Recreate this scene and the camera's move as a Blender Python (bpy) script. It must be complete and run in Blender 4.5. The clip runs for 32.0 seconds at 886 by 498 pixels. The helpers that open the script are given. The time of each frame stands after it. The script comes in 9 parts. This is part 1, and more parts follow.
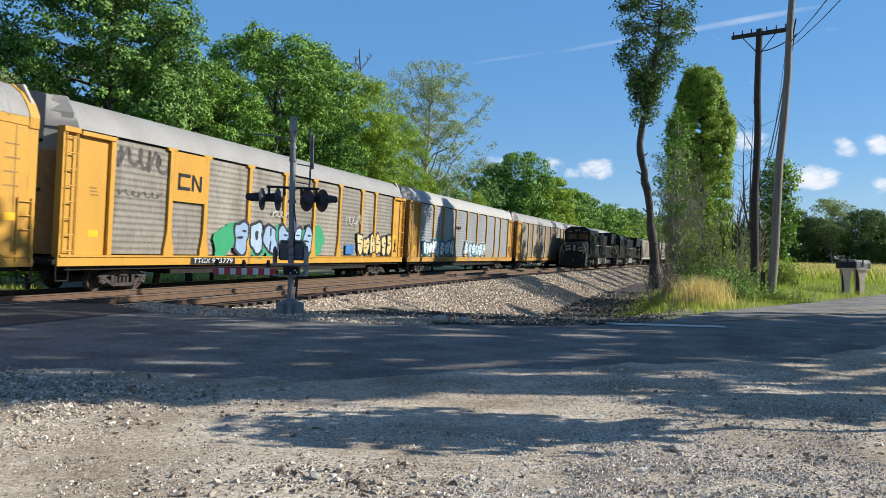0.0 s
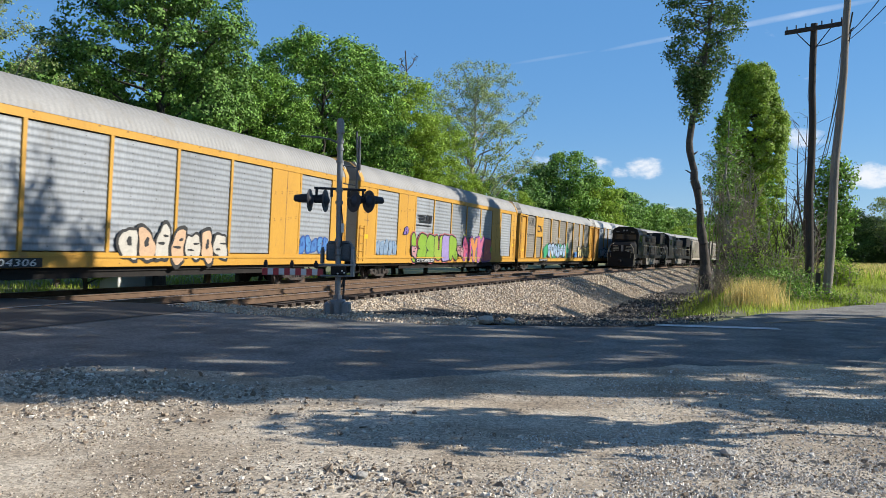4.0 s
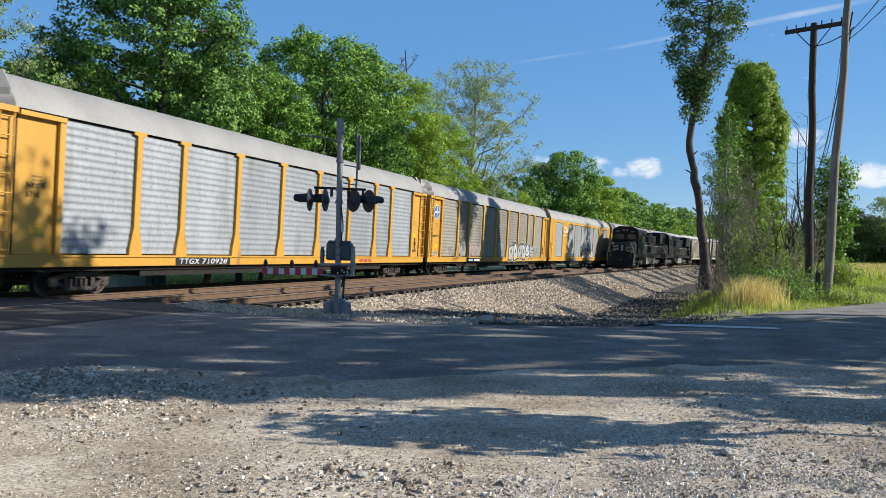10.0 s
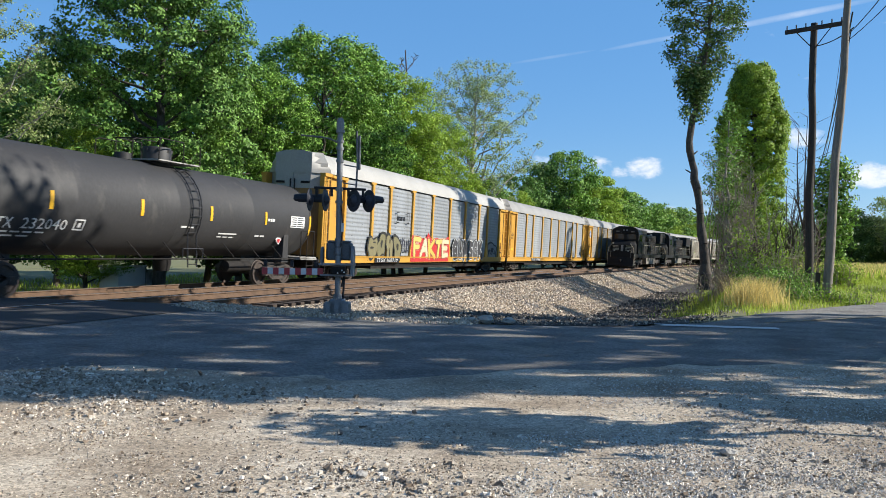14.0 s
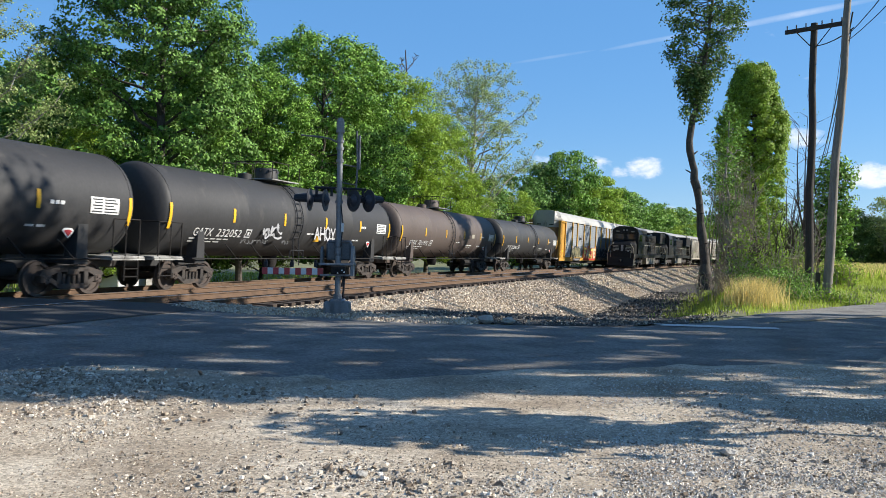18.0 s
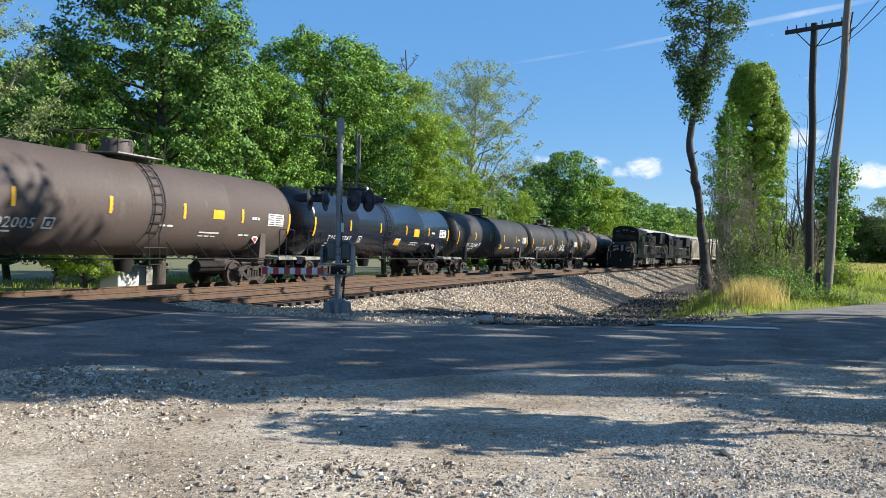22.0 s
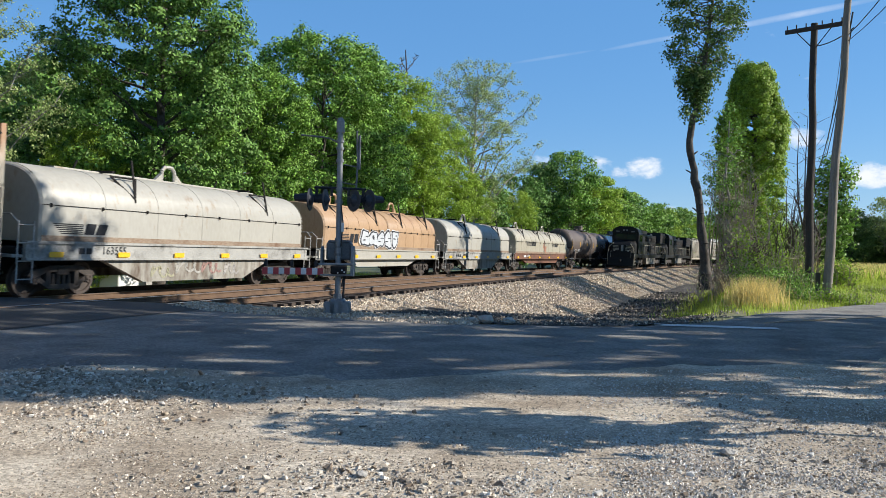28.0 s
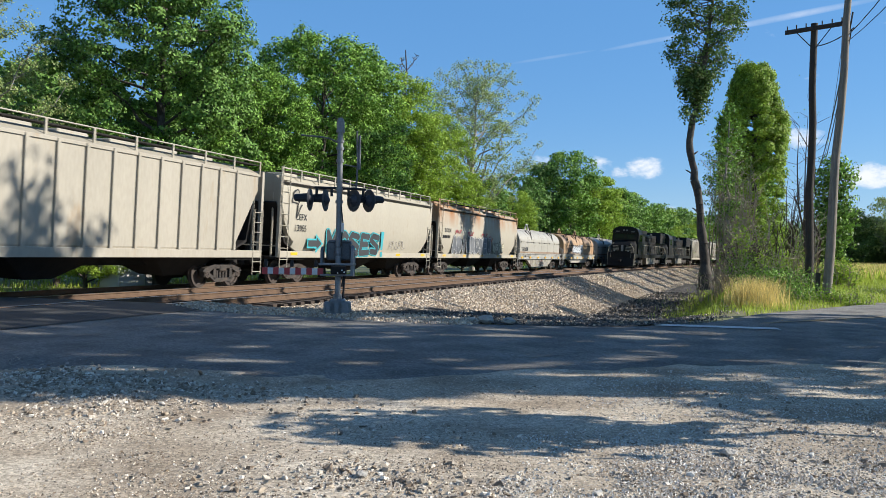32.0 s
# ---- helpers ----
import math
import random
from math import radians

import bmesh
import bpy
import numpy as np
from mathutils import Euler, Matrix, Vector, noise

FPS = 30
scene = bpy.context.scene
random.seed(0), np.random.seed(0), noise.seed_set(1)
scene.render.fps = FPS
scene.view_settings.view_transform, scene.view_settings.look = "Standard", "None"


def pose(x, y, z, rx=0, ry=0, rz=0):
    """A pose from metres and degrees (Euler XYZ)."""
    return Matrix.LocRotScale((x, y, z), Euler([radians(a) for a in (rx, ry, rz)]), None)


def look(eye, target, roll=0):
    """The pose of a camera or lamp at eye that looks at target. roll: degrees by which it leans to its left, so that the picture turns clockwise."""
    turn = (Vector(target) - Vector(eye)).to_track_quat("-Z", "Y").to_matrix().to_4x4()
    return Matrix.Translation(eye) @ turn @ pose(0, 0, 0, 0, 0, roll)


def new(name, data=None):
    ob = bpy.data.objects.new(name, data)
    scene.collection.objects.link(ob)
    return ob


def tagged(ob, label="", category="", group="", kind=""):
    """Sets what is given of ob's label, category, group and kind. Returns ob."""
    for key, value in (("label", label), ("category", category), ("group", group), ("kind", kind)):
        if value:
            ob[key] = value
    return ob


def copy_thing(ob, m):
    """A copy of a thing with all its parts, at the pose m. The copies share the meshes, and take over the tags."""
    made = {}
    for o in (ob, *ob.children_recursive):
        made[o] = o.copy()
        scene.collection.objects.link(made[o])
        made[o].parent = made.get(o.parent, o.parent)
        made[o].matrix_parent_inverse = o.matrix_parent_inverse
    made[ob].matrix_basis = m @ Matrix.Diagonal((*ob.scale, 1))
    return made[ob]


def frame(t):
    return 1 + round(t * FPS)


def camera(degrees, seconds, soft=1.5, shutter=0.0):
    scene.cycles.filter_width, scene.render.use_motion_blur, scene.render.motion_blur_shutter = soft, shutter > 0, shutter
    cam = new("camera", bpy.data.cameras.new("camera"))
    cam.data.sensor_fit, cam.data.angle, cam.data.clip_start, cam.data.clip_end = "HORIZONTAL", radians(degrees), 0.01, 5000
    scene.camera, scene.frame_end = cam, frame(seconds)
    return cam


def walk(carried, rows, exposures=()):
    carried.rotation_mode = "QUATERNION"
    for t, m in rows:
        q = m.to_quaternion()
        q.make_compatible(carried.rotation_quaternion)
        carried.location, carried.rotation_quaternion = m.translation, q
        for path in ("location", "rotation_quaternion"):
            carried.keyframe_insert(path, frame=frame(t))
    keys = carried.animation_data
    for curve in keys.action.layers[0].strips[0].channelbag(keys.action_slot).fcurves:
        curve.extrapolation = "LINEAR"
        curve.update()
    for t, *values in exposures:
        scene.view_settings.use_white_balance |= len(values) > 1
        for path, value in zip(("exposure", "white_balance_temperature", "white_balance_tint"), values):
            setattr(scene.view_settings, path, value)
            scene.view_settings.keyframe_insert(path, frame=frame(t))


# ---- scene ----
import collections

# ---- camera and its walk ----
EYE = (0.0, 0.0, 1.30)
cam = camera(59.4, 32.0, soft=0.6, shutter=0.15)


def aim(yaw, pitch, roll):
    """Camera pose: yaw to the left of +Y, pitch up, lean to the left, in degrees."""
    a, b = radians(yaw), radians(pitch)
    way = Vector((-math.sin(a) * math.cos(b), math.cos(a) * math.cos(b), math.sin(b)))
    return look(EYE, Vector(EYE) + way, roll)


CAMERA_ROWS = [
    (0.0, aim(15.077, 0.385, 0.97)), (0.5, aim(15.522, 0.403, 0.96)), (1.0, aim(15.874, 0.416, 0.955)),
    (1.5, aim(16.338, 0.425, 0.96)), (2.0, aim(16.969, 0.440, 0.95)), (2.5, aim(17.653, 0.440, 0.95)),
    (3.0, aim(18.175, 0.438, 0.945)), (3.5, aim(18.462, 0.400, 0.94)), (4.5, aim(18.462, 0.345, 0.94)),
    (5.5, aim(18.460, 0.338, 0.94)), (14.0, aim(18.460, 0.333, 0.965)), (25.0, aim(18.465, 0.322, 1.0)),
    (32.0, aim(18.465, 0.330, 1.01))]
walk(cam, CAMERA_ROWS, exposures=((0.0, 0.53), (12.8, 0.55), (14.0, 0.66), (17.0, 0.74), (26.0, 0.74), (28.0, 0.62), (32.0, 0.62)))

# ---- world, sun ----
SUN_AZ, SUN_EL = 71.5, 29.0
sun_way = Vector((math.sin(radians(SUN_AZ)) * math.cos(radians(SUN_EL)),
                  math.cos(radians(SUN_AZ)) * math.cos(radians(SUN_EL)), math.sin(radians(SUN_EL))))


def make_world():
    w = bpy.data.worlds.new("sky")
    scene.world = w
    w.use_nodes = True
    nt = w.node_tree
    nt.nodes.clear()
    out = nt.nodes.new("ShaderNodeOutputWorld")
    bg = nt.nodes.new("ShaderNodeBackground")
    sky = nt.nodes.new("ShaderNodeTexSky")
    sky.sky_type, sky.sun_disc = "NISHITA", False
    sky.sun_elevation, sky.sun_rotation = radians(SUN_EL), radians(SUN_AZ)
    sky.air_density, sky.dust_density, sky.ozone_density = 1.0, 0.0, 2.0
    # clouds: a few puffs low over the horizon, torn by noise, and a thin high streak
    co = nt.nodes.new("ShaderNodeTexCoord")
    noise_t = nt.nodes.new("ShaderNodeTexNoise")
    noise_t.inputs["Scale"].default_value, noise_t.inputs["Detail"].default_value = 34.0, 8.0
    noise_t.inputs["Roughness"].default_value = 0.62
    mp = nt.nodes.new("ShaderNodeMapping")
    mp.inputs["Scale"].default_value = (1, 1, 1.9)
    nt.links.new(co.outputs["Generated"], mp.inputs["Vector"])
    nt.links.new(mp.outputs["Vector"], noise_t.inputs["Vector"])
    total, wisps = None, None
    # yaw to the left of +Y, elevation, width, height (degrees), strength, slope (degrees)
    for yaw, el, wd, ht, k, slope in CLOUDS:
        a, e = radians(yaw), radians(el)
        c = Vector((-math.sin(a) * math.cos(e), math.cos(a) * math.cos(e), math.sin(e)))
        side = Vector((math.cos(a), math.sin(a), 0))
        up = side.cross(c)
        sl = radians(slope)
        side, up = side * math.cos(sl) + up * math.sin(sl), up * math.cos(sl) - side * math.sin(sl)
        vals = []
        for axis, size in ((side, wd), (up, ht)):
            d = nt.nodes.new("ShaderNodeVectorMath")
            d.operation = "DOT_PRODUCT"
            nt.links.new(co.outputs["Generated"], d.inputs[0])
            d.inputs[1].default_value = axis
            s = nt.nodes.new("ShaderNodeMath")
            s.operation = "SUBTRACT"
            nt.links.new(d.outputs["Value"], s.inputs[0])
            s.inputs[1].default_value = c.dot(axis)
            m = nt.nodes.new("ShaderNodeMath")
            m.operation = "MULTIPLY"
            nt.links.new(s.outputs[0], m.inputs[0])
            m.inputs[1].default_value = 1 / math.tan(radians(size))
            q = nt.nodes.new("ShaderNodeMath")
            q.operation = "MULTIPLY"
            nt.links.new(m.outputs[0], q.inputs[0])
            nt.links.new(m.outputs[0], q.inputs[1])
            vals.append(q)
        d = nt.nodes.new("ShaderNodeVectorMath")
        d.operation = "DOT_PRODUCT"
        nt.links.new(co.outputs["Generated"], d.inputs[0])
        d.inputs[1].default_value = c
        front = nt.nodes.new("ShaderNodeMath")
        front.operation = "GREATER_THAN"
        nt.links.new(d.outputs["Value"], front.inputs[0])
        front.inputs[1].default_value = 0.0
        r = nt.nodes.new("ShaderNodeMath")
        r.operation = "ADD"
        nt.links.new(vals[0].outputs[0], r.inputs[0])
        nt.links.new(vals[1].outputs[0], r.inputs[1])
        g = nt.nodes.new("ShaderNodeMapRange")
        nt.links.new(r.outputs[0], g.inputs["Value"])
        g.inputs["From Min"].default_value, g.inputs["From Max"].default_value = 1.2, 0.0
        g.inputs["To Max"].default_value = k
        f = nt.nodes.new("ShaderNodeMath")
        f.operation = "MULTIPLY"
        nt.links.new(g.outputs[0], f.inputs[0])
        nt.links.new(front.outputs[0], f.inputs[1])
        if ht < 0.5:
            if wisps is not None:
                mx = nt.nodes.new("ShaderNodeMath")
                mx.operation = "MAXIMUM"
                nt.links.new(wisps.outputs[0], mx.inputs[0])
                nt.links.new(f.outputs[0], mx.inputs[1])
                f = mx
            wisps = f
        elif total is None:
            total = f
        else:
            mx = nt.nodes.new("ShaderNodeMath")
            mx.operation = "MAXIMUM"
            nt.links.new(total.outputs[0], mx.inputs[0])
            nt.links.new(f.outputs[0], mx.inputs[1])
            total = mx
    add = nt.nodes.new("ShaderNodeMath")
    add.operation = "ADD"
    nt.links.new(total.outputs[0], add.inputs[0])
    nt.links.new(noise_t.outputs["Fac"], add.inputs[1])
    cov = nt.nodes.new("ShaderNodeMapRange")
    nt.links.new(add.outputs[0], cov.inputs["Value"])
    cov.inputs["From Min"].default_value, cov.inputs["From Max"].default_value = 0.90, 1.32
    cov.interpolation_type = "SMOOTHSTEP"
    # thin unseen cirrus over all the sky above the puffs, added to whiten shade
    fill_cirrus = nt.nodes.new("ShaderNodeTexNoise")
    fill_cirrus.inputs["Scale"].default_value, fill_cirrus.inputs["Detail"].default_value, fill_cirrus.inputs["Roughness"].default_value = 2.6, 7.0, 0.6
    mp2 = nt.nodes.new("ShaderNodeMapping")
    mp2.inputs["Scale"].default_value = (1.0, 2.4, 1.0)
    nt.links.new(co.outputs["Generated"], mp2.inputs["Vector"])
    nt.links.new(mp2.outputs["Vector"], fill_cirrus.inputs["Vector"])
    veil = nt.nodes.new("ShaderNodeMapRange")
    nt.links.new(fill_cirrus.outputs["Fac"], veil.inputs["Value"])
    veil.inputs["From Min"].default_value, veil.inputs["From Max"].default_value = 0.42, 0.72
    veil.inputs["To Max"].default_value = 0.16
    sep = nt.nodes.new("ShaderNodeSeparateXYZ")
    nt.links.new(co.outputs["Generated"], sep.inputs[0])
    high = nt.nodes.new("ShaderNodeMapRange")
    nt.links.new(sep.outputs["Z"], high.inputs["Value"])
    high.inputs["From Min"].default_value, high.inputs["From Max"].default_value = 0.30, 0.55
    thin = nt.nodes.new("ShaderNodeMath")
    thin.operation = "MULTIPLY"
    nt.links.new(veil.outputs[0], thin.inputs[0])
    nt.links.new(high.outputs[0], thin.inputs[1])
    both = nt.nodes.new("ShaderNodeMath")
    both.operation = "MAXIMUM"
    soft_trail = nt.nodes.new("ShaderNodeMath")
    soft_trail.operation = "MULTIPLY"
    nt.links.new(wisps.outputs[0], soft_trail.inputs[0])
    nt.links.new(noise_t.outputs["Fac"], soft_trail.inputs[1])
    top_layer = nt.nodes.new("ShaderNodeMath")
    top_layer.operation = "MAXIMUM"
    nt.links.new(soft_trail.outputs[0], top_layer.inputs[0])
    nt.links.new(thin.outputs[0], top_layer.inputs[1])
    nt.links.new(cov.outputs[0], both.inputs[0])
    nt.links.new(top_layer.outputs[0], both.inputs[1])
    mix = nt.nodes.new("ShaderNodeMix")
    mix.data_type = "RGBA"
    nt.links.new(both.outputs[0], mix.inputs["Factor"])
    deep = nt.nodes.new("ShaderNodeHueSaturation")
    deep.inputs["Saturation"].default_value = 1.24
    deep.inputs["Hue"].default_value = 0.502
    nt.links.new(sky.outputs[0], deep.inputs["Color"])
    # clear blue that stays even down towards the horizon
    band = nt.nodes.new("ShaderNodeMapRange")
    nt.links.new(sep.outputs["Z"], band.inputs["Value"])
    band.inputs["From Min"].default_value, band.inputs["From Max"].default_value = 0.36, 0.62
    band.inputs["To Min"].default_value, band.inputs["To Max"].default_value = 0.62, 0.0
    even = nt.nodes.new("ShaderNodeMix")
    even.data_type = "RGBA"
    nt.links.new(band.outputs[0], even.inputs["Factor"])
    nt.links.new(deep.outputs[0], even.inputs["A"])
    even.inputs["B"].default_value = (0.92, 2.58, 5.5, 1)
    nt.links.new(even.outputs["Result"], mix.inputs["A"])
    mix.inputs["B"].default_value = (6.6, 6.9, 7.4, 1)
    nt.links.new(mix.outputs["Result"], bg.inputs["Color"])
    bg.inputs["Strength"].default_value = SKY_STRENGTH
    nt.links.new(bg.outputs[0], out.inputs[0])


SKY_STRENGTH = 0.095
CLOUDS = [(11.3, 6.9, 1.3, 0.8, 0.62, 0), (7.1, 6.6, 1.5, 0.9, 0.62, 0), (4.0, 6.3, 2.0, 1.15, 0.78, 0), (5.6, 6.1, 1.3, 0.8, 0.6, 0), (2.2, 3.4, 1.6, 0.5, 0.55, 0),
          (-6.4, 8.1, 2.9, 1.0, 0.68, 0), (-6.9, 12.1, 1.2, 0.6, 0.46, 0), (-4.4, 15.3, 1.7, 0.8, 0.42, 12), (-10.4, 5.5, 2.2, 1.15, 0.82, 0), (-12.2, 7.4, 1.4, 0.9, 0.7, -40),
          (-14.2, 7.6, 1.3, 1.0, 0.75, 0), (-14.3, 4.9, 1.1, 1.0, 0.66, 0), (-9.2, 2.7, 4.0, 0.7, 0.6, 0), (-16.5, 3.4, 3.0, 0.8, 0.6, 0), (0.2, 3.4, 1.6, 0.5, 0.5, 0),
          (-5.2, 16.0, 5.4, 0.22, 0.55, 6), (3.4, 15.1, 3.6, 0.16, 0.30, 8), (10.8, 14.2, 3.0, 0.12, 0.20, 8), (-10.5, 15.0, 3.5, 0.7, 0.33, 4)]
make_world()
sun = new("sun", bpy.data.lights.new("sun", "SUN"))
sun.data.energy, sun.data.angle, sun.data.color = 5.0, radians(0.5), (1.0, 0.945, 0.85)
sun.matrix_world = look(sun_way * 200, (0, 0, 0))

# ---- plan ----
KC = 0.00105           # curvature of the line, which bends to the right
BANK = 2.15            # cant of both tracks, degrees
FAR_X, NEAR_X = -17.23, -12.85
SPEED, GAIN = 11.046, 0.02638


def on_track(s, x0, z=0.027):
    """The pose at s metres along the line, on the track whose centre passes x0 beside the camera."""
    a = KC * s
    r = 1 / KC
    return pose(x0 + r * (1 - math.cos(a)), r * math.sin(a), z, 0, BANK, -math.degrees(a))


def bend(x, y):
    """Across and along the line, to the world."""
    return x + (1 - math.cos(KC * y)) / KC, math.sin(KC * y) / KC


def smooth(v):
    v = min(1.0, max(0.0, v))
    return v * v * (3 - 2 * v)


def lerp(a, b, f):
    return a + (b - a) * f


ROAD_FAR = [(-60, 13.2), (-24, 14.4), (-16, 14.9), (-12, 15.2), (-7.56, 14.98), (-5.29, 14.72), (-3.6, 14.93), (-1.49, 15.67), (0.1, 17.67), (1.34, 21.24), (5.95, 29.84), (14, 45), (40, 95), (90, 190)]


def road_edge(x):
    """The far edge of the road at x."""
    for (xa, ya), (xb, yb) in zip(ROAD_FAR, ROAD_FAR[1:]):
        if xa <= x <= xb:
            return lerp(ya, yb, (x - xa) / (xb - xa))
    return 13.0 if x < 0 else 190 + (x - 90) * 1.9


def ground_z(x, y):
    """Height of the natural ground."""
    yy = max(-200.0, min(400.0, y))
    rail = -12.13 + KC * yy * yy / 2
    far = rail - 5.9
    low = -0.13 - 1.75 * smooth((y - 15.5) / 22.0)
    right = -0.13 + 0.36 * smooth((y - road_edge(x) - 0.6) / 6.0) * smooth((x - 0.8) / 3.0) - 0.25 * smooth((y - 22) / 30) * (1 - smooth((x - 1.0 - KC * yy * yy / 2) / 5.0))
    edge = -1.6 + (rail + 12.13)
    if x > edge:
        z = lerp(low, right, smooth((x - edge) / 2.6))
    else:
        z = low
    if x < rail + 6.0:
        up = smooth((rail + 5.6 - x) / 4.6)
        z = lerp(z, -0.45, up)
    if x < far:
        z = lerp(-0.45, -0.85, smooth((far - x) / 4))
    z -= 0.06 * smooth((6.0 - y) / 6.0) * smooth((x + 12) / 4)
    if x > 8 or y > 60:
        z += 0.25 * noise.noise(Vector((x * 0.03, y * 0.03, 0))) * smooth((max(x - 8, (y - 60) * 0.5)) / 20)
    return z


# ---- mesh tools ----
class Geo:
    """Vertices and faces of one mesh."""

    def __init__(self):
        self.v, self.f, self.m = [], [], []

    def add(self, v, f, m=0):
        n = len(self.v)
        self.v.extend(v)
        self.f.extend([tuple(i + n for i in q) for q in f])
        self.m.extend([m] * len(f))
        return self

    def box(self, x0, x1, y0, y1, z0, z1, b=0.0, m=0):
        if b <= 0:
            v = [(x, y, z) for x in (x0, x1) for y in (y0, y1) for z in (z0, z1)]
            return self.add(v, [(0, 1, 3, 2), (4, 6, 7, 5), (0, 4, 5, 1), (2, 3, 7, 6), (0, 2, 6, 4), (1, 5, 7, 3)], m)
        b = min(b, (x1 - x0) / 2.1, (y1 - y0) / 2.1, (z1 - z0) / 2.1)
        bm = bmesh.new()
        bmesh.ops.create_cube(bm, size=1)
        for q in bm.verts:
            q.co = Vector((lerp(x0, x1, q.co.x + .5), lerp(y0, y1, q.co.y + .5), lerp(z0, z1, q.co.z + .5)))
        bmesh.ops.bevel(bm, geom=bm.edges[:], offset=b, segments=1, affect="EDGES")
        bm.verts.index_update()
        self.add([tuple(q.co) for q in bm.verts], [tuple(q.index for q in f.verts) for f in bm.faces], m)
        bm.free()
        return self

    def turned_box(self, size, at, rot=(0, 0, 0), m=0):
        t = pose(*at, *rot)
        sx, sy, sz = (s / 2 for s in size)
        v = [tuple(t @ Vector((x, y, z))) for x in (-sx, sx) for y in (-sy, sy) for z in (-sz, sz)]
        return self.add(v, [(0, 1, 3, 2), (4, 6, 7, 5), (0, 4, 5, 1), (2, 3, 7, 6), (0, 2, 6, 4), (1, 5, 7, 3)], m)

    def rod(self, a, b, r0, r1=None, n=8, m=0, cap=True):
        r1 = r0 if r1 is None else r1
        a, b = Vector(a), Vector(b)
        d = (b - a).normalized()
        u = d.orthogonal().normalized()
        w = d.cross(u)
        v = []
        for p, r in ((a, r0), (b, r1)):
            for i in range(n):
                t = 2 * math.pi * i / n
                v.append(tuple(p + u * (r * math.cos(t)) + w * (r * math.sin(t))))
        f = [(i, (i + 1) % n, n + (i + 1) % n, n + i) for i in range(n)]
        if cap:
            f += [tuple(reversed(range(n))), tuple(range(n, 2 * n))]
        return self.add(v, f, m)

    def pipe(self, pts, r, n=6, m=0):
        for a, b in zip(pts, pts[1:]):
            self.rod(a, b, r, n=n, m=m)
        return self

    def tube(self, pts, radii, n=10, m=0):
        """One closed tube along points with a radius at each."""
        v, f = [], []
        for k, p in enumerate(pts):
            p = Vector(p)
            d = (Vector(pts[min(k + 1, len(pts) - 1)]) - Vector(pts[max(k - 1, 0)])).normalized()
            u = d.cross(Vector((0.31, 0.95, 0.05))).normalized()
            w = d.cross(u)
            for i in range(n):
                t = 2 * math.pi * i / n
                v.append(tuple(p + u * (radii[k] * math.cos(t)) + w * (radii[k] * math.sin(t))))
        for k in range(len(pts) - 1):
            for i in range(n):
                j = (i + 1) % n
                f.append((k * n + i, k * n + j, (k + 1) * n + j, (k + 1) * n + i))
        f += [tuple(reversed(range(n))), tuple(range((len(pts) - 1) * n, len(pts) * n))]
        return self.add(v, f, m)

    def prism(self, profile, y0, y1, m=0, cap=True, closed=True):
        """A profile of (x, z) drawn out along y."""
        n = len(profile)
        v = [(x, y0, z) for x, z in profile] + [(x, y1, z) for x, z in profile]
        f = [(i, (i + 1) % n, n + (i + 1) % n, n + i) for i in range(n if closed else n - 1)]
        if cap and closed:
            f += [tuple(reversed(range(n))), tuple(range(n, 2 * n))]
        return self.add(v, f, m)

    def slab(self, outline, x0, x1, m=0):
        """An outline of (y, z) drawn out along x."""
        n = len(outline)
        v = [(x0, y, z) for y, z in outline] + [(x1, y, z) for y, z in outline]
        f = [(i, n + i, n + (i + 1) % n, (i + 1) % n) for i in range(n)]
        f += [tuple(range(n)), tuple(reversed(range(n, 2 * n)))]
        return self.add(v, f, m)

    def lathe(self, profile, n=24, axis="y", at=(0, 0, 0), m=0):
        """A profile of (along, radius) turned about an axis."""
        v, f = [], []
        for a, r in profile:
            for i in range(n):
                t = 2 * math.pi * i / n
                c, s = r * math.cos(t), r * math.sin(t)
                p = {"y": (c, a, s), "x": (a, c, s), "z": (c, s, a)}[axis]
                v.append((p[0] + at[0], p[1] + at[1], p[2] + at[2]))
        for k in range(len(profile) - 1):
            for i in range(n):
                j = (i + 1) % n
                f.append((k * n + i, k * n + j, (k + 1) * n + j, (k + 1) * n + i))
        return self.add(v, f, m)

    def mesh(self, name, mats, smooth_angle=0):
        me = bpy.data.meshes.new(name)
        me.from_pydata(self.v, [], self.f)
        for q in mats if isinstance(mats, (list, tuple)) else [mats]:
            me.materials.append(q)
        if any(self.m):
            me.polygons.foreach_set("material_index", self.m)
        bm = bmesh.new()
        bm.from_mesh(me)
        bmesh.ops.recalc_face_normals(bm, faces=bm.faces)
        if smooth_angle:
            lim = radians(smooth_angle)
            for q in bm.faces:
                q.smooth = True
            for e in bm.edges:
                e.smooth = len(e.link_faces) == 2 and e.calc_face_angle(0) < lim
        bm.to_mesh(me)
        bm.free()
        me.update()
        return me


def part(name, geo, material, parent=None, label="", smooth_angle=0, at=None):
    ob = new(name, geo.mesh(name, material, smooth_angle) if isinstance(geo, Geo) else geo)
    if parent is not None:
        ob.parent = parent
    if at is not None:
        ob.matrix_basis = at
    if label:
        ob["label"] = label
    return ob


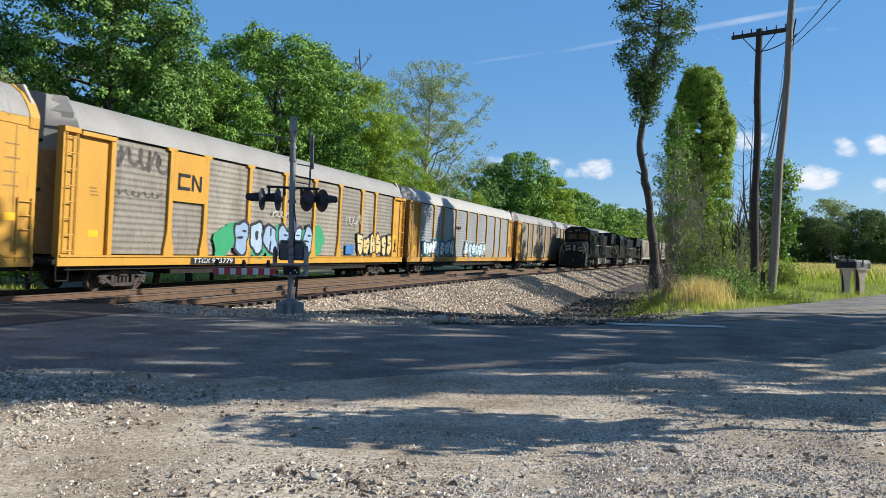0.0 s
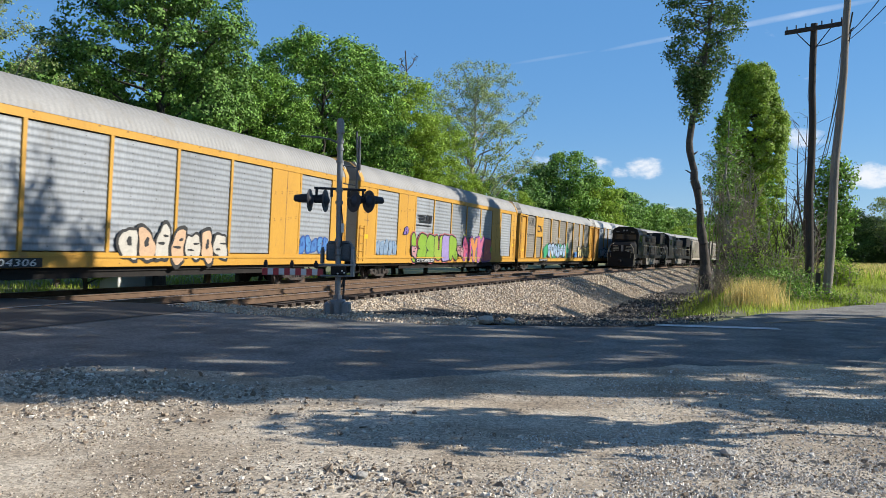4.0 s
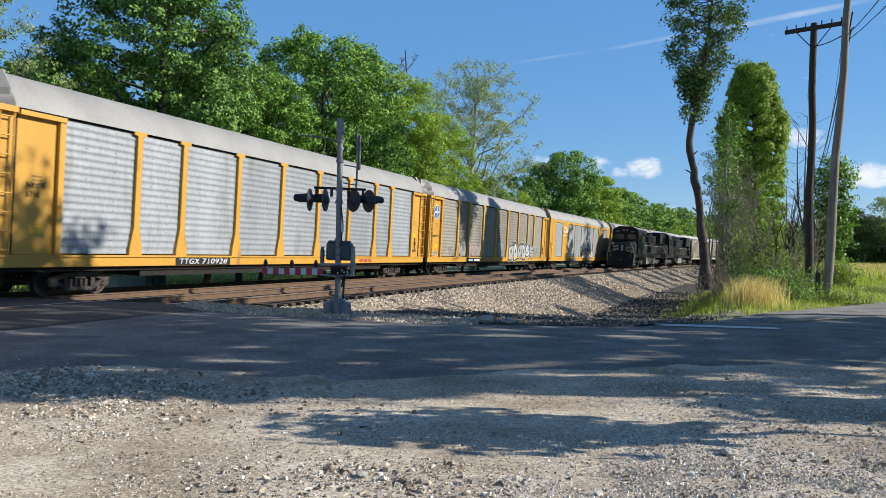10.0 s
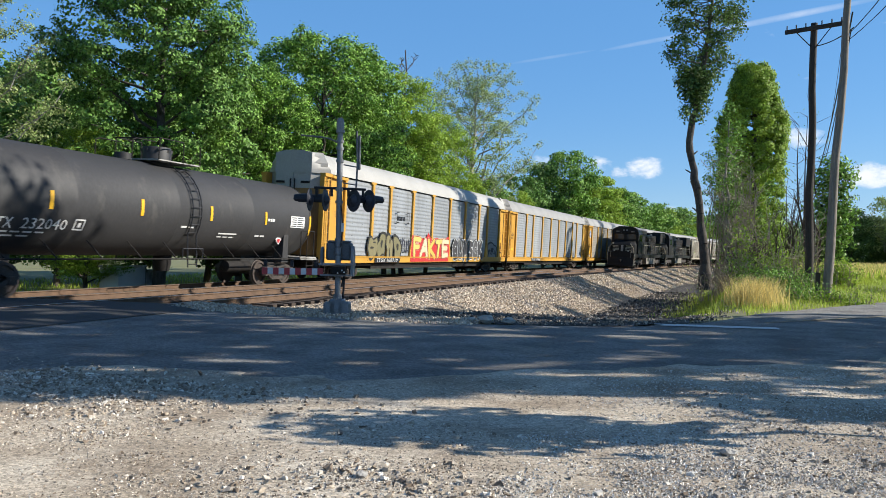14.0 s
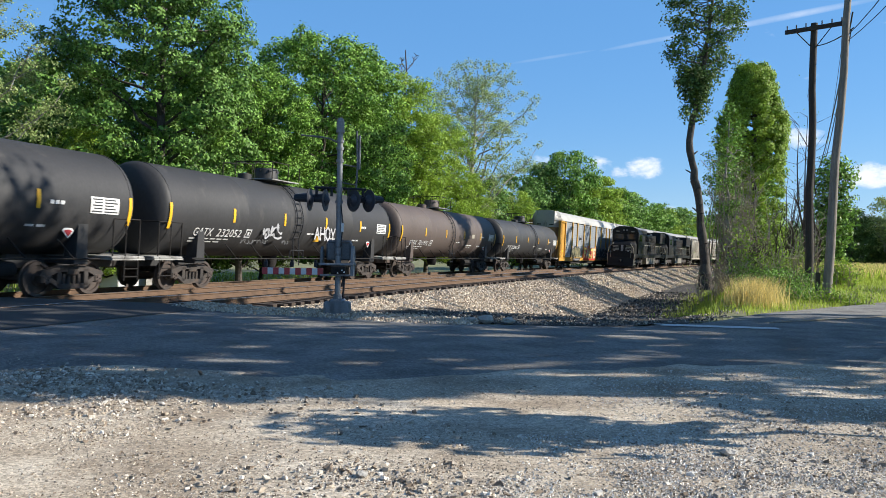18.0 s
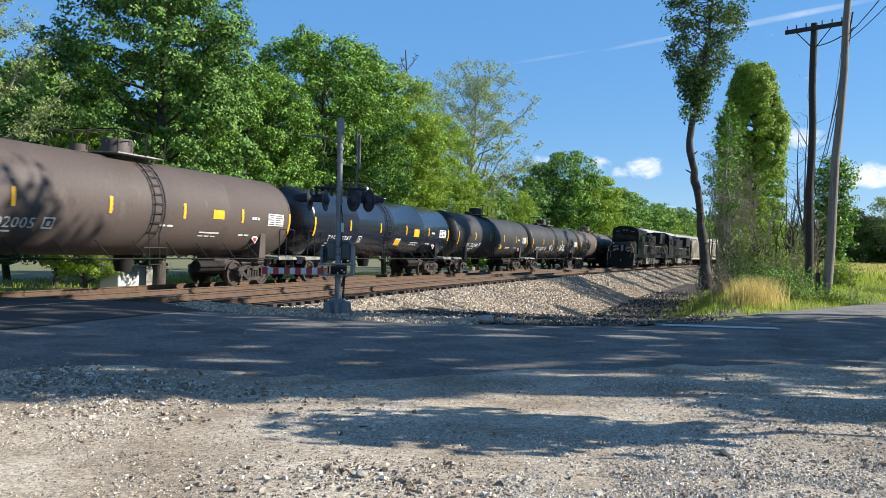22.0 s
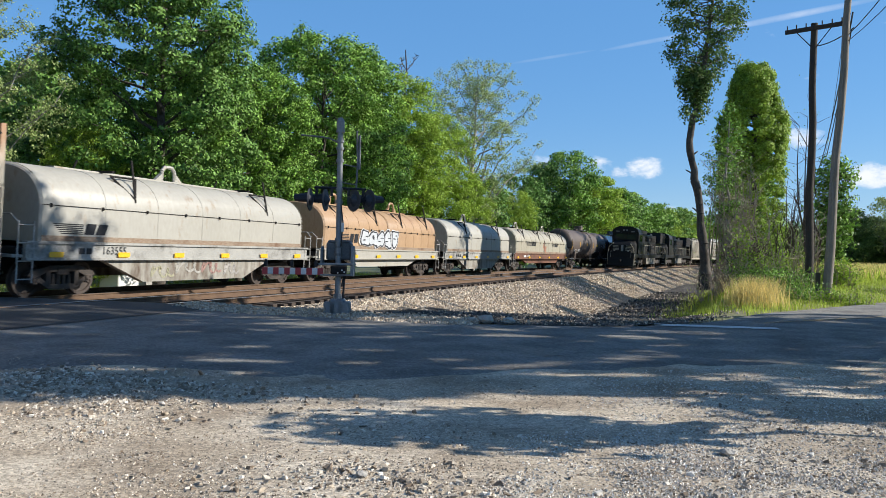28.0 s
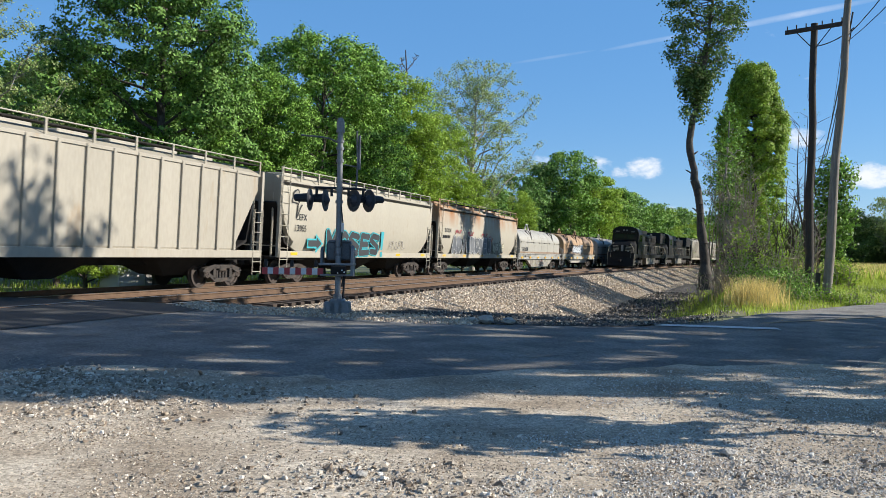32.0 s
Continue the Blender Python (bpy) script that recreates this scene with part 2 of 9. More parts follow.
# ---- materials ----
def surf(name, a, b=None, rough=0.8, metal=0.0, scale=3.0, fine=40.0, bump=0.15, stain=None, stain_amount=0.0, streak=(1, 1, 1), vary=0.0, stain_scale=1.2,
         spec=0.5, translucent=None, stain_z=None, relief=0.02, each=0.0):
    """Two base colours mixed by coarse and fine noise, with stains of a third, and a fine relief."""
    mt = bpy.data.materials.new(name)
    mt.use_nodes = True
    nt = mt.node_tree
    bs = nt.nodes["Principled BSDF"]
    b = b or tuple(c * 0.75 for c in a)
    co = nt.nodes.new("ShaderNodeTexCoord")
    mp = nt.nodes.new("ShaderNodeMapping")
    mp.inputs["Scale"].default_value = streak
    nt.links.new(co.outputs["Object"], mp.inputs["Vector"])
    n1 = nt.nodes.new("ShaderNodeTexNoise")
    n1.inputs["Scale"].default_value, n1.inputs["Detail"].default_value = scale, 5
    n2 = nt.nodes.new("ShaderNodeTexNoise")
    n2.inputs["Scale"].default_value, n2.inputs["Detail"].default_value = fine, 3
    for q in (n1, n2):
        nt.links.new(mp.outputs[0], q.inputs["Vector"])
    ad = nt.nodes.new("ShaderNodeMath")
    ad.operation = "ADD"
    nt.links.new(n1.outputs["Fac"], ad.inputs[0])
    nt.links.new(n2.outputs["Fac"], ad.inputs[1])
    mr = nt.nodes.new("ShaderNodeMapRange")
    nt.links.new(ad.outputs[0], mr.inputs["Value"])
    mr.inputs["From Min"].default_value, mr.inputs["From Max"].default_value = 0.72, 1.28
    mix = nt.nodes.new("ShaderNodeMix")
    mix.data_type = "RGBA"
    nt.links.new(mr.outputs[0], mix.inputs["Factor"])
    mix.inputs["A"].default_value, mix.inputs["B"].default_value = (*b, 1), (*a, 1)
    col = mix.outputs["Result"]
    if stain:
        n3 = nt.nodes.new("ShaderNodeTexNoise")
        n3.inputs["Scale"].default_value, n3.inputs["Detail"].default_value = stain_scale, 6
        n3.inputs["Roughness"].default_value = 0.65
        nt.links.new(mp.outputs[0], n3.inputs["Vector"])
        m3 = nt.nodes.new("ShaderNodeMapRange")
        nt.links.new(n3.outputs["Fac"], m3.inputs["Value"])
        m3.inputs["From Min"].default_value, m3.inputs["From Max"].default_value = 0.68 - 0.3 * stain_amount, 0.82 - 0.2 * stain_amount
        if stain_z:
            sep = nt.nodes.new("ShaderNodeSeparateXYZ")
            nt.links.new(co.outputs["Object"], sep.inputs[0])
            mz = nt.nodes.new("ShaderNodeMapRange")
            nt.links.new(sep.outputs["Z"], mz.inputs["Value"])
            mz.inputs["From Min"].default_value, mz.inputs["From Max"].default_value = stain_z
            mm = nt.nodes.new("ShaderNodeMath")
            mm.operation = "MULTIPLY"
            nt.links.new(m3.outputs[0], mm.inputs[0])
            nt.links.new(mz.outputs[0], mm.inputs[1])
            m3 = mm
        x3 = nt.nodes.new("ShaderNodeMix")
        x3.data_type = "RGBA"
        nt.links.new(m3.outputs[0], x3.inputs["Factor"])
        nt.links.new(col, x3.inputs["A"])
        x3.inputs["B"].default_value = (*stain, 1)
        col = x3.outputs["Result"]
    if vary:
        oi = nt.nodes.new("ShaderNodeNewGeometry")
        hs = nt.nodes.new("ShaderNodeHueSaturation")
        m4 = nt.nodes.new("ShaderNodeMapRange")
        nt.links.new(oi.outputs["Random Per Island"], m4.inputs["Value"])
        m4.inputs["To Min"].default_value, m4.inputs["To Max"].default_value = 1 - vary, 1 + vary
        nt.links.new(m4.outputs[0], hs.inputs["Value"])
        nt.links.new(col, hs.inputs["Color"])
        col = hs.outputs[0]
    if each:
        oi = nt.nodes.new("ShaderNodeObjectInfo")
        hs = nt.nodes.new("ShaderNodeHueSaturation")
        m5 = nt.nodes.new("ShaderNodeMapRange")
        nt.links.new(oi.outputs["Random"], m5.inputs["Value"])
        m5.inputs["To Min"].default_value, m5.inputs["To Max"].default_value = 1 - each, 1 + each
        nt.links.new(m5.outputs[0], hs.inputs["Value"])
        nt.links.new(col, hs.inputs["Color"])
        col = hs.outputs[0]
    nt.links.new(col, bs.inputs["Base Color"])
    bs.inputs["Roughness"].default_value, bs.inputs["Metallic"].default_value = rough, metal
    bs.inputs["Specular IOR Level"].default_value = spec
    if bump:
        bp = nt.nodes.new("ShaderNodeBump")
        bp.inputs["Strength"].default_value, bp.inputs["Distance"].default_value = bump, relief
        nt.links.new(ad.outputs[0], bp.inputs["Height"])
        nt.links.new(bp.outputs[0], bs.inputs["Normal"])
    if translucent:
        tr = nt.nodes.new("ShaderNodeBsdfTranslucent")
        sh = nt.nodes.new("ShaderNodeMixShader")
        nt.links.new(col, tr.inputs["Color"])
        sh.inputs[0].default_value = translucent
        nt.links.new(bs.outputs[0], sh.inputs[1])
        nt.links.new(tr.outputs[0], sh.inputs[2])
        nt.links.new(sh.outputs[0], nt.nodes["Material Output"].inputs[0])
    return mt


def grain(name, a, b, cells, spread=0.5, rough=0.95, bump=0.6, relief=0.012, scale=0.8, stain=None, stain_scale=0.6, low=0.5, high=0.66):
    """Packed grains: cells of several sizes, each grain of its own shade, over a broad mottle of two colours and stains."""
    mt = bpy.data.materials.new(name)
    mt.use_nodes = True
    nt = mt.node_tree
    bs = nt.nodes["Principled BSDF"]
    co = nt.nodes.new("ShaderNodeTexCoord")

    def node(kind, **values):
        q = nt.nodes.new(kind)
        for k, v in values.items():
            q.inputs[k.replace("_", " ")].default_value = v
        return q

    broad = node("ShaderNodeTexNoise", Scale=scale, Detail=6)
    nt.links.new(co.outputs["Object"], broad.inputs["Vector"])
    mr = node("ShaderNodeMapRange", From_Min=0.36, From_Max=0.64)
    nt.links.new(broad.outputs["Fac"], mr.inputs["Value"])
    mix = nt.nodes.new("ShaderNodeMix")
    mix.data_type = "RGBA"
    nt.links.new(mr.outputs[0], mix.inputs["Factor"])
    mix.inputs["A"].default_value, mix.inputs["B"].default_value = (*b, 1), (*a, 1)
    col = mix.outputs["Result"]
    if stain:
        n3 = node("ShaderNodeTexNoise", Scale=stain_scale, Detail=7, Roughness=0.66)
        nt.links.new(co.outputs["Object"], n3.inputs["Vector"])
        m3 = node("ShaderNodeMapRange", From_Min=low, From_Max=high)
        nt.links.new(n3.outputs["Fac"], m3.inputs["Value"])
        x3 = nt.nodes.new("ShaderNodeMix")
        x3.data_type = "RGBA"
        nt.links.new(m3.outputs[0], x3.inputs["Factor"])
        nt.links.new(col, x3.inputs["A"])
        x3.inputs["B"].default_value = (*stain, 1)
        col = x3.outputs["Result"]
    height = None
    for size in cells:
        vo = node("ShaderNodeTexVoronoi", Scale=size)
        nt.links.new(co.outputs["Object"], vo.inputs["Vector"])
        sp = nt.nodes.new("ShaderNodeSeparateColor")
        nt.links.new(vo.outputs["Color"], sp.inputs[0])
        m4 = node("ShaderNodeMapRange", To_Min=1 - spread, To_Max=1 + spread * 0.7)
        nt.links.new(sp.outputs[0], m4.inputs["Value"])
        hs = nt.nodes.new("ShaderNodeHueSaturation")
        nt.links.new(m4.outputs[0], hs.inputs["Value"])
        nt.links.new(col, hs.inputs["Color"])
        col = hs.outputs[0]
        part_h = nt.nodes.new("ShaderNodeMath")
        part_h.operation = "MULTIPLY"
        nt.links.new(vo.outputs["Distance"], part_h.inputs[0])
        part_h.inputs[1].default_value = -cells[0] / size
        if height is None:
            height = part_h
        else:
            ad = nt.nodes.new("ShaderNodeMath")
            ad.operation = "ADD"
            nt.links.new(height.outputs[0], ad.inputs[0])
            nt.links.new(part_h.outputs[0], ad.inputs[1])
            height = ad
    nt.links.new(col, bs.inputs["Base Color"])
    bs.inputs["Roughness"].default_value = rough
    bs.inputs["Specular IOR Level"].default_value = 0.3
    bp = node("ShaderNodeBump", Strength=bump, Distance=relief)
    nt.links.new(height.outputs[0], bp.inputs["Height"])
    nt.links.new(bp.outputs[0], bs.inputs["Normal"])
    return mt


def pebble(name, colours, rough=0.9):
    """Stones that each take one of several colours, with a fine grain."""
    mt = bpy.data.materials.new(name)
    mt.use_nodes = True
    nt = mt.node_tree
    bs = nt.nodes["Principled BSDF"]
    ge = nt.nodes.new("ShaderNodeNewGeometry")
    ramp = nt.nodes.new("ShaderNodeValToRGB")
    ramp.color_ramp.interpolation = "CONSTANT"
    el = ramp.color_ramp.elements
    while len(el) < len(colours):
        el.new(0.5)
    for k, c in enumerate(colours):
        el[k].position, el[k].color = k / len(colours), (*c, 1)
    nt.links.new(ge.outputs["Random Per Island"], ramp.inputs[0])
    no = nt.nodes.new("ShaderNodeTexNoise")
    no.inputs["Scale"].default_value, no.inputs["Detail"].default_value = 45.0, 4
    co = nt.nodes.new("ShaderNodeTexCoord")
    nt.links.new(co.outputs["Object"], no.inputs["Vector"])
    mr = nt.nodes.new("ShaderNodeMapRange")
    nt.links.new(no.outputs["Fac"], mr.inputs["Value"])
    mr.inputs["From Min"].default_value, mr.inputs["From Max"].default_value = 0.3, 0.7
    mr.inputs["To Min"].default_value, mr.inputs["To Max"].default_value = 0.75, 1.2
    hs = nt.nodes.new("ShaderNodeHueSaturation")
    nt.links.new(mr.outputs[0], hs.inputs["Value"])
    nt.links.new(ramp.outputs[0], hs.inputs["Color"])
    nt.links.new(hs.outputs[0], bs.inputs["Base Color"])
    bs.inputs["Roughness"].default_value = rough
    bs.inputs["Specular IOR Level"].default_value = 0.3
    return mt


M = {}
M["asphalt"] = grain("asphalt", (0.245, 0.236, 0.218), (0.138, 0.133, 0.124), (95.0, 30.0), 0.28, 0.9, 0.35, 0.006, 1.1, (0.29, 0.268, 0.23), 0.5, 0.5, 0.7)
M["tar"] = surf("tar_crack", (0.11, 0.105, 0.095), (0.08, 0.076, 0.07), 0.8, 0, 6, 40, 0.2)
M["crossing"] = surf("crossing_asphalt", (0.07, 0.068, 0.065), (0.04, 0.04, 0.04), 0.9, scale=0.9, fine=60, bump=0.35)
M["gravel"] = grain("gravel", (0.525, 0.445, 0.34), (0.30, 0.24, 0.175), (40.0, 110.0), 0.34, 0.95, 0.28, 0.01, 1.0, (0.57, 0.50, 0.40), 0.6, 0.46, 0.62)
M["gravel_stone"] = pebble("gravel_stone", ((0.25, 0.195, 0.14), (0.39, 0.33, 0.255), (0.56, 0.50, 0.415), (0.33, 0.29, 0.245), (0.70, 0.645, 0.56), (0.20, 0.155, 0.115), (0.43, 0.36, 0.275), (0.35, 0.305, 0.25)))
M["ballast"] = grain("ballast", (0.37, 0.305, 0.23), (0.21, 0.168, 0.125), (13.0, 34.0), 0.55, 0.95, 1.0, 0.05, 0.9, (0.15, 0.12, 0.09), 0.5, 0.55, 0.74)
M["ballast_stone"] = pebble("ballast_stone", ((0.50, 0.40, 0.285), (0.63, 0.53, 0.405), (0.39, 0.315, 0.235), (0.69, 0.60, 0.485), (0.54, 0.475, 0.395), (0.33, 0.26, 0.195), (0.58, 0.48, 0.355), (0.46, 0.40, 0.325)))
M["soil"] = surf("soil", (0.20, 0.205, 0.075), (0.12, 0.12, 0.055), 0.95, scale=0.5, fine=9, bump=0.6, stain=(0.26, 0.22, 0.12), stain_amount=0.45, stain_scale=0.35)
M["path"] = grain("path", (0.14, 0.125, 0.108), (0.055, 0.05, 0.045), (22.0, 60.0), 0.5, 0.95, 1.0, 0.03, 1.2, (0.04, 0.036, 0.033), 0.8, 0.45, 0.62)
M["path_stone"] = pebble("cinder_stone", ((0.10, 0.09, 0.08), (0.16, 0.142, 0.122), (0.06, 0.054, 0.048), (0.22, 0.20, 0.172)))
M["rail"] = surf("rail", (0.15, 0.09, 0.052), (0.08, 0.048, 0.03), 0.85, 0.0, 4, 50, 0.2)
M["rail_top"] = surf("rail_top", (0.55, 0.53, 0.51), (0.42, 0.40, 0.38), 0.3, 0.9, 4, 50, 0.05)
M["tie"] = surf("tie", (0.09, 0.063, 0.045), (0.035, 0.026, 0.02), 0.9, 0, 3, 30, 0.5)
M["yellow"] = surf("yellow_paint", (0.528, 0.286, 0.0396), (0.449, 0.233, 0.0317), 0.5, 0, 1.2, 22, 0.06, stain=(0.194, 0.0968, 0.044), stain_amount=0.22, stain_scale=1.4, streak=(1, 1, 0.35))
M["yellow_old"] = surf("old_yellow_paint", (0.484, 0.264, 0.0484), (0.352, 0.18, 0.0396), 0.6, 0, 1.2, 22, 0.06, stain=(0.176, 0.0968, 0.0528), stain_amount=0.4, stain_scale=1.0, streak=(1, 1, 0.35))
# one brown for grime and for the shade put on the end doors
M["yellow_grime_shade"] = surf("shaded_grimy_yellow", (0.317, 0.176, 0.0528), (0.211, 0.114, 0.0396), 0.65, 0, 1.2, 22, 0.06, stain=(0.106, 0.0616, 0.0352), stain_amount=0.45, stain_scale=1.0, streak=(1, 1, 0.35))
M["panel_silver"] = surf("silver_panel", (0.315, 0.335, 0.355), (0.225, 0.238, 0.25), 0.5, 0.2, 1.0, 14, 0.05, stain=(0.18, 0.176, 0.168), stain_amount=0.36, streak=(1, 1, 0.3), each=0.10)
M["panel_dirty"] = surf("grimy_panel", (0.282, 0.26, 0.22), (0.176, 0.158, 0.132), 0.6, 0.25, 1.0, 14, 0.05, stain=(0.132, 0.114, 0.088), stain_amount=0.4, streak=(1, 1, 0.3), each=0.12)
M["roof_grey"] = surf("grey_roof", (0.285, 0.28, 0.268), (0.215, 0.21, 0.20), 0.62, 0.08, 0.8, 20, 0.06, stain=(0.235, 0.22, 0.195), stain_amount=0.45)
M["roof_white"] = surf("white_roof", (0.40, 0.39, 0.36), (0.32, 0.31, 0.285), 0.55, 0.1, 0.8, 20, 0.06, stain=(0.3, 0.28, 0.25), stain_amount=0.25)
M["under"] = surf("underframe", (0.026, 0.023, 0.021), (0.012, 0.011, 0.0105), 0.85, 0.0, 3, 30, 0.2, spec=0.25)
M["truck"] = surf("truck_steel", (0.055, 0.044, 0.037), (0.026, 0.022, 0.02), 0.8, 0.0, 4, 30, 0.2, stain=(0.10, 0.065, 0.045), stain_amount=0.35, stain_scale=3)
M["wheel"] = surf("wheel_steel", (0.08, 0.06, 0.05), (0.04, 0.032, 0.028), 0.65, 0.2, 5, 40, 0.1)
M["tank_black"] = surf("black_tank", (0.040, 0.039, 0.040), (0.028, 0.028, 0.0285), 0.58, 0, 0.7, 16, 0.04, stain=(0.075, 0.07, 0.064), stain_amount=0.3, streak=(1, 1, 0.5), spec=0.35)
M["tank_blue"] = surf("blue_black_tank", (0.018, 0.023, 0.036), (0.012, 0.016, 0.025), 0.17, 0, 0.7, 16, 0.02, spec=0.75)
M["tank_brown"] = surf("brown_tank", (0.105, 0.081, 0.070), (0.078, 0.061, 0.054), 0.6, 0, 0.7, 16, 0.04, stain=(0.14, 0.11, 0.093), stain_amount=0.25, streak=(1, 1, 0.5), spec=0.35)
M["cream"] = surf("cream_paint", (0.354, 0.325, 0.255), (0.288, 0.266, 0.207), 0.5, 0, 0.8, 10, 0.05, stain=(0.266, 0.163, 0.089), stain_amount=0.27, streak=(1, 1, 0.5), stain_scale=2.2)
M["white_hood"] = surf("white_hood_paint", (0.37, 0.354, 0.311), (0.318, 0.303, 0.262), 0.5, 0, 0.8, 10, 0.05, stain=(0.237, 0.163, 0.0958), stain_amount=0.27, streak=(1, 1, 0.5), stain_scale=2.6)
M["tan_hood"] = surf("tan_hood_paint", (0.388, 0.251, 0.142), (0.3, 0.186, 0.0975), 0.55, 0, 0.8, 16, 0.06, stain=(0.243, 0.121, 0.0648), stain_amount=0.35, streak=(1, 1, 0.3))
M["hopper"] = surf("hopper_paint", (0.391, 0.359, 0.288), (0.351, 0.318, 0.255), 0.55, 0, 0.8, 8, 0.03, stain=(0.318, 0.266, 0.2), stain_amount=0.2, streak=(1, 1, 0.6))
M["hopper_rusty"] = surf("rusty_hopper_paint", (0.395, 0.362, 0.29), (0.355, 0.32, 0.258), 0.55, 0, 0.8, 8, 0.03, stain=(0.30, 0.125, 0.035), stain_amount=0.95, streak=(1, 1, 0.2), stain_scale=0.95, stain_z=(2.85, 3.85))
M["hopper_grey"] = surf("grey_hopper_paint", (0.385, 0.35, 0.285), (0.315, 0.285, 0.23), 0.55, 0, 0.8, 16, 0.05, stain=(0.29, 0.20, 0.11), stain_amount=0.28, streak=(1, 1, 0.25))
M["end_grey"] = surf("grey_end_door", (0.44, 0.43, 0.40), (0.33, 0.32, 0.29), 0.6, 0, 1.5, 20, 0.06, stain=(0.26, 0.15, 0.06), stain_amount=0.4)
M["steel_rivet"] = surf("rivet_steel", (0.16, 0.16, 0.16), (0.10, 0.10, 0.10), 0.6, 0.2, 3, 30, 0.0)
M["rust"] = surf("rusty_frame", (0.175, 0.072, 0.04), (0.095, 0.044, 0.028), 0.85, 0, 2, 25, 0.2, stain=(0.05, 0.033, 0.027), stain_amount=0.55)
M["frame_grey"] = surf("grey_frame", (0.37, 0.361, 0.334), (0.246, 0.242, 0.224), 0.65, 0, 1.2, 20, 0.1, stain=(0.088, 0.0792, 0.0704), stain_amount=0.62, stain_scale=1.6)
M["girder_grime"] = surf("grimy_girder_paint", (0.33, 0.315, 0.275), (0.20, 0.185, 0.155), 0.7, 0, 1.6, 18, 0.1, stain=(0.085, 0.055, 0.036), stain_amount=0.75, stain_scale=2.2, streak=(1, 1, 0.3))
M["skirt_rust"] = surf("rust_streaked_paint", (0.30, 0.25, 0.185), (0.20, 0.13, 0.085), 0.8, 0, 3, 25, 0.1, stain=(0.13, 0.07, 0.04), stain_amount=0.7, stain_scale=3, streak=(0.4, 0.4, 1))
M["patch_rust"] = surf("red_rust", (0.32, 0.17, 0.105), (0.25, 0.11, 0.07), 0.85, 0, 5, 30, 0.1, stain=(0.34, 0.27, 0.2), stain_amount=0.5, stain_scale=5)
M["black"] = surf("black_paint", (0.022, 0.023, 0.027), (0.012, 0.0125, 0.015), 0.5, 0, 2, 30, 0.05, spec=0.35)
M["loco_black"] = surf("loco_black", (0.016, 0.016, 0.016), (0.008, 0.008, 0.008), 0.5, 0, 1.5, 25, 0.04, stain=(0.04, 0.035, 0.03), stain_amount=0.15, spec=0.2)
M["loco_grey"] = surf("loco_grey", (0.22, 0.20, 0.165), (0.13, 0.12, 0.10), 0.7, 0, 1.5, 25, 0.05, stain=(0.10, 0.08, 0.06), stain_amount=0.4)
M["white"] = surf("white_paint", (0.686, 0.686, 0.669), (0.581, 0.581, 0.563), 0.55, 0, 3, 30, 0.04)
M["amber"] = surf("amber_reflective", (0.80, 0.46, 0.03), (0.70, 0.38, 0.02), 0.35, 0, 4, 40, 0.0)
M["red"] = surf("red_reflective", (0.45, 0.035, 0.04), (0.36, 0.03, 0.035), 0.4, 0, 5, 40, 0.0)
M["worn_white"] = surf("worn_white_marking", (0.74, 0.74, 0.72), (0.55, 0.55, 0.54), 0.9, 0, 2, 40, 0.2, stain=(0.3, 0.3, 0.295), stain_amount=0.25, stain_scale=4)
M["worn_yellow"] = surf("worn_yellow_marking", (0.34, 0.26, 0.12), (0.22, 0.19, 0.13), 0.9, 0, 2, 40, 0.2, stain=(0.2, 0.2, 0.195), stain_amount=0.6, stain_scale=4)
M["steel"] = surf("galvanised_steel", (0.25, 0.26, 0.27), (0.17, 0.18, 0.19), 0.55, 0.3, 3, 30, 0.08, stain=(0.22, 0.2, 0.18), stain_amount=0.25)
M["wood_pole"] = surf("weathered_pole", (0.30, 0.265, 0.225), (0.165, 0.145, 0.12), 0.9, 0, 2, 20, 0.5, streak=(6, 6, 0.3))
M["wood_pole_dark"] = surf("dark_pole", (0.065, 0.054, 0.045), (0.032, 0.027, 0.024), 0.9, 0, 2, 20, 0.5, streak=(6, 6, 0.3))
M["wire"] = surf("wire", (0.02, 0.02, 0.02), (0.012, 0.012, 0.012), 0.6, 0, 3, 30, 0)
M["bark"] = surf("bark", (0.11, 0.092, 0.077), (0.045, 0.038, 0.032), 0.95, 0, 3, 20, 0.9, streak=(3, 3, 0.5))
M["bark_grey"] = surf("grey_bark", (0.12, 0.104, 0.09), (0.05, 0.043, 0.037), 0.95, 0, 4, 16, 1.0, streak=(3, 3, 0.7))
M["bark_pale"] = surf("pale_bark", (0.36, 0.33, 0.29), (0.18, 0.16, 0.14), 0.95, 0, 2, 14, 0.6, streak=(2, 2, 0.6))


def leaf_material(name, a, b, vary=0.45, trans=0.32):
    return surf(name, a, b, 0.55, 0, 0.35, 3.0, 0.0, vary=vary, spec=0.22, translucent=trans)


M["leaf"] = leaf_material("leaf_green", (0.22, 0.375, 0.06), (0.12, 0.24, 0.042), 0.65, 0.16)
M["leaf_dark"] = leaf_material("leaf_dark_green", (0.175, 0.31, 0.064), (0.09, 0.185, 0.04), 0.65, 0.18)
M["leaf_deep"] = leaf_material("leaf_deep_green", (0.13, 0.205, 0.055), (0.075, 0.135, 0.038), 0.5, 0.25)
M["leaf_light"] = leaf_material("leaf_light_green", (0.308, 0.433, 0.057), (0.205, 0.319, 0.041), 0.45, 0.4)
M["leaf_olive"] = leaf_material("leaf_olive", (0.36, 0.44, 0.16), (0.26, 0.33, 0.12), trans=0.42)
M["grass"] = leaf_material("grass_blade", (0.44, 0.53, 0.075), (0.29, 0.38, 0.055))
M["straw"] = leaf_material("dry_grass_blade", (0.80, 0.665, 0.27), (0.60, 0.48, 0.17))
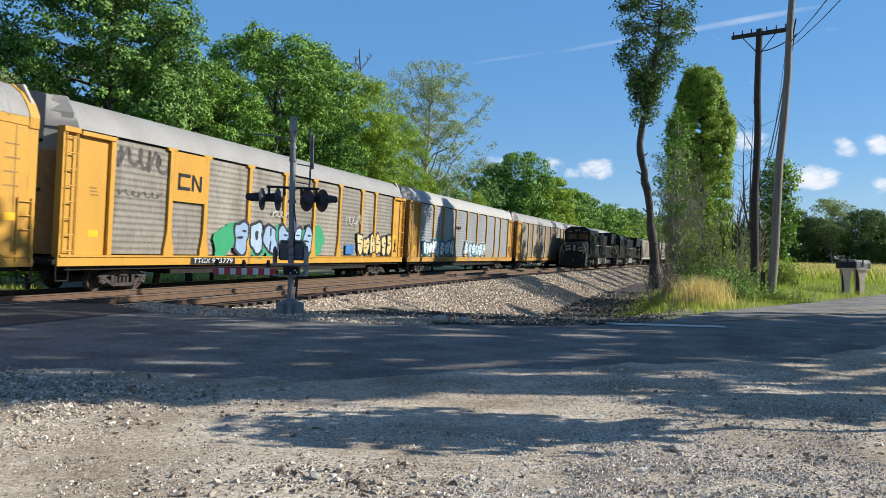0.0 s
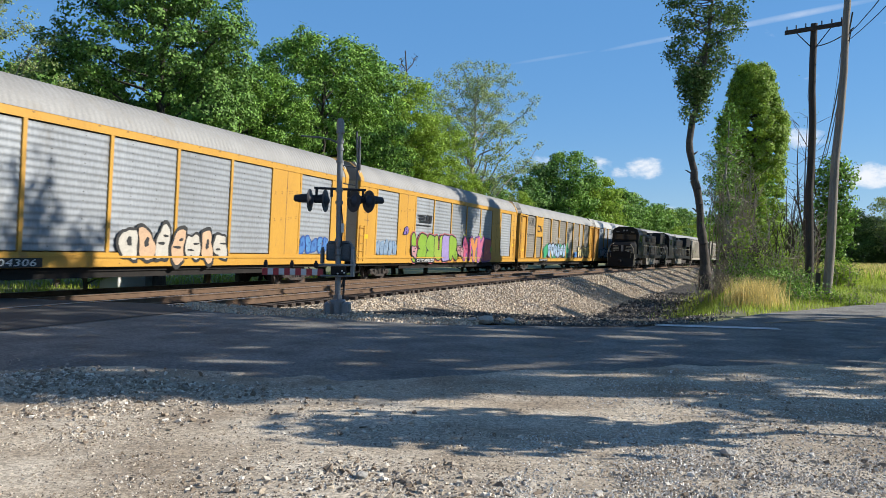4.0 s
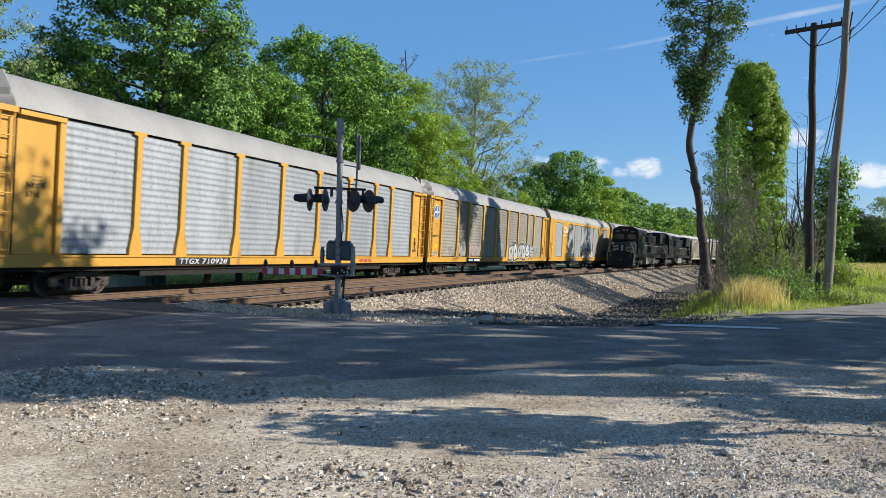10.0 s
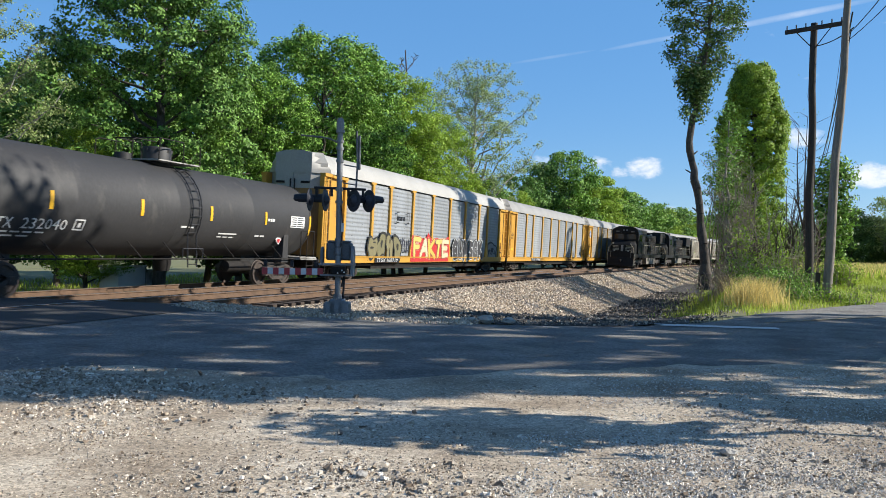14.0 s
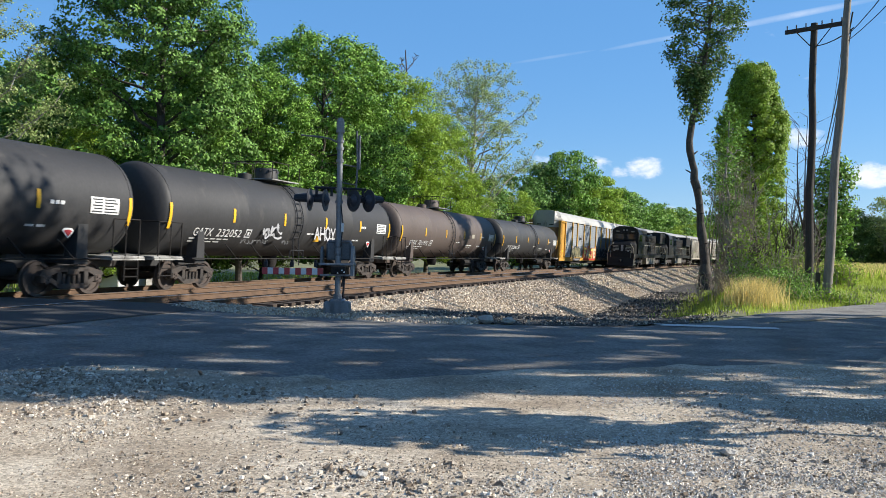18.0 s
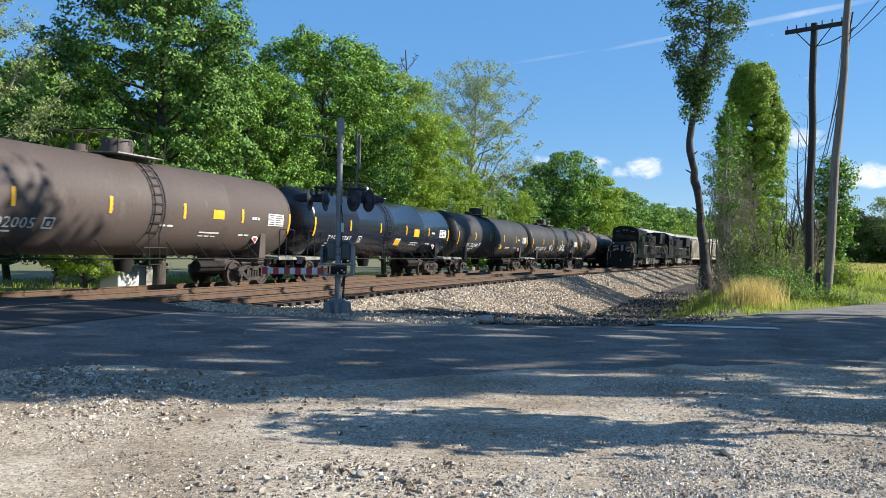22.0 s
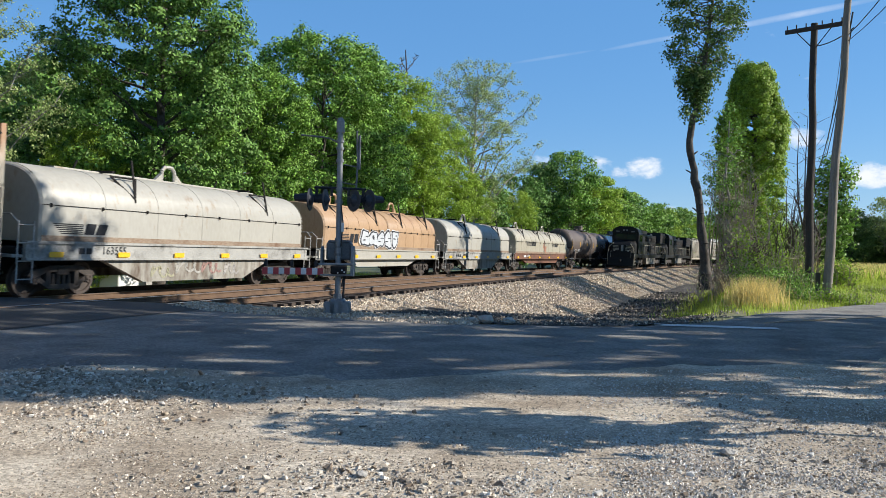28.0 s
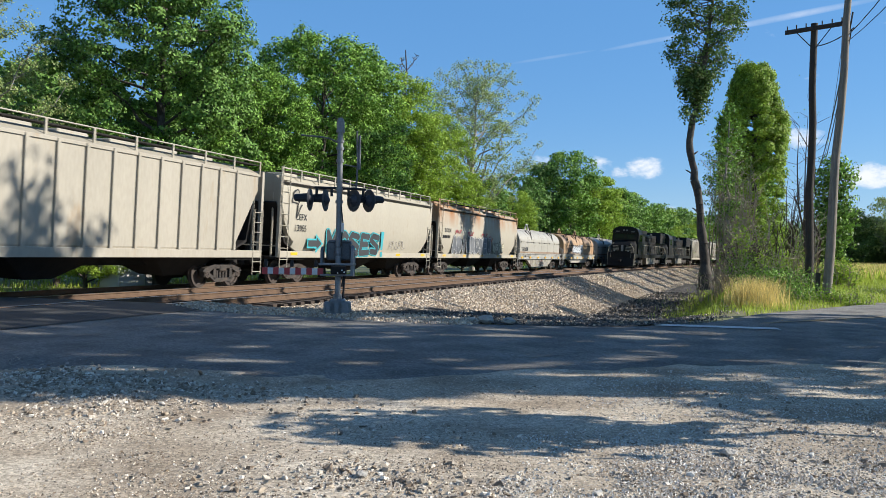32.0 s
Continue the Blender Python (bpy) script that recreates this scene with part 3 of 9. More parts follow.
M["twig"] = surf("twig", (0.40, 0.335, 0.27), (0.25, 0.205, 0.16), 0.95, 0, 3, 20, 0.2)
M["twig_dark"] = surf("dark_twig", (0.13, 0.095, 0.07), (0.06, 0.045, 0.036), 0.95, 0, 3, 20, 0.2)


# ---- ground, road, lot, path ----
def steps(spans):
    out = []
    for a, b, d in spans:
        v = a
        while v < b - 1e-6:
            out.append(v)
            v += d
    out.append(spans[-1][1])
    return out


def sheet(name, xs, ys, height, material, keep=None):
    g = Geo()
    idx = {}
    for i, x in enumerate(xs):
        for j, y in enumerate(ys):
            idx[i, j] = len(g.v)
            g.v.append((x, y, height(x, y)))
    for i in range(len(xs) - 1):
        for j in range(len(ys) - 1):
            if keep and not keep((xs[i] + xs[i + 1]) / 2, (ys[j] + ys[j + 1]) / 2):
                continue
            g.f.append((idx[i, j], idx[i + 1, j], idx[i + 1, j + 1], idx[i, j + 1]))
            g.m.append(0)
    me = bpy.data.meshes.new(name)
    me.from_pydata(g.v, [], g.f)
    me.materials.append(material)
    for q in me.polygons:
        q.use_smooth = True
    return new(name, me)


ground = tagged(sheet("ground", steps([(-1800, -200, 200), (-200, -40, 20), (-40, -22, 1.5), (-22, 8, 0.4), (8, 40, 2), (40, 200, 20), (200, 1800, 200)]),
                      steps([(-1800, -200, 200), (-200, -20, 15), (-20, 0, 2), (0, 60, 0.6), (60, 140, 3), (140, 400, 20), (400, 2400, 250)]),
                      ground_z, M["soil"]), "rough grassy ground with weeds and bare earth", "ground", kind="structure")

ROAD_NEAR = [(-60, 5.0), (-24, 6.2), (-16, 6.5), (-12, 6.7), (-7.7, 6.93), (-5.77, 7.0), (-4.17, 7.23), (-3.06, 7.65), (-2.01, 8.4), (-0.25, 9.64), (2.26, 11.28), (10.5, 22.5), (20, 40), (46, 90), (97, 187)]


def along(line, n):
    """n points evenly along a line of corners, with soft corners."""
    pts = [Vector((*p, 0)) for p in line]
    acc = [0]
    for a, b in zip(pts, pts[1:]):
        acc.append(acc[-1] + (b - a).length)
    out = []
    for k in range(n):
        d = acc[-1] * k / (n - 1)
        i = max(q for q in range(len(acc) - 1) if acc[q] <= d + 1e-9)
        out.append(pts[i].lerp(pts[i + 1], (d - acc[i]) / (acc[i + 1] - acc[i])))
    return out


def road_z(x, y):
    return -0.075 + 0.075 * smooth((-9.5 - x) / 3.0) + (0.02 if -19.5 < x < -11 else 0)


def ribbon(name, one, two, height, material, n=160, across=10, thick=0.0):
    g = Geo()
    for k, (p, q) in enumerate(zip(along(one, n), along(two, n))):
        for j in range(across + 1):
            r = p.lerp(q, j / across)
            z = height(r.x, r.y)
            worn = 0.14 + 0.10 * noise.noise(Vector((r.x * 0.9, r.y * 0.9, 2))) + 0.05 * noise.noise(Vector((r.x * 3.1, r.y * 3.1, 5)))
            z -= thick * (1 - smooth(j / across / worn)) if j < across else thick * 0.5
            g.v.append((r.x, r.y, z))
    w = across + 1
    for k in range(n - 1):
        for j in range(across):
            g.f.append((k * w + j, (k + 1) * w + j, (k + 1) * w + j + 1, k * w + j + 1))
            g.m.append(0)
    ob = new(name, g.mesh(name, material))
    for q in ob.data.polygons:
        q.use_smooth = True
    return ob


road = tagged(ribbon("road", ROAD_NEAR, ROAD_FAR, road_z, M["asphalt"], 620, 36, 0.06), "worn dark asphalt road in dappled shade", "road", kind="structure")


def lot_z(x, y):
    return ground_z(x, y) + 0.035 + 0.02 * noise.noise(Vector((x * 0.7, y * 0.7, 0))) + 0.016 * noise.noise(Vector((x * 2.3, y * 2.3, 7)))


lot = tagged(sheet("gravel_lot", steps([(-26, -11, 1), (-11, 8, 0.25), (8, 30, 2)]), steps([(-20, 0, 2), (0, 12, 0.25), (12, 24, 1.0)]), lot_z, M["gravel"],
                   lambda x, y: x > -11.5 and y < 15 + max(0, x) * 1.1), "dusty pale gravel lot with loose stones", "gravel", kind="structure")
def path_z(x, y):
    least = -0.095 if y < road_edge(x) + 0.9 else -9
    return max(least, ground_z(x, y) + 0.05 + 0.07 * noise.noise(Vector((x * 1.1, y * 0.9, 4))) + 0.03 * noise.noise(Vector((x * 3.1, y * 2.6, 8))))


path_ob = tagged(sheet("track_path", steps([(-9.0, 2.0, 0.25)]), steps([(15.0, 40, 0.3), (40, 96, 1.0)]), path_z, M["path"],
                       lambda x, y: road_edge(x) - 0.3 < y and x < -0.3 + KC * y * y / 2 + 0.5 * noise.noise(Vector((x * .3, y * .4, 1)))), "dark dirt track beside the railway bank", "path", kind="structure")


# ---- ballast bed and tracks ----
def bed():
    g = Geo()
    ys = steps([(-80, 14, 4), (14, 70, 1.0), (70, 420, 5)])
    prof = [(-23.2, -0.8), (-20.6, -0.30), (-19.6, -0.22), (-11.75, -0.27), (-11.2, -0.37), (-10.4, -0.30)]
    n_low = 7
    for y in ys:
        row = list(prof)
        xw, yw = bend(0, y)
        low = -0.13 - 1.75 * smooth((y - 15.5) / 22.0)
        foot = -10.4 + 1.0 + 1.75 * (abs(low) + 0.0)
        for k in range(1, n_low + 1):
            f = k / n_low
            row.append((lerp(-10.4, foot, f), lerp(-0.30, low - 0.10, f)))
        for j, (x, z) in enumerate(row):
            a = KC * y
            wob = 0.05 * noise.noise(Vector((x * 1.3, y * 1.3, 3))) if j > 3 else 0
            wx, wy = bend(x, y)
            if -19 < x < -11:
                z += (-12.13 - x) * math.tan(radians(BANK)) * 0.5
            g.v.append((wx, wy, z + wob))
    w = len(prof) + n_low
    for k in range(len(ys) - 1):
        for j in range(w - 1):
            g.f.append((k * w + j, k * w + j + 1, (k + 1) * w + j + 1, (k + 1) * w + j))
            g.m.append(0)
    ob = new("ballast_bed", g.mesh("ballast_bed", M["ballast"]))
    for q in ob.data.polygons:
        q.use_smooth = True
    return tagged(ob, "sloping bank of pale crushed ballast stone", "ballast", kind="structure")


bed()

RAIL_PROFILE = [(-0.07, -0.17), (0.07, -0.17), (0.07, -0.155), (0.012, -0.13), (0.012, -0.045), (0.036, -0.035), (0.036, -0.004), (-0.036, -0.004), (-0.036, -0.035), (-0.012, -0.045), (-0.012, -0.13), (-0.07, -0.155)]


def rails(x0, label):
    base = tagged(new("railway_track"), label, "railway track", "tracks", "structure")
    for side in (-0.754, 0.754):
        for name, prof, mt in (("rail", RAIL_PROFILE, M["rail"]), ("rail_head", [(-0.034, -0.005), (0.034, -0.005), (0.03, 0.0), (-0.03, 0.0)], M["rail_top"])):
            g = Geo()
            ys = steps([(-80, 420, 5)])
            n = len(prof)
            for y in ys:
                m = on_track(y, x0)
                for px, pz in prof:
                    g.v.append(tuple(m @ Vector((side + px, 0, pz))))
            for k in range(len(ys) - 1):
                for j in range(n):
                    g.f.append((k * n + j, k * n + (j + 1) % n, (k + 1) * n + (j + 1) % n, (k + 1) * n + j))
                    g.m.append(0)
            part(name, g, mt, base)
    return base


track_far = rails(FAR_X, "far main railway track with rusty rails on wooden ties")
track_near = rails(NEAR_X, "near railway track with rusty rails on dark ties")


def ties():
    g = Geo()
    g.box(-1.38, 1.40, -0.115, 0.115, -0.34, -0.175, 0.012)
    me = g.mesh("tie", M["tie"])
    rnd = random.Random(4)
    rest = Geo()
    for base, x0 in ((track_near, NEAR_X), (track_far, FAR_X)):
        s, count = 15.4, 0
        while s < 200:
            m = on_track(s, x0) @ pose(rnd.uniform(-0.09, 0.09), 0, rnd.uniform(-0.014, 0.01), 0, 0, rnd.uniform(-1.5, 1.5))
            if count < 150:
                part("tie", me, None, base, at=m)
            else:
                rest.add([tuple(m @ Vector(q)) for q in g.v], g.f)
            count += 1
            s += 0.52
    tagged(part("far_ties", rest, M["tie"], track_near), kind="stuff")


# ---- wheels and trucks ----
MOVERS = []      # (car, place along the train)
WHEELSETS = {}   # wheelsets by their place in the truck


def wheelset_mesh(r):
    g = Geo()
    g.rod((-1.0, 0, 0), (1.0, 0, 0), 0.085, n=10)
    for s in (-1, 1):
        g.lathe([(s * 0.685, 0.08), (s * 0.685, r - 0.09), (s * 0.675, r + 0.026), (s * 0.71, r + 0.024), (s * 0.725, r), (s * 0.815, r - 0.006),
                 (s * 0.815, r - 0.085), (s * 0.77, r - 0.10), (s * 0.765, 0.17), (s * 0.83, 0.15), (s * 0.83, 0.08)], 24, "x")
        g.rod((s * 0.95, 0, 0), (s * 1.13, 0, 0), 0.12, n=10)
        for k in range(3):
            t = k * 2.094
            g.turned_box((0.03, 0.05, 0.05), (s * 1.135, 0.06 * math.cos(t), 0.06 * math.sin(t)))
    return g.mesh("wheelset", M["wheel"], 35)


WHEEL_MESH = {r: wheelset_mesh(r) for r in (0.36, 0.46)}


def truck_mesh(r, wb):
    g = Geo()
    h = wb / 2
    for s in (-1, 1):
        x0, x1 = s * 0.93, s * 1.10
        x0, x1 = min(x0, x1), max(x0, x1)
        k = r / 0.46
        g.slab([(-h - 0.22, r + 0.10), (-h - 0.14, r + 0.21 * k), (-0.42, r + 0.36 * k), (0.42, r + 0.36 * k), (h + 0.14, r + 0.21 * k), (h + 0.22, r + 0.10), (h - 0.12, r + 0.08), (0.50, r + 0.20 * k), (-0.50, r + 0.20 * k), (-h + 0.12, r + 0.08)], x0, x1)
        g.slab([(-h + 0.12, r + 0.08), (-h + 0.10, r - 0.04), (-0.42, r - 0.26 * k), (0.42, r - 0.26 * k), (h - 0.10, r - 0.04), (h - 0.12, r + 0.08), (0.40, r - 0.13 * k), (-0.40, r - 0.13 * k)], x0, x1)
        for q in (-0.46, 0.46):
            g.box(x0, x1, q - 0.07, q + 0.07, r - 0.18 * k, r + 0.26 * k)
        for q in (-0.26, -0.09, 0.09, 0.26):
            g.rod((s * 1.015, q, r - 0.13 * k), (s * 1.015, q, r + 0.13 * k), 0.062, n=8)
        for q in (-h, h):
            g.box(x0 - 0.02, x1 + 0.02, q - 0.15, q + 0.15, r - 0.10, r + 0.13, 0.03)
    g.box(-1.12, 1.12, -0.2, 0.2, r + 0.10, r + 0.32, 0.03)
    g.box(-0.95, 0.95, -h + 0.42, -h + 0.52, r - 0.12, r - 0.02)
    g.box(-0.95, 0.95, h - 0.52, h - 0.42, r - 0.12, r - 0.02)
    return g.mesh("truck", M["truck"])


TRUCK_MESH = {(0.36, 1.78): truck_mesh(0.36, 1.78), (0.46, 1.78): truck_mesh(0.46, 1.78)}


def add_trucks(car, centres, r):
    for y in centres:
        t = part("truck", TRUCK_MESH[r, 1.78], None, car, at=pose(0, y, 0))
        for s in (-1, 1):
            w = part("wheelset", WHEEL_MESH[r], None, t, at=pose(0, s * 0.89, r))
            WHEELSETS.setdefault((r, s), []).append(w)


def couplers(car, half):
    for s in (-1, 1):
        g = Geo()
        g.box(-0.10, 0.10, min(s * (half - 0.5), s * (half + 0.30)), max(s * (half - 0.5), s * (half + 0.30)), 0.74, 0.94, 0.02)
        g.box(-0.18, 0.17, min(s * (half + 0.05), s * (half + 0.34)), max(s * (half + 0.05), s * (half + 0.34)), 0.68, 0.98, 0.05)
        g.pipe([(-0.35, s * (half - 0.1), 0.8), (-0.36, s * (half + 0.25), 0.5), (-0.33, s * (half + 0.5), 0.35), (-0.25, s * (half + 0.72), 0.42)], 0.028)
        part("coupler", g, M["under"], car)


def start_car(name, rear, front, label, category="freight car"):
    car = tagged(new(name), label, category, "cars of the passing freight train")
    MOVERS.append((car, (rear + front) / 2))
    return car, (front - rear) / 2


def ladder(g, x, y0, y1, z0, z1, n, r=0.016):
    for y in (y0, y1):
        g.rod((x, y, z0), (x, y, z1), r * 1.3, n=6)
    for k in range(n):
        z = lerp(z0 + 0.1, z1 - 0.1, k / (n - 1))
        g.rod((x, y0, z), (x, y1, z), r, n=6)
    return g


def flat(g, s, x0, x1, y0, y1, z0, z1, b=0.0):
    a, c = sorted((s * x0, s * x1))
    g.box(a, c, y0, y1, z0, z1, b)


def corrugated(y0, y1, z0, z1, s, x=1.50, depth=0.012, pitch=0.19):
    """A panel with level ribs on the flank s."""
    g = Geo()
    n = max(2, round((z1 - z0) / pitch))
    prof = [(s * (x - 0.05), z0)]
    for k in range(n):
        a = lerp(z0, z1, k / n)
        d = (z1 - z0) / n
        prof += [(s * (x - 0.2 * depth), a + 0.06 * d), (s * x, a + 0.20 * d), (s * (x - 0.2 * depth), a + 0.34 * d), (s * (x - 0.8 * depth), a + 0.60 * d), (s * (x - depth), a + 0.75 * d), (s * (x - 0.8 * depth), a + 0.90 * d)]
    prof.append((s * (x - 0.05), z1))
    g.prism(prof, y0, y1, closed=True)
    return g


# ---- paint on the cars ----
def blob(rnd, cy, cz, w, h, n=24, wob=0.18):
    out = []
    ph = [rnd.uniform(0, 6.28) for _ in range(3)]
    for k in range(n):
        t = 2 * math.pi * k / n
        r = 1 + wob * math.sin(2 * t + ph[0]) + wob * 0.6 * math.sin(3 * t + ph[1]) + wob * 0.4 * math.sin(5 * t + ph[2])
        c, s = math.cos(t), math.sin(t)
        q = max(abs(c), abs(s)) ** 0.45
        out.append((cy + w / 2 * r * c / q, cz + h / 2 * r * s / q))
    return out


PAINTS = {}


def paint(rgb):
    key = tuple(round(c, 3) for c in rgb)
    if key not in PAINTS:
        PAINTS[key] = surf("spray_paint", tuple(c * 0.82 for c in rgb), tuple(c * 0.62 for c in rgb), 0.6, 0, 3, 20, 0.03)
    return PAINTS[key]


def patch(g, outline, s, x, t=0.004):
    a, b = sorted((s * x, s * (x + t)))
    g.slab([(y, z) for y, z in outline], a, b)


def graffiti(car, y0, y1, z0, z1, fills, line, halo=None, letters=5, seed=1, x=1.556, s=1):
    """Sprayed bubble shapes in layers: halo, outline, fills, and dark inner strokes."""
    rnd = random.Random(seed)
    w = (y1 - y0) / letters
    h = z1 - z0
    shapes = []
    for k in range(letters):
        cy = y0 + w * (k + 0.5)
        shapes.append((cy, (z0 + z1) / 2 + rnd.uniform(-0.06, 0.06) * h, w * rnd.uniform(0.86, 1.02), h * rnd.uniform(0.8, 0.95), rnd.randrange(10 ** 6)))
    work = part("graffiti", Geo().slab([(y0, z0), (y0 + 0.05, z0), (y0 + 0.05, z0 + 0.05)], s * x, s * (x + 0.001)), paint(line), car)
    if halo:
        for k, (cy, cz, a, b, q) in enumerate(shapes):
            g = Geo()
            patch(g, blob(random.Random(q), cy, cz, a * 1.32, b * 1.18, 18, 0.2), s, x + 0.0006 * k)
            part("halo", g, paint(halo), work)
    for k, (cy, cz, a, b, q) in enumerate(shapes):
        g = Geo()
        patch(g, blob(random.Random(q), cy, cz, a * 1.12, b * 1.08), s, x + 0.006)
        part("letter_outline", g, paint(line), work)
        g = Geo()
        patch(g, blob(random.Random(q), cy, cz, a * 0.90, b * 0.88), s, x + 0.012)
        part("letter_fill", g, paint(fills[k % len(fills)]), work)
        g = Geo()
        r = random.Random(q + 1)
        kind = r.randrange(4)
        if kind == 0:
            patch(g, blob(r, cy, cz + b * 0.08, a * 0.25, b * 0.3, 10), s, x + 0.018)
        elif kind == 1:
            for d in (-0.18, 0.18):
                patch(g, blob(r, cy + d * a, cz + d * b * 0.6, a * 0.42, b * 0.07, 10), s, x + 0.018)
        elif kind == 2:
            patch(g, blob(r, cy, cz - b * 0.25, a * 0.12, b * 0.42, 10), s, x + 0.018)
            patch(g, blob(r, cy, cz + b * 0.28, a * 0.12, b * 0.3, 10), s, x + 0.018)
        else:
            patch(g, blob(r, cy - 0.1 * a, cz, a * 0.5, b * 0.08, 10), s, x + 0.018)
            patch(g, blob(r, cy + 0.16 * a, cz + 0.22 * b, a * 0.3, b * 0.08, 10), s, x + 0.018)
        part("letter_stroke", g, paint(line), work)
    return work


LETTERS = {
    "N": [[(0, 0), (0.05, 1), (0.95, 0), (1, 1)]], "Y": [[(0, 1), (0.5, 0.45), (1, 1)], [(0.5, 0.45), (0.45, 0)]],
    "K": [[(0, 0), (0.05, 1)], [(0.95, 1), (0.1, 0.5), (1, 0)]], "E": [[(1, 0.95), (0.05, 1), (0, 0), (1, 0.05)], [(0, 0.5), (0.8, 0.52)]],
    "I": [[(0.45, 0), (0.55, 1)]], "S": [[(1, 0.9), (0.3, 1), (0, 0.75), (0.9, 0.35), (0.75, 0.02), (0, 0.08)]],
    "U": [[(0, 1), (0.05, 0.15), (0.5, 0), (0.95, 0.15), (1, 1)]], "G": [[(1, 0.85), (0.5, 1), (0.02, 0.6), (0.2, 0.05), (0.95, 0.1), (0.95, 0.5), (0.55, 0.5)]],
    "M": [[(0, 0), (0.08, 1), (0.5, 0.4), (0.92, 1), (1, 0)]], "O": [[(0.5, 1), (0.05, 0.75), (0.05, 0.25), (0.5, 0), (0.95, 0.25), (0.95, 0.75), (0.5, 1)]],
    "F": [[(0, 0), (0.05, 1), (1, 0.96)], [(0.02, 0.5), (0.75, 0.52)]], "T": [[(0, 0.95), (1, 1)], [(0.5, 0.97), (0.46, 0)]],
    "A": [[(0, 0), (0.5, 1), (1, 0)], [(0.2, 0.38), (0.8, 0.38)]], "B": [[(0, 0), (0, 1), (0.85, 0.85), (0.6, 0.53), (0.95, 0.25), (0.6, 0), (0, 0)], [(0, 0.53), (0.6, 0.53)]],
    "R": [[(0, 0), (0, 1), (0.9, 0.85), (0.8, 0.5), (0.1, 0.48), (1, 0)]], "H": [[(0, 0), (0.05, 1)], [(1, 0), (0.95, 1)], [(0, 0.5), (1, 0.5)]]}


def word(car, text, y0, y1, z0, z1, fills, line, halo=None, x=1.556, fat=0.40):
    """A sprayed word in fat wild letters that crowd each other: halo, outline and fill of each letter."""
    work = part("graffiti", Geo().slab([(y0, z0), (y0 + 0.05, z0), (y0 + 0.05, z0 + 0.05)], x, x + 0.001), paint(line), car)
    rnd = random.Random(len(text) * 7 + 1)
    h = z1 - z0
    w = (y1 - y0) / len(text)
    t = fat * min(w * 1.05, h * 0.8)
    for k, ch in enumerate(text):
        lean, tall, lift = rnd.uniform(-0.18, 0.18), rnd.uniform(0.86, 1.0), rnd.uniform(0.0, 0.08) * h
        wide = w * (0.45 if ch == "I" else 0.92) - t * 0.45
        cy = y0 + w * (k + 0.5)

        def spot(p):
            q = p[1] - 0.5
            return cy + (p[0] - 0.5) * wide * (1 + 0.14 * q * (-1) ** k) + lean * q * w, z0 + t * 0.5 + lift + p[1] * (h - t - lift) * tall

        for layer, grow, col in ((0, 0.36, halo), (1, 0.2, line), (2, -0.06, fills[k % len(fills)])):
            if col is None:
                continue
            g = Geo()
            r = t * (1 + grow) / 2
            step = 0
            for line_pts in LETTERS[ch]:
                pts = [spot(p) for p in line_pts]
                for i, p in enumerate(pts):
                    xx = x + (0.0001 * step if layer == 0 else 0.004 + 0.0042 * k + 0.0014 * layer + 0.00008 * step)
                    step += 1
                    patch(g, [(p[0] + r * math.cos(a * 0.7854 + 0.39), p[1] + r * math.sin(a * 0.7854 + 0.39)) for a in range(8)], 1, xx, 0.0012)
                    if i + 1 < len(pts):
                        q = pts[i + 1]
                        d = Vector((q[0] - p[0], q[1] - p[1])).normalized()
                        u = Vector((-d.y, d.x)) * r
                        patch(g, [(p[0] - u.x, p[1] - u.y), (q[0] - u.x, q[1] - u.y), (q[0] + u.x, q[1] + u.y), (p[0] + u.x, p[1] + u.y)], 1, xx + 0.00004, 0.0012)
            ob = part(("letter_halo", "letter_outline", "letter_fill")[layer], g, paint(col), work)
    return work


def scrawl(car, y0, y1, z0, z1, rgb, seed, x=1.556, s=1, n=5, w=0.04):
    """A thin sprayed tag of joined strokes."""
    rnd = random.Random(seed)
    g = Geo()
    pts = []
    for k in range(n):
        reach, drop, ph = rnd.uniform(0.55, 1.0), rnd.uniform(-0.12, 0.12), rnd.uniform(-0.5, 0.5)
        wide = (y1 - y0) / n * rnd.uniform(0.45, 0.8)
        for m in range(9):
            t = m / 9
            a = 6.283 * t + ph
            pts.append((lerp(y0, y1, (k + t) / n) + wide * 0.5 * math.cos(a), lerp(z0, z1, 0.5 + drop + 0.5 * reach * math.sin(a * (1 if k % 3 else 1.5)))))
    for p, q in zip(pts, pts[1:]):
        d = Vector((q[0] - p[0], q[1] - p[1]))
        u = Vector((-d.y, d.x)).normalized() * w / 2 * rnd.uniform(0.75, 1.15)
        e = d.normalized() * w * 0.2
        patch(g, [(p[0] - u.x - e.x, p[1] - u.y - e.y), (q[0] - u.x + e.x, q[1] - u.y + e.y), (q[0] + u.x + e.x, q[1] + u.y + e.y), (p[0] + u.x - e.x, p[1] + u.y - e.y)], s, x)
    return part("graffiti_tag", g, paint(rgb), car)


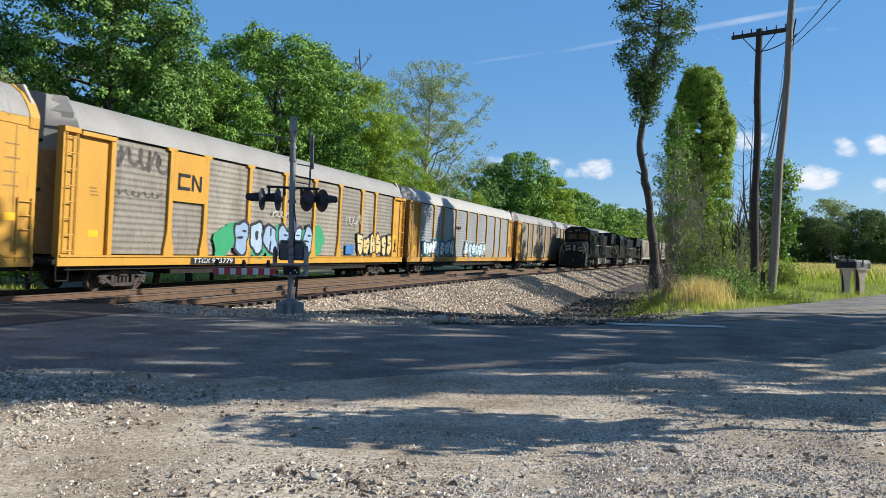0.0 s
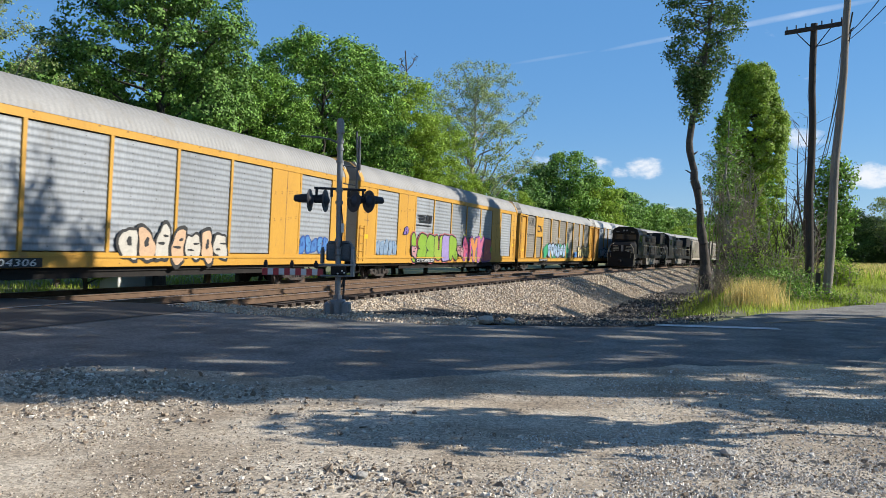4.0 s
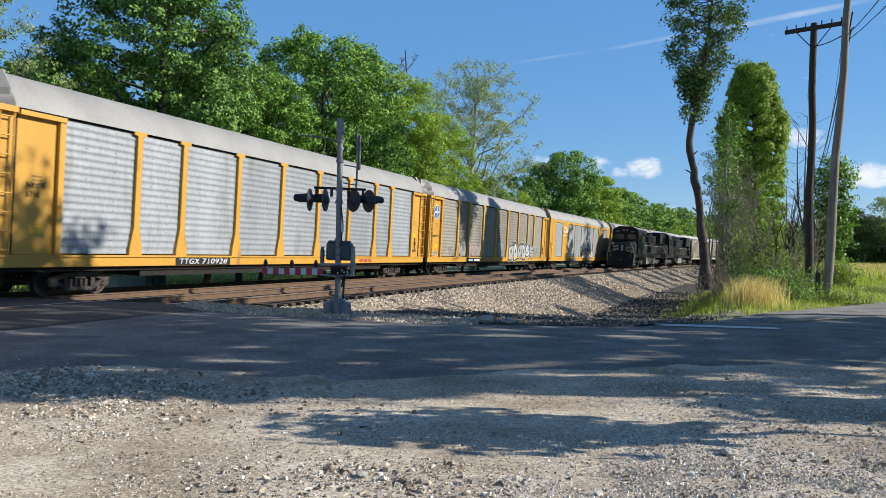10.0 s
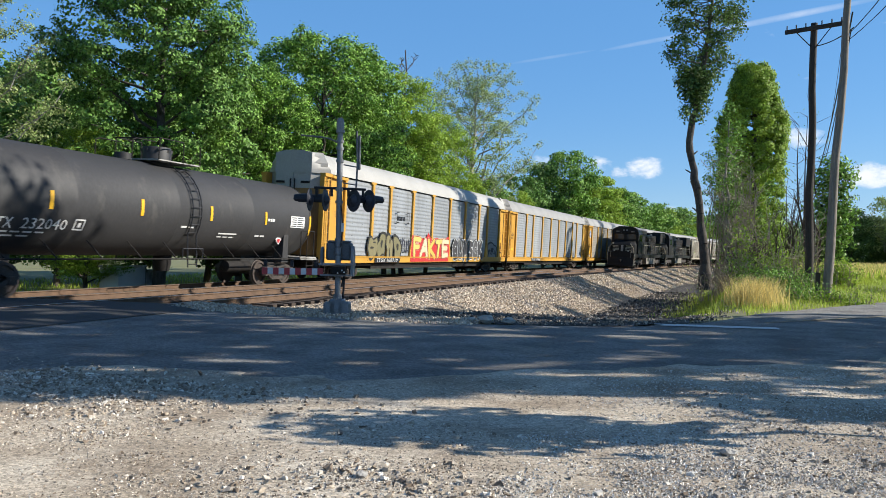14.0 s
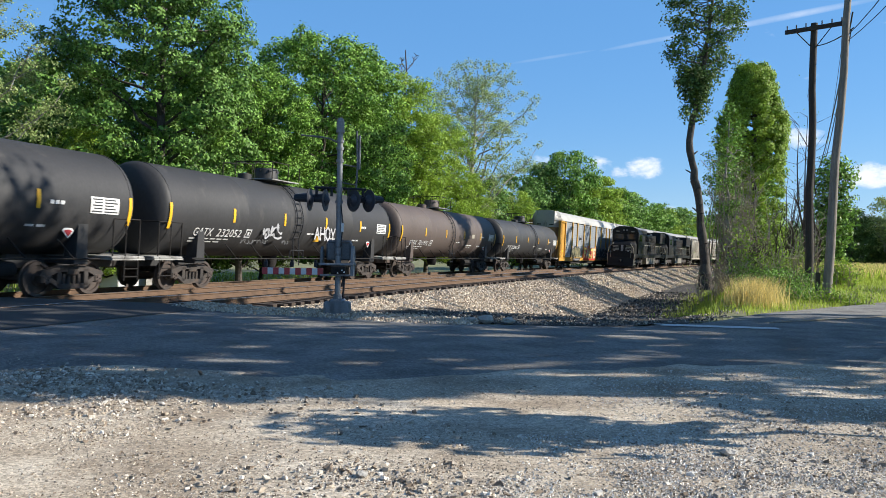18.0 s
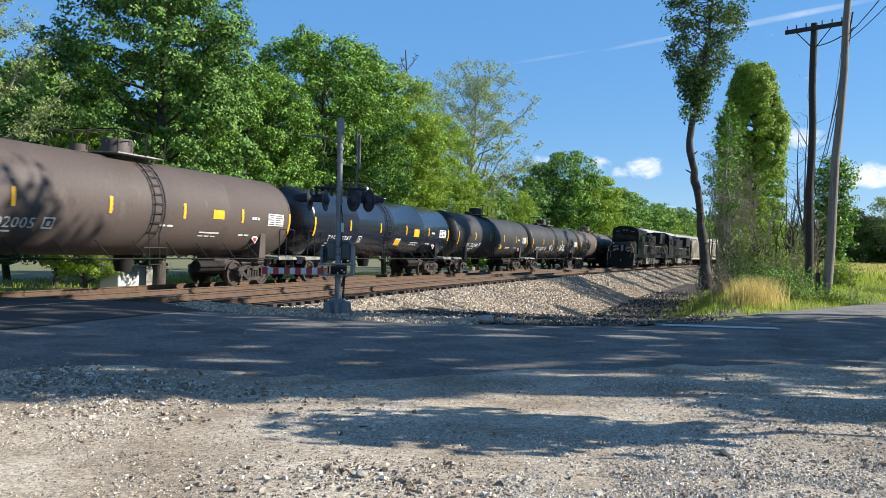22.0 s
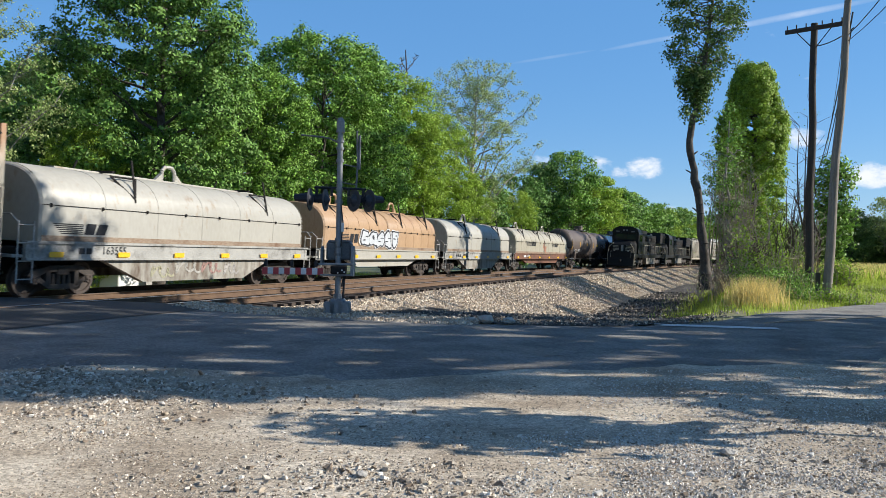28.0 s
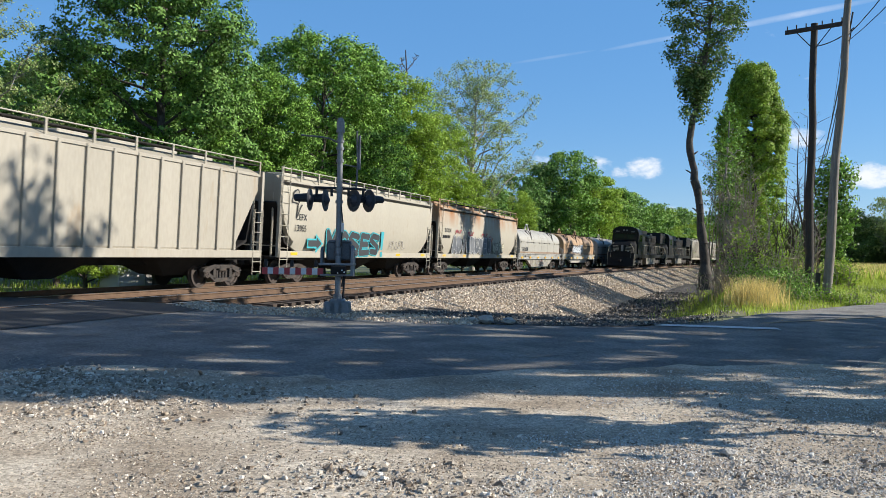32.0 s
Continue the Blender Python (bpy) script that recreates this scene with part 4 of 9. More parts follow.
def letters_on(car, text, y, z, size, material, x=1.56, s=1, name="lettering", squeeze=1.0):
    """Readable lettering on a flank: text runs to the right as seen from that flank."""
    cu = bpy.data.curves.new(name, "FONT")
    cu.body, cu.size, cu.extrude = text, size, 0.002
    cu.resolution_u = 2
    cu.space_character = 1.05
    tmp = bpy.data.objects.new(name, cu)
    scene.collection.objects.link(tmp)
    me = bpy.data.meshes.new_from_object(tmp.evaluated_get(bpy.context.evaluated_depsgraph_get()))
    bpy.data.objects.remove(tmp)
    me.materials.clear()
    me.materials.append(material)
    ob = part(name, me, None, car)
    ob.matrix_basis = Matrix.Translation((s * x, y, z)) @ Matrix(((0, 0, s, 0), (s * squeeze, 0, 0, 0), (0, 1, 0, 0), (0, 0, 0, 1)))
    return ob


def bars(car, y0, y1, z0, z1, n, material, x=1.556, s=1, rows=1, name="lettering", seed=0, fill=0.72):
    """Unreadable lettering or marks: plain bars."""
    rnd = random.Random(seed)
    g = Geo()
    for r in range(rows):
        a, b = lerp(z0, z1, r / rows), lerp(z0, z1, (r + fill) / rows)
        for k in range(n):
            c, d = lerp(y0, y1, k / n), lerp(y0, y1, (k + fill * rnd.uniform(0.8, 1.15)) / n)
            patch(g, [(c, a), (d, a), (d, b), (c, b)], s, x)
    return part(name, g, material, car)


# ---- auto racks ----
def rivets(car, a, b, z0, z1, x):
    """Two upright rows of small rivets on a panel."""
    g = Geo()
    for f in (0.3, 0.68):
        y = lerp(a, b, f)
        for k in range(13):
            z = lerp(z0 + 0.12, z1 - 0.12, k / 12)
            patch(g, [(y - 0.014, z - 0.014), (y + 0.014, z - 0.014), (y + 0.014, z + 0.014), (y - 0.014, z + 0.014)], 1, x, 0.006)
    tagged(part("rivets", g, M["steel_rivet"], car), kind="stuff")



ROOF = [(1.56, 4.66), (1.52, 4.80), (1.40, 5.04), (1.20, 5.30), (0.90, 5.51), (0.45, 5.61), (0.0, 5.63)]
ROOF_FULL = ROOF + [(-x, z) for x, z in reversed(ROOF[:-1])]


def rack_roof(half, material, car, rib=0.22, deep=0.014, square=False):
    """A ribbed roof sheet: the profile swells and shrinks along the car."""
    g = Geo()
    n = len(ROOF_FULL)
    ys = []
    y = -half + 0.55
    while y < half - 0.85:
        for a, k in ((0, 0), (0.40, 0), (0.55, 1), (0.85, 1)):
            ys.append((y + a * rib, k))
        y += rib
    ys.append((half - 0.55, 0))
    ys = [(-half, 0)] + ys + [(half, 0)]
    for y, k in ys:
        for i, (x, z) in enumerate(ROOF_FULL):
            if abs(y) > half - 0.1 and not square:
                x = max(-0.9, min(0.9, x))
            d = deep * k if 0 < i < n - 1 else 0
            c = Vector((x, z - 4.0)).normalized() * d
            g.v.append((x + c.x, y, z + c.y))
    for j in range(len(ys) - 1):
        for i in range(n - 1):
            g.f.append((j * n + i, j * n + i + 1, (j + 1) * n + i + 1, (j + 1) * n + i))
            g.m.append(0)
    for j in (0, len(ys) - 1):
        g.f.append(tuple(range(j * n, j * n + n)))
        g.m.append(0)
    return part("roof", g, material, car, smooth_angle=40)


def rack_common(car, half, yellow, roof, end_top, deep=0.014, square=False):
    # deck and sills
    for s in (1, -1):
        g = Geo()
        flat(g, s, 1.42, 1.55, -half, half, 0.82, 1.13, 0.012)
        flat(g, s, 1.30, 1.585, -half + 0.05, half - 0.05, 1.08, 1.135)
        part("side_sill", g, yellow, car)
    g = Geo()
    g.box(-1.42, 1.42, -half + 0.1, half - 0.1, 0.95, 1.08)
    g.box(-0.45, 0.45, -half + 0.3, half - 0.3, 0.62, 0.95)
    for k in range(9):
        y = lerp(-half + 2.8, half - 2.8, k / 8)
        g.box(-1.40, 1.40, y - 0.06, y + 0.06, 0.78, 0.95)
    g.box(-1.40, 1.40, -half + 0.4, half - 0.4, 0.70, 0.90)
    g.box(-1.34, 1.34, -half + 5.2, half - 5.2, 0.52, 0.72)
    part("underframe", g, M["under"], car)
    g = Geo()
    g.box(-1.38, 1.38, -half + 0.6, half - 0.6, 2.85, 2.95)
    part("deck", g, M["under"], car)
    rack_roof(half, roof, car, deep=deep, square=square)
    # end doors: two leaves a side, folded back at the corners, with hinges; yellow below and bare above
    for e in (-1, 1):
        for sx in (-1, 1):
            plan = [(0.015, half - 0.02), (0.86, half - 0.02), (1.40, half - 0.50), (1.34, half - 0.60), (0.82, half - 0.14), (0.015, half - 0.14)]
            if square:
                plan = [(0.015, half - 0.10), (1.43, half - 0.10), (1.43, half - 0.2), (0.015, half - 0.2)]

            def leaf_of(za, zb, shrink=1.0):
                n = len(plan)
                v = [(sx * x * (1 if z == za else shrink), e * y, z) for z in (za, zb) for x, y in plan]
                f = [(i, (i + 1) % n, n + (i + 1) % n, n + i) for i in range(n)] + [tuple(reversed(range(n))), tuple(range(n, 2 * n))]
                return Geo().add(v, f)

            # lower leaf coloured dark for grime and for shade at the car end
            d = part("end_door", leaf_of(1.14, 4.0), end_top if square else M["yellow_grime_shade"], car)
            part("upper_panel", leaf_of(4.0, 5.10), end_top, d)
            g = leaf_of(5.10, 5.55, 0.80)
            part("gable_panel", g, end_top, d)
            for z in (2.9, 4.25):
                part("hinge", Geo().turned_box((0.42, 0.05, 0.09), (sx * 0.62, e * (half + 0.0), z)), M["under"], d)
            g = Geo().rod((sx * 0.10, e * (half + 0.02), 1.3), (sx * 0.10, e * (half + 0.02), 4.4), 0.025, n=6)
            part("lock_rod", g, M["under"], d)
        g = Geo()
        y0, y1 = sorted((e * (half - 0.5), e * (half + 0.12)))
        g.box(-1.5, 1.5, y0, y1, 0.86, 1.0, 0.02)
        g.pipe([(1.5, e * half, 0.86), (1.5, e * half, 0.42), (1.5, e * (half - 0.45), 0.42), (1.5, e * (half - 0.45), 0.86)], 0.02)
        g.pipe([(-1.5, e * half, 0.86), (-1.5, e * half, 0.42), (-1.5, e * (half - 0.45), 0.42), (-1.5, e * (half - 0.45), 0.86)], 0.02)
        part("end_platform", g, M["under"], car)


def rack_posts(rear, front, panel, yellow, roof, label, end_top=None):
    """An auto rack whose panels hang between proud flared posts, with ladders and boxed doors at the ends."""
    car, half = start_car("auto_rack_car", rear, front, label)
    posts = [q * half / 13.675 - half for q in (4.75, 6.75, 9.65, 12.5, 15.3, 18.1, 20.85, 22.75)]
    lo, hi = 2.05 - half, half - 1.9
    rack_common(car, half, yellow, roof, end_top or roof, 0.0015)
    edges = [lo] + posts + [hi]
    for s in (1, -1):
        for a, b in zip(edges, edges[1:]):
            part("panel", corrugated(a + 0.02, b - 0.02, 1.16, 4.62, s, 1.47), panel, car)
            if s > 0:
                rivets(car, a, b, 1.16, 4.62, 1.468)
        for y in posts:
            g = Geo()
            x0, x1 = sorted((s * 1.46, s * 1.56))
            g.slab([(y - 0.26, 1.13), (y + 0.26, 1.13), (y + 0.24, 1.35), (y + 0.11, 1.95), (y + 0.10, 4.56), (y + 0.25, 4.58), (y + 0.25, 4.68), (y - 0.25, 4.68), (y - 0.25, 4.58), (y - 0.10, 4.56), (y - 0.11, 1.95), (y - 0.24, 1.35)], x0, x1)
            part("post", g, yellow, car)
        g = Geo()
        flat(g, s, 1.40, 1.50, lo, hi, 4.62, 4.68)
        flat(g, s, 1.44, 1.515, lo, hi, 4.70, 4.735)
        part("roof_rail", g, M["under"], car)
        for e in (-1, 1):
            a, b = (-half + 0.66, lo) if e < 0 else (hi, half - 0.66)
            g = Geo()
            flat(g, s, 1.38, 1.46, a, b, 1.14, 4.5)
            flat(g, s, 1.42, 1.57, b - 0.18 if e < 0 else a, b if e < 0 else a + 0.18, 1.14, 4.62)
            g.slab([(a, 4.5), (b, 4.5), (b, 4.62), (a, 4.62)], min(s * 1.38, s * 1.60), max(s * 1.38, s * 1.60))
            d = part("door_bay", g, yellow, car)
            g = Geo()
            c = (a + b) / 2
            g.rod((s * 1.48, c + 0.10, 1.5), (s * 1.48, c + 0.10, 2.15), 0.03, n=6)
            flat(g, s, 1.46, 1.50, c - 0.12, c + 0.30, 1.42, 1.52)
            flat(g, s, 1.46, 1.52, c + 0.02, c + 0.16, 1.75, 1.95)
            if e > 0:
                part("latch", g, M["rust"], d)
            for r in range(3):
                g = Geo()
                flat(g, s, 1.461, 1.466, c - 0.2 + 0.03 * r, c + 0.1 + 0.03 * r, 3.05 - 0.1 * r, 3.09 - 0.1 * r)
                part("stencil", g, M["yellow_grime_shade"], d)
            g = Geo()
            flat(g, s, 1.461, 1.466, c - 0.2, c + 0.22, 1.66 if e < 0 else 2.22, 1.86 if e < 0 else 2.4)
            part("notice", g, M["amber"], d, "small yellow notice")
            # dark slot between the door and the corner
            g = Geo()
            flat(g, s, 1.36, 1.47, a - 0.06 if e < 0 else b - 0.02, a + 0.02 if e < 0 else b + 0.06, 1.14, 4.5)
            part("door_slot", g, M["under"], d)
            a, b = (-half, -half + 0.60) if e < 0 else (half - 0.60, half)
            g = Geo()
            flat(g, s, 1.34, 1.46, a, b, 1.13, 4.52)
            flat(g, s, 1.40, 1.56, a if e < 0 else b - 0.07, a + 0.07 if e < 0 else b, 1.13, 4.6)
            flat(g, s, 1.34, 1.60, a, b, 4.52, 4.66)
            part("corner_post", g, yellow, car)
            g = ladder(Geo(), s * 1.585, a + 0.10, b - 0.10, 1.15, 4.5, 8, 0.018)
            part("ladder", g, yellow, car)
    add_trucks(car, (-half + 3.2, half - 3.2), 0.36)
    couplers(car, half)
    return car, half


def rack_flush(rear, front, panel, yellow, roof, label):
    """A newer auto rack with flush yellow framing, wide blank bays and thin posts."""
    car, half = start_car("auto_rack_car", rear, front, label)
    rack_common(car, half, yellow, roof, M["end_grey"], square=True)
    at = lambda q: q * half / 13.29 - half
    bays = [(1.9, 4.5), (6.65, 9.35), (9.35, 12.2), (12.2, 15.0), (15.0, 17.8), (17.8, 20.4), (22.45, 25.15)]
    for s in (1, -1):
        for a, b in bays:
            part("panel", corrugated(at(a) + 0.05, at(b) - 0.05, 1.24, 4.42, s, 1.50), panel, car)
            if s > 0:
                rivets(car, at(a), at(b), 1.24, 4.42, 1.498)
            for y in (at(a), at(b)):
                if y == at(a) or b not in (9.35, 12.2, 15.0, 17.8):
                    part("post", Geo().box(min(s * 1.44, s * 1.545), max(s * 1.44, s * 1.545), y - 0.06, y + 0.06, 1.13, 4.5), yellow, car)
        for a, b in ((0.0, 1.9), (4.5, 6.65), (20.4, 22.45), (25.15, 26.58)):
            g = Geo()
            flat(g, s, 1.45, 1.53, at(a), at(b), 1.13, 4.5)
            c = (at(a) + at(b)) / 2
            part("blank_bay", g, yellow, car)
            g = Geo()
            flat(g, s, 1.45, 1.533, c - 0.02, c + 0.02, 1.14, 4.5)
            part("bay_seam", g, M["yellow_grime_shade"], car)
            if b - a > 2.0:
                g = Geo()
                for z in (2.55, 2.62, 3.55, 3.62):
                    for q in (-0.8, -0.35, 0.2, 0.38, 0.75):
                        flat(g, s, 1.53, 1.536, c + q - 0.03, c + q + 0.03, z + 0.1 * q, z + 0.1 * q + 0.035)
                tagged(part("plugs", g, M["yellow_grime_shade"], car), kind="stuff")
            elif b > 20 or a < 1:
                g = Geo()
                flat(g, s, 1.531, 1.536, c - 0.3, c + 0.12, 2.0, 2.2)
                part("notice", g, M["amber"], car, "small yellow notice")
                for r in range(4):
                    g = Geo()
                    flat(g, s, 1.531, 1.535, c - 0.34, c + 0.1 + 0.04 * (r % 2), 3.9 - 0.35 * r, 3.94 - 0.35 * r)
                    part("stencil", g, M["yellow_grime_shade"], car)
        g = Geo()
        flat(g, s, 1.44, 1.55, -half, half, 4.44, 4.68)
        flat(g, s, 1.44, 1.55, -half, half, 1.13, 1.22)
        part("side_rail", g, yellow, car)
        g = Geo()
        for q in range(24):
            y = lerp(-half + 1, half - 1, q / 23)
            flat(g, s, 1.55, 1.556, y - 0.04, y + 0.04, 4.60, 4.635)
        tagged(part("bolts", g, M["yellow_grime_shade"], car), kind="stuff")
        for e in (-1, 1):
            g = ladder(Geo(), s * 1.57, e * (half - 0.15), e * (half - 0.6), 0.95, 2.6, 5)
            part("ladder", g, yellow, car)
    # the yellow end frame bends over the roof
    for e in (-1, 1):
        g = Geo()
        outer = [(1.56, 4.4)] + [(x * 1.012, z + 0.02) for x, z in ROOF_FULL] + [(-1.56, 4.4)]
        inner = [(x * 0.93, z - 0.10) for x, z in outer]
        y0, y1 = sorted((e * (half - 0.34), e * (half - 0.02)))
        n = len(outer)
        g.add([(x, y, z) for y in (y0, y1) for x, z in outer + inner],
              [(i, i + 1, 2 * n + i + 1, 2 * n + i) for i in range(n - 1)] + [(n + i + 1, n + i, 3 * n + i, 3 * n + i + 1) for i in range(n - 1)] +
              [(i + 1, i, n + i, n + i + 1) for i in range(n - 1)] + [(2 * n + i, 2 * n + i + 1, 3 * n + i + 1, 3 * n + i) for i in range(n - 1)])
        part("end_arch", g, yellow, car)
    add_trucks(car, (-half + 3.4, half - 3.4), 0.36)
    couplers(car, half)
    return car, half


# ---- tank cars ----
def lay(ob, lean):
    """Leans lettering outwards by an angle, so that it lies on a curved flank."""
    ob.matrix_basis = ob.matrix_basis @ Matrix.Rotation(lean, 4, "X")
    return ob



def fitted(car, text, y0, y1, z, size, material, x, name):
    """Lettering stretched to run from y0 to y1."""
    ob = letters_on(car, text, y0, z, size, material, x, name=name)
    run = max(q.co.x for q in ob.data.vertices)
    for q in ob.data.vertices:
        q.co.x *= (y1 - y0) / run
    return ob


def tank_car(rear, front, shell, label, stripes=6, number=None, mark=None, ladder_at=0.53, panels=True):
    car, half = start_car("tank_car", rear, front, label, "tank car")
    hl = half - 0.10
    rad, cz = 1.48, 2.53
    seam = hl - 0.5
    prof = []
    for k in range(9):
        t = math.pi / 2 * k / 8
        prof.append((-seam - 0.5 * math.cos(t), max(0.01, rad * math.sin(t))))
    prof += [(-seam + 0.001, rad + 0.012), (-seam + 0.06, rad + 0.012), (-seam + 0.061, rad)]
    for f in (-0.5, 0.0, 0.5):
        prof += [(f * seam - 0.02, rad), (f * seam, rad + 0.004), (f * seam + 0.02, rad)]
    prof += [(seam - 0.061, rad), (seam - 0.06, rad + 0.012), (seam - 0.001, rad + 0.012)]
    for k in range(9):
        t = math.pi / 2 * (1 - k / 8)
        prof.append((seam + 0.5 * math.cos(t), max(0.01, rad * math.sin(t))))
    g = Geo().lathe(prof, 48, "y", (0, 0, cz))
    part("tank_shell", g, shell, car, smooth_angle=30)
    # stub sills, bolsters, running boards and end platforms
    for e in (-1, 1):
        g = Geo()
        y0, y1 = sorted((e * (hl - 3.6), e * half))
        g.box(-0.33, 0.33, y0, y1, 0.72, 1.12, 0.02)
        yb = e * (half - 2.25)
        g.box(-1.35, 1.35, yb - 0.25, yb + 0.25, 0.86, 1.06, 0.02)
        for sx in (-1, 1):
            g.slab([(yb - 0.2, 1.0), (yb + 0.2, 1.0), (yb + 0.16, 2.0), (yb - 0.16, 2.0)], min(sx * 0.95, sx * 1.36), max(sx * 0.95, sx * 1.36))
        part("bolster_saddle", g, shell, car)
    g = Geo()
    for s in (1, -1):
        g.rod((s * 1.46, -half + 1.7, 1.02), (s * 1.46, half - 1.7, 1.02), 0.022, n=6)
        for k in range(9):
            y = lerp(-half + 2.6, half - 2.6, k / 8)
            g.rod((s * 1.44, y, 1.02), (s * 1.12, y - 0.28, 1.52), 0.02, n=5)
    part("side_handrail", g, M["under"], car)
    for e in (-1, 1):
        g = Geo()
        y0, y1 = sorted((e * (half - 1.25), e * (half + 0.05)))
        g.box(-1.45, 1.45, y0, y1, 1.04, 1.09, 0.01)
        g.box(-1.48, 1.48, y0, y1, 0.98, 1.03)
        part("end_platform", g, M["frame_grey"], car)
        for s in (1, -1):
            g = Geo().pipe([(s * 1.42, e * (half - 1.2), 1.08), (s * 1.42, e * (half - 1.2), 2.15), (s * 1.42, e * (half - 0.15), 2.15), (s * 1.42, e * (half - 0.15), 1.08)], 0.022)
            g.rod((s * 1.42, e * (half - 0.7), 1.08), (s * 1.42, e * (half - 0.7), 2.15), 0.018, n=6)
            if s > 0:
                g.rod((-1.42, e * (half - 0.15), 2.15), (1.42, e * (half - 0.15), 2.15), 0.022, n=6)
            part("end_railing", g, M["under"], car)
            part("step_ladder", ladder(Geo(), s * 1.45, e * (half - 0.75), e * (half - 0.2), 0.40, 1.06, 3), M["under"], car)
    # valve housing, top platform, railing and side ladders
    yl = lerp(-seam, seam, ladder_at)
    dome = yl - 0.2
    g = Geo().lathe([(3.9, 0.02), (3.9, 0.46), (4.50, 0.46), (4.56, 0.42), (4.58, 0.02)], 16, "z", (0, dome, 0))
    for k in range(8):
        t = k * 0.785
        g.turned_box((0.06, 0.06, 0.10), (0.45 * math.cos(t), dome + 0.45 * math.sin(t), 4.44))
    part("valve_housing", g, shell, car, smooth_angle=40)
    g = Geo().lathe([(4.0, 0.02), (4.0, 0.26), (4.2, 0.26), (4.24, 0.02)], 12, "z", (0, dome - 1.5, 0))
    part("manway", g, shell, car, smooth_angle=40)
    g = Geo()
    g.box(-0.85, 0.85, dome - 0.9, dome + 1.1, 4.06, 4.10)
    g.box(-0.62, 0.62, dome - 0.7, dome + 0.9, 4.05, 4.12)
    part("top_platform", g, M["frame_grey"], car)
    g = Geo()
    for sx in (-1, 1):
        g.pipe([(sx * 0.85, dome - 0.9, 4.08), (sx * 0.85, dome - 0.9, 4.75), (sx * 0.85, dome + 0.25, 4.75), (sx * 0.85, dome + 0.25, 4.08)], 0.02)
        g.pipe([(sx * 0.85, dome + 1.1, 4.08), (sx * 0.85, dome + 1.1, 4.70)], 0.02)
        g.pipe([(sx * 0.7, dome - 1.9, 4.0), (sx * 0.7, dome - 1.9, 4.55), (sx * 0.7, dome - 1.75, 4.62), (sx * 0.7, dome - 0.9, 4.62)], 0.018)
    g.rod((-0.85, dome - 0.9, 4.75), (0.85, dome - 0.9, 4.75), 0.02, n=6)
    part("top_railing", g, M["under"], car)
    for s in (1, -1):
        g = Geo()
        for w in (-0.22, 0.22):
            pts = []
            for k in range(9):
                t = radians(lerp(-28, 62, k / 8))
                pts.append((s * (rad + 0.07) * math.cos(t), yl + w, cz + (rad + 0.07) * math.sin(t)))
            pts = [(s * 1.44, yl + w, 0.75)] + pts
            g.pipe(pts, 0.022)
        for k in range(9):
            t = radians(lerp(-26, 58, k / 8))
            g.rod((s * (rad + 0.07) * math.cos(t), yl - 0.22, cz + (rad + 0.07) * math.sin(t)), (s * (rad + 0.07) * math.cos(t), yl + 0.22, cz + (rad + 0.07) * math.sin(t)), 0.016, n=6)
        g.rod((s * 1.44, yl - 0.22, 0.85), (s * 1.44, yl + 0.22, 0.85), 0.016, n=6)
        g.pipe([(s * 1.44, yl - 0.5, 1.02), (s * 1.44, yl - 0.5, 1.35), (s * 1.44, yl + 0.5, 1.35), (s * 1.44, yl + 0.5, 1.02)], 0.018)
        part("side_ladder", g, M["black"], car)
    g = Geo().lathe([(-0.75, 0.02), (-0.7, 0.20), (0.7, 0.20), (0.75, 0.02)], 14, "y", (0.75, half - 4.6, 0.72))
    part("air_reservoir", g, M["under"], car, smooth_angle=40)
    g = Geo().lathe([(0.55, 0.02), (0.55, 0.24), (0.8, 0.30), (1.15, 0.30)], 14, "z", (0, yl + 0.3, 0))
    part("bottom_outlet", g, M["under"], car, smooth_angle=40)
    curve = lambda z: math.sqrt(max(0.0, (rad + 0.01) ** 2 - (z - cz) ** 2))

    def decal(name, y0, y1, z0, z1, mt, s=1, lift=0.006, label=""):
        g = Geo()
        n = max(1, round((z1 - z0) / 0.12))
        for i in range(n + 1):
            z = lerp(z0, z1, i / n)
            x = s * (curve(z) + lift)
            g.v += [(x, y0, z), (x, y1, z), (x - s * 0.004, y0, z), (x - s * 0.004, y1, z)]
        for i in range(n):
            a, b = i * 4, i * 4 + 4
            g.f += [(a, a + 1, b + 1, b), (a + 2, b + 2, b + 3, a + 3)]
            g.m += [0, 0]
        return part(name, g, mt, car, label)

    for s in (1, -1):
        for k in range(stripes):
            y = lerp(-seam - 0.02, seam - 0.05, k / (stripes - 1))
            decal("reflector", y - 0.06, y + 0.06, 2.28 if 0 < k < stripes - 1 else 1.95, 2.76, M["amber"], s)
        if panels:
            y = seam - 1.55
            decal("data_panel", y, y + 1.05, 2.25, 2.70, M["white"], s)
            for r in range(5):
                decal("data_row", y + 0.05 + 0.06 * (r % 2), y + 0.42, 2.29 + r * 0.082, 2.325 + r * 0.082, shell, s, 0.010)
                decal("data_row", y + 0.50, y + 1.0 - 0.08 * (r % 3), 2.29 + r * 0.082, 2.325 + r * 0.082, shell, s, 0.010)
        for a, b, c, d, n in ((0.45, 2.6, 1.66, 1.70, 6), (0.45, 2.2, 1.56, 1.60, 4), (7.6, 8.3, 2.0, 2.06, 2), (9.6, 11.0, 1.85, 1.90, 1), (9.6, 10.6, 1.74, 1.78, 3), (11.8, 12.5, 1.82, 1.88, 2), (12.4, 12.9, 2.42, 2.52, 3)):
            for q in range(n):
                y = -seam + 0.75 + lerp(a, b, q / n)
                decal("small_lettering", y, y + (b - a) / n * 0.75, c, d, M["white"], s)
        y = seam - 2.1
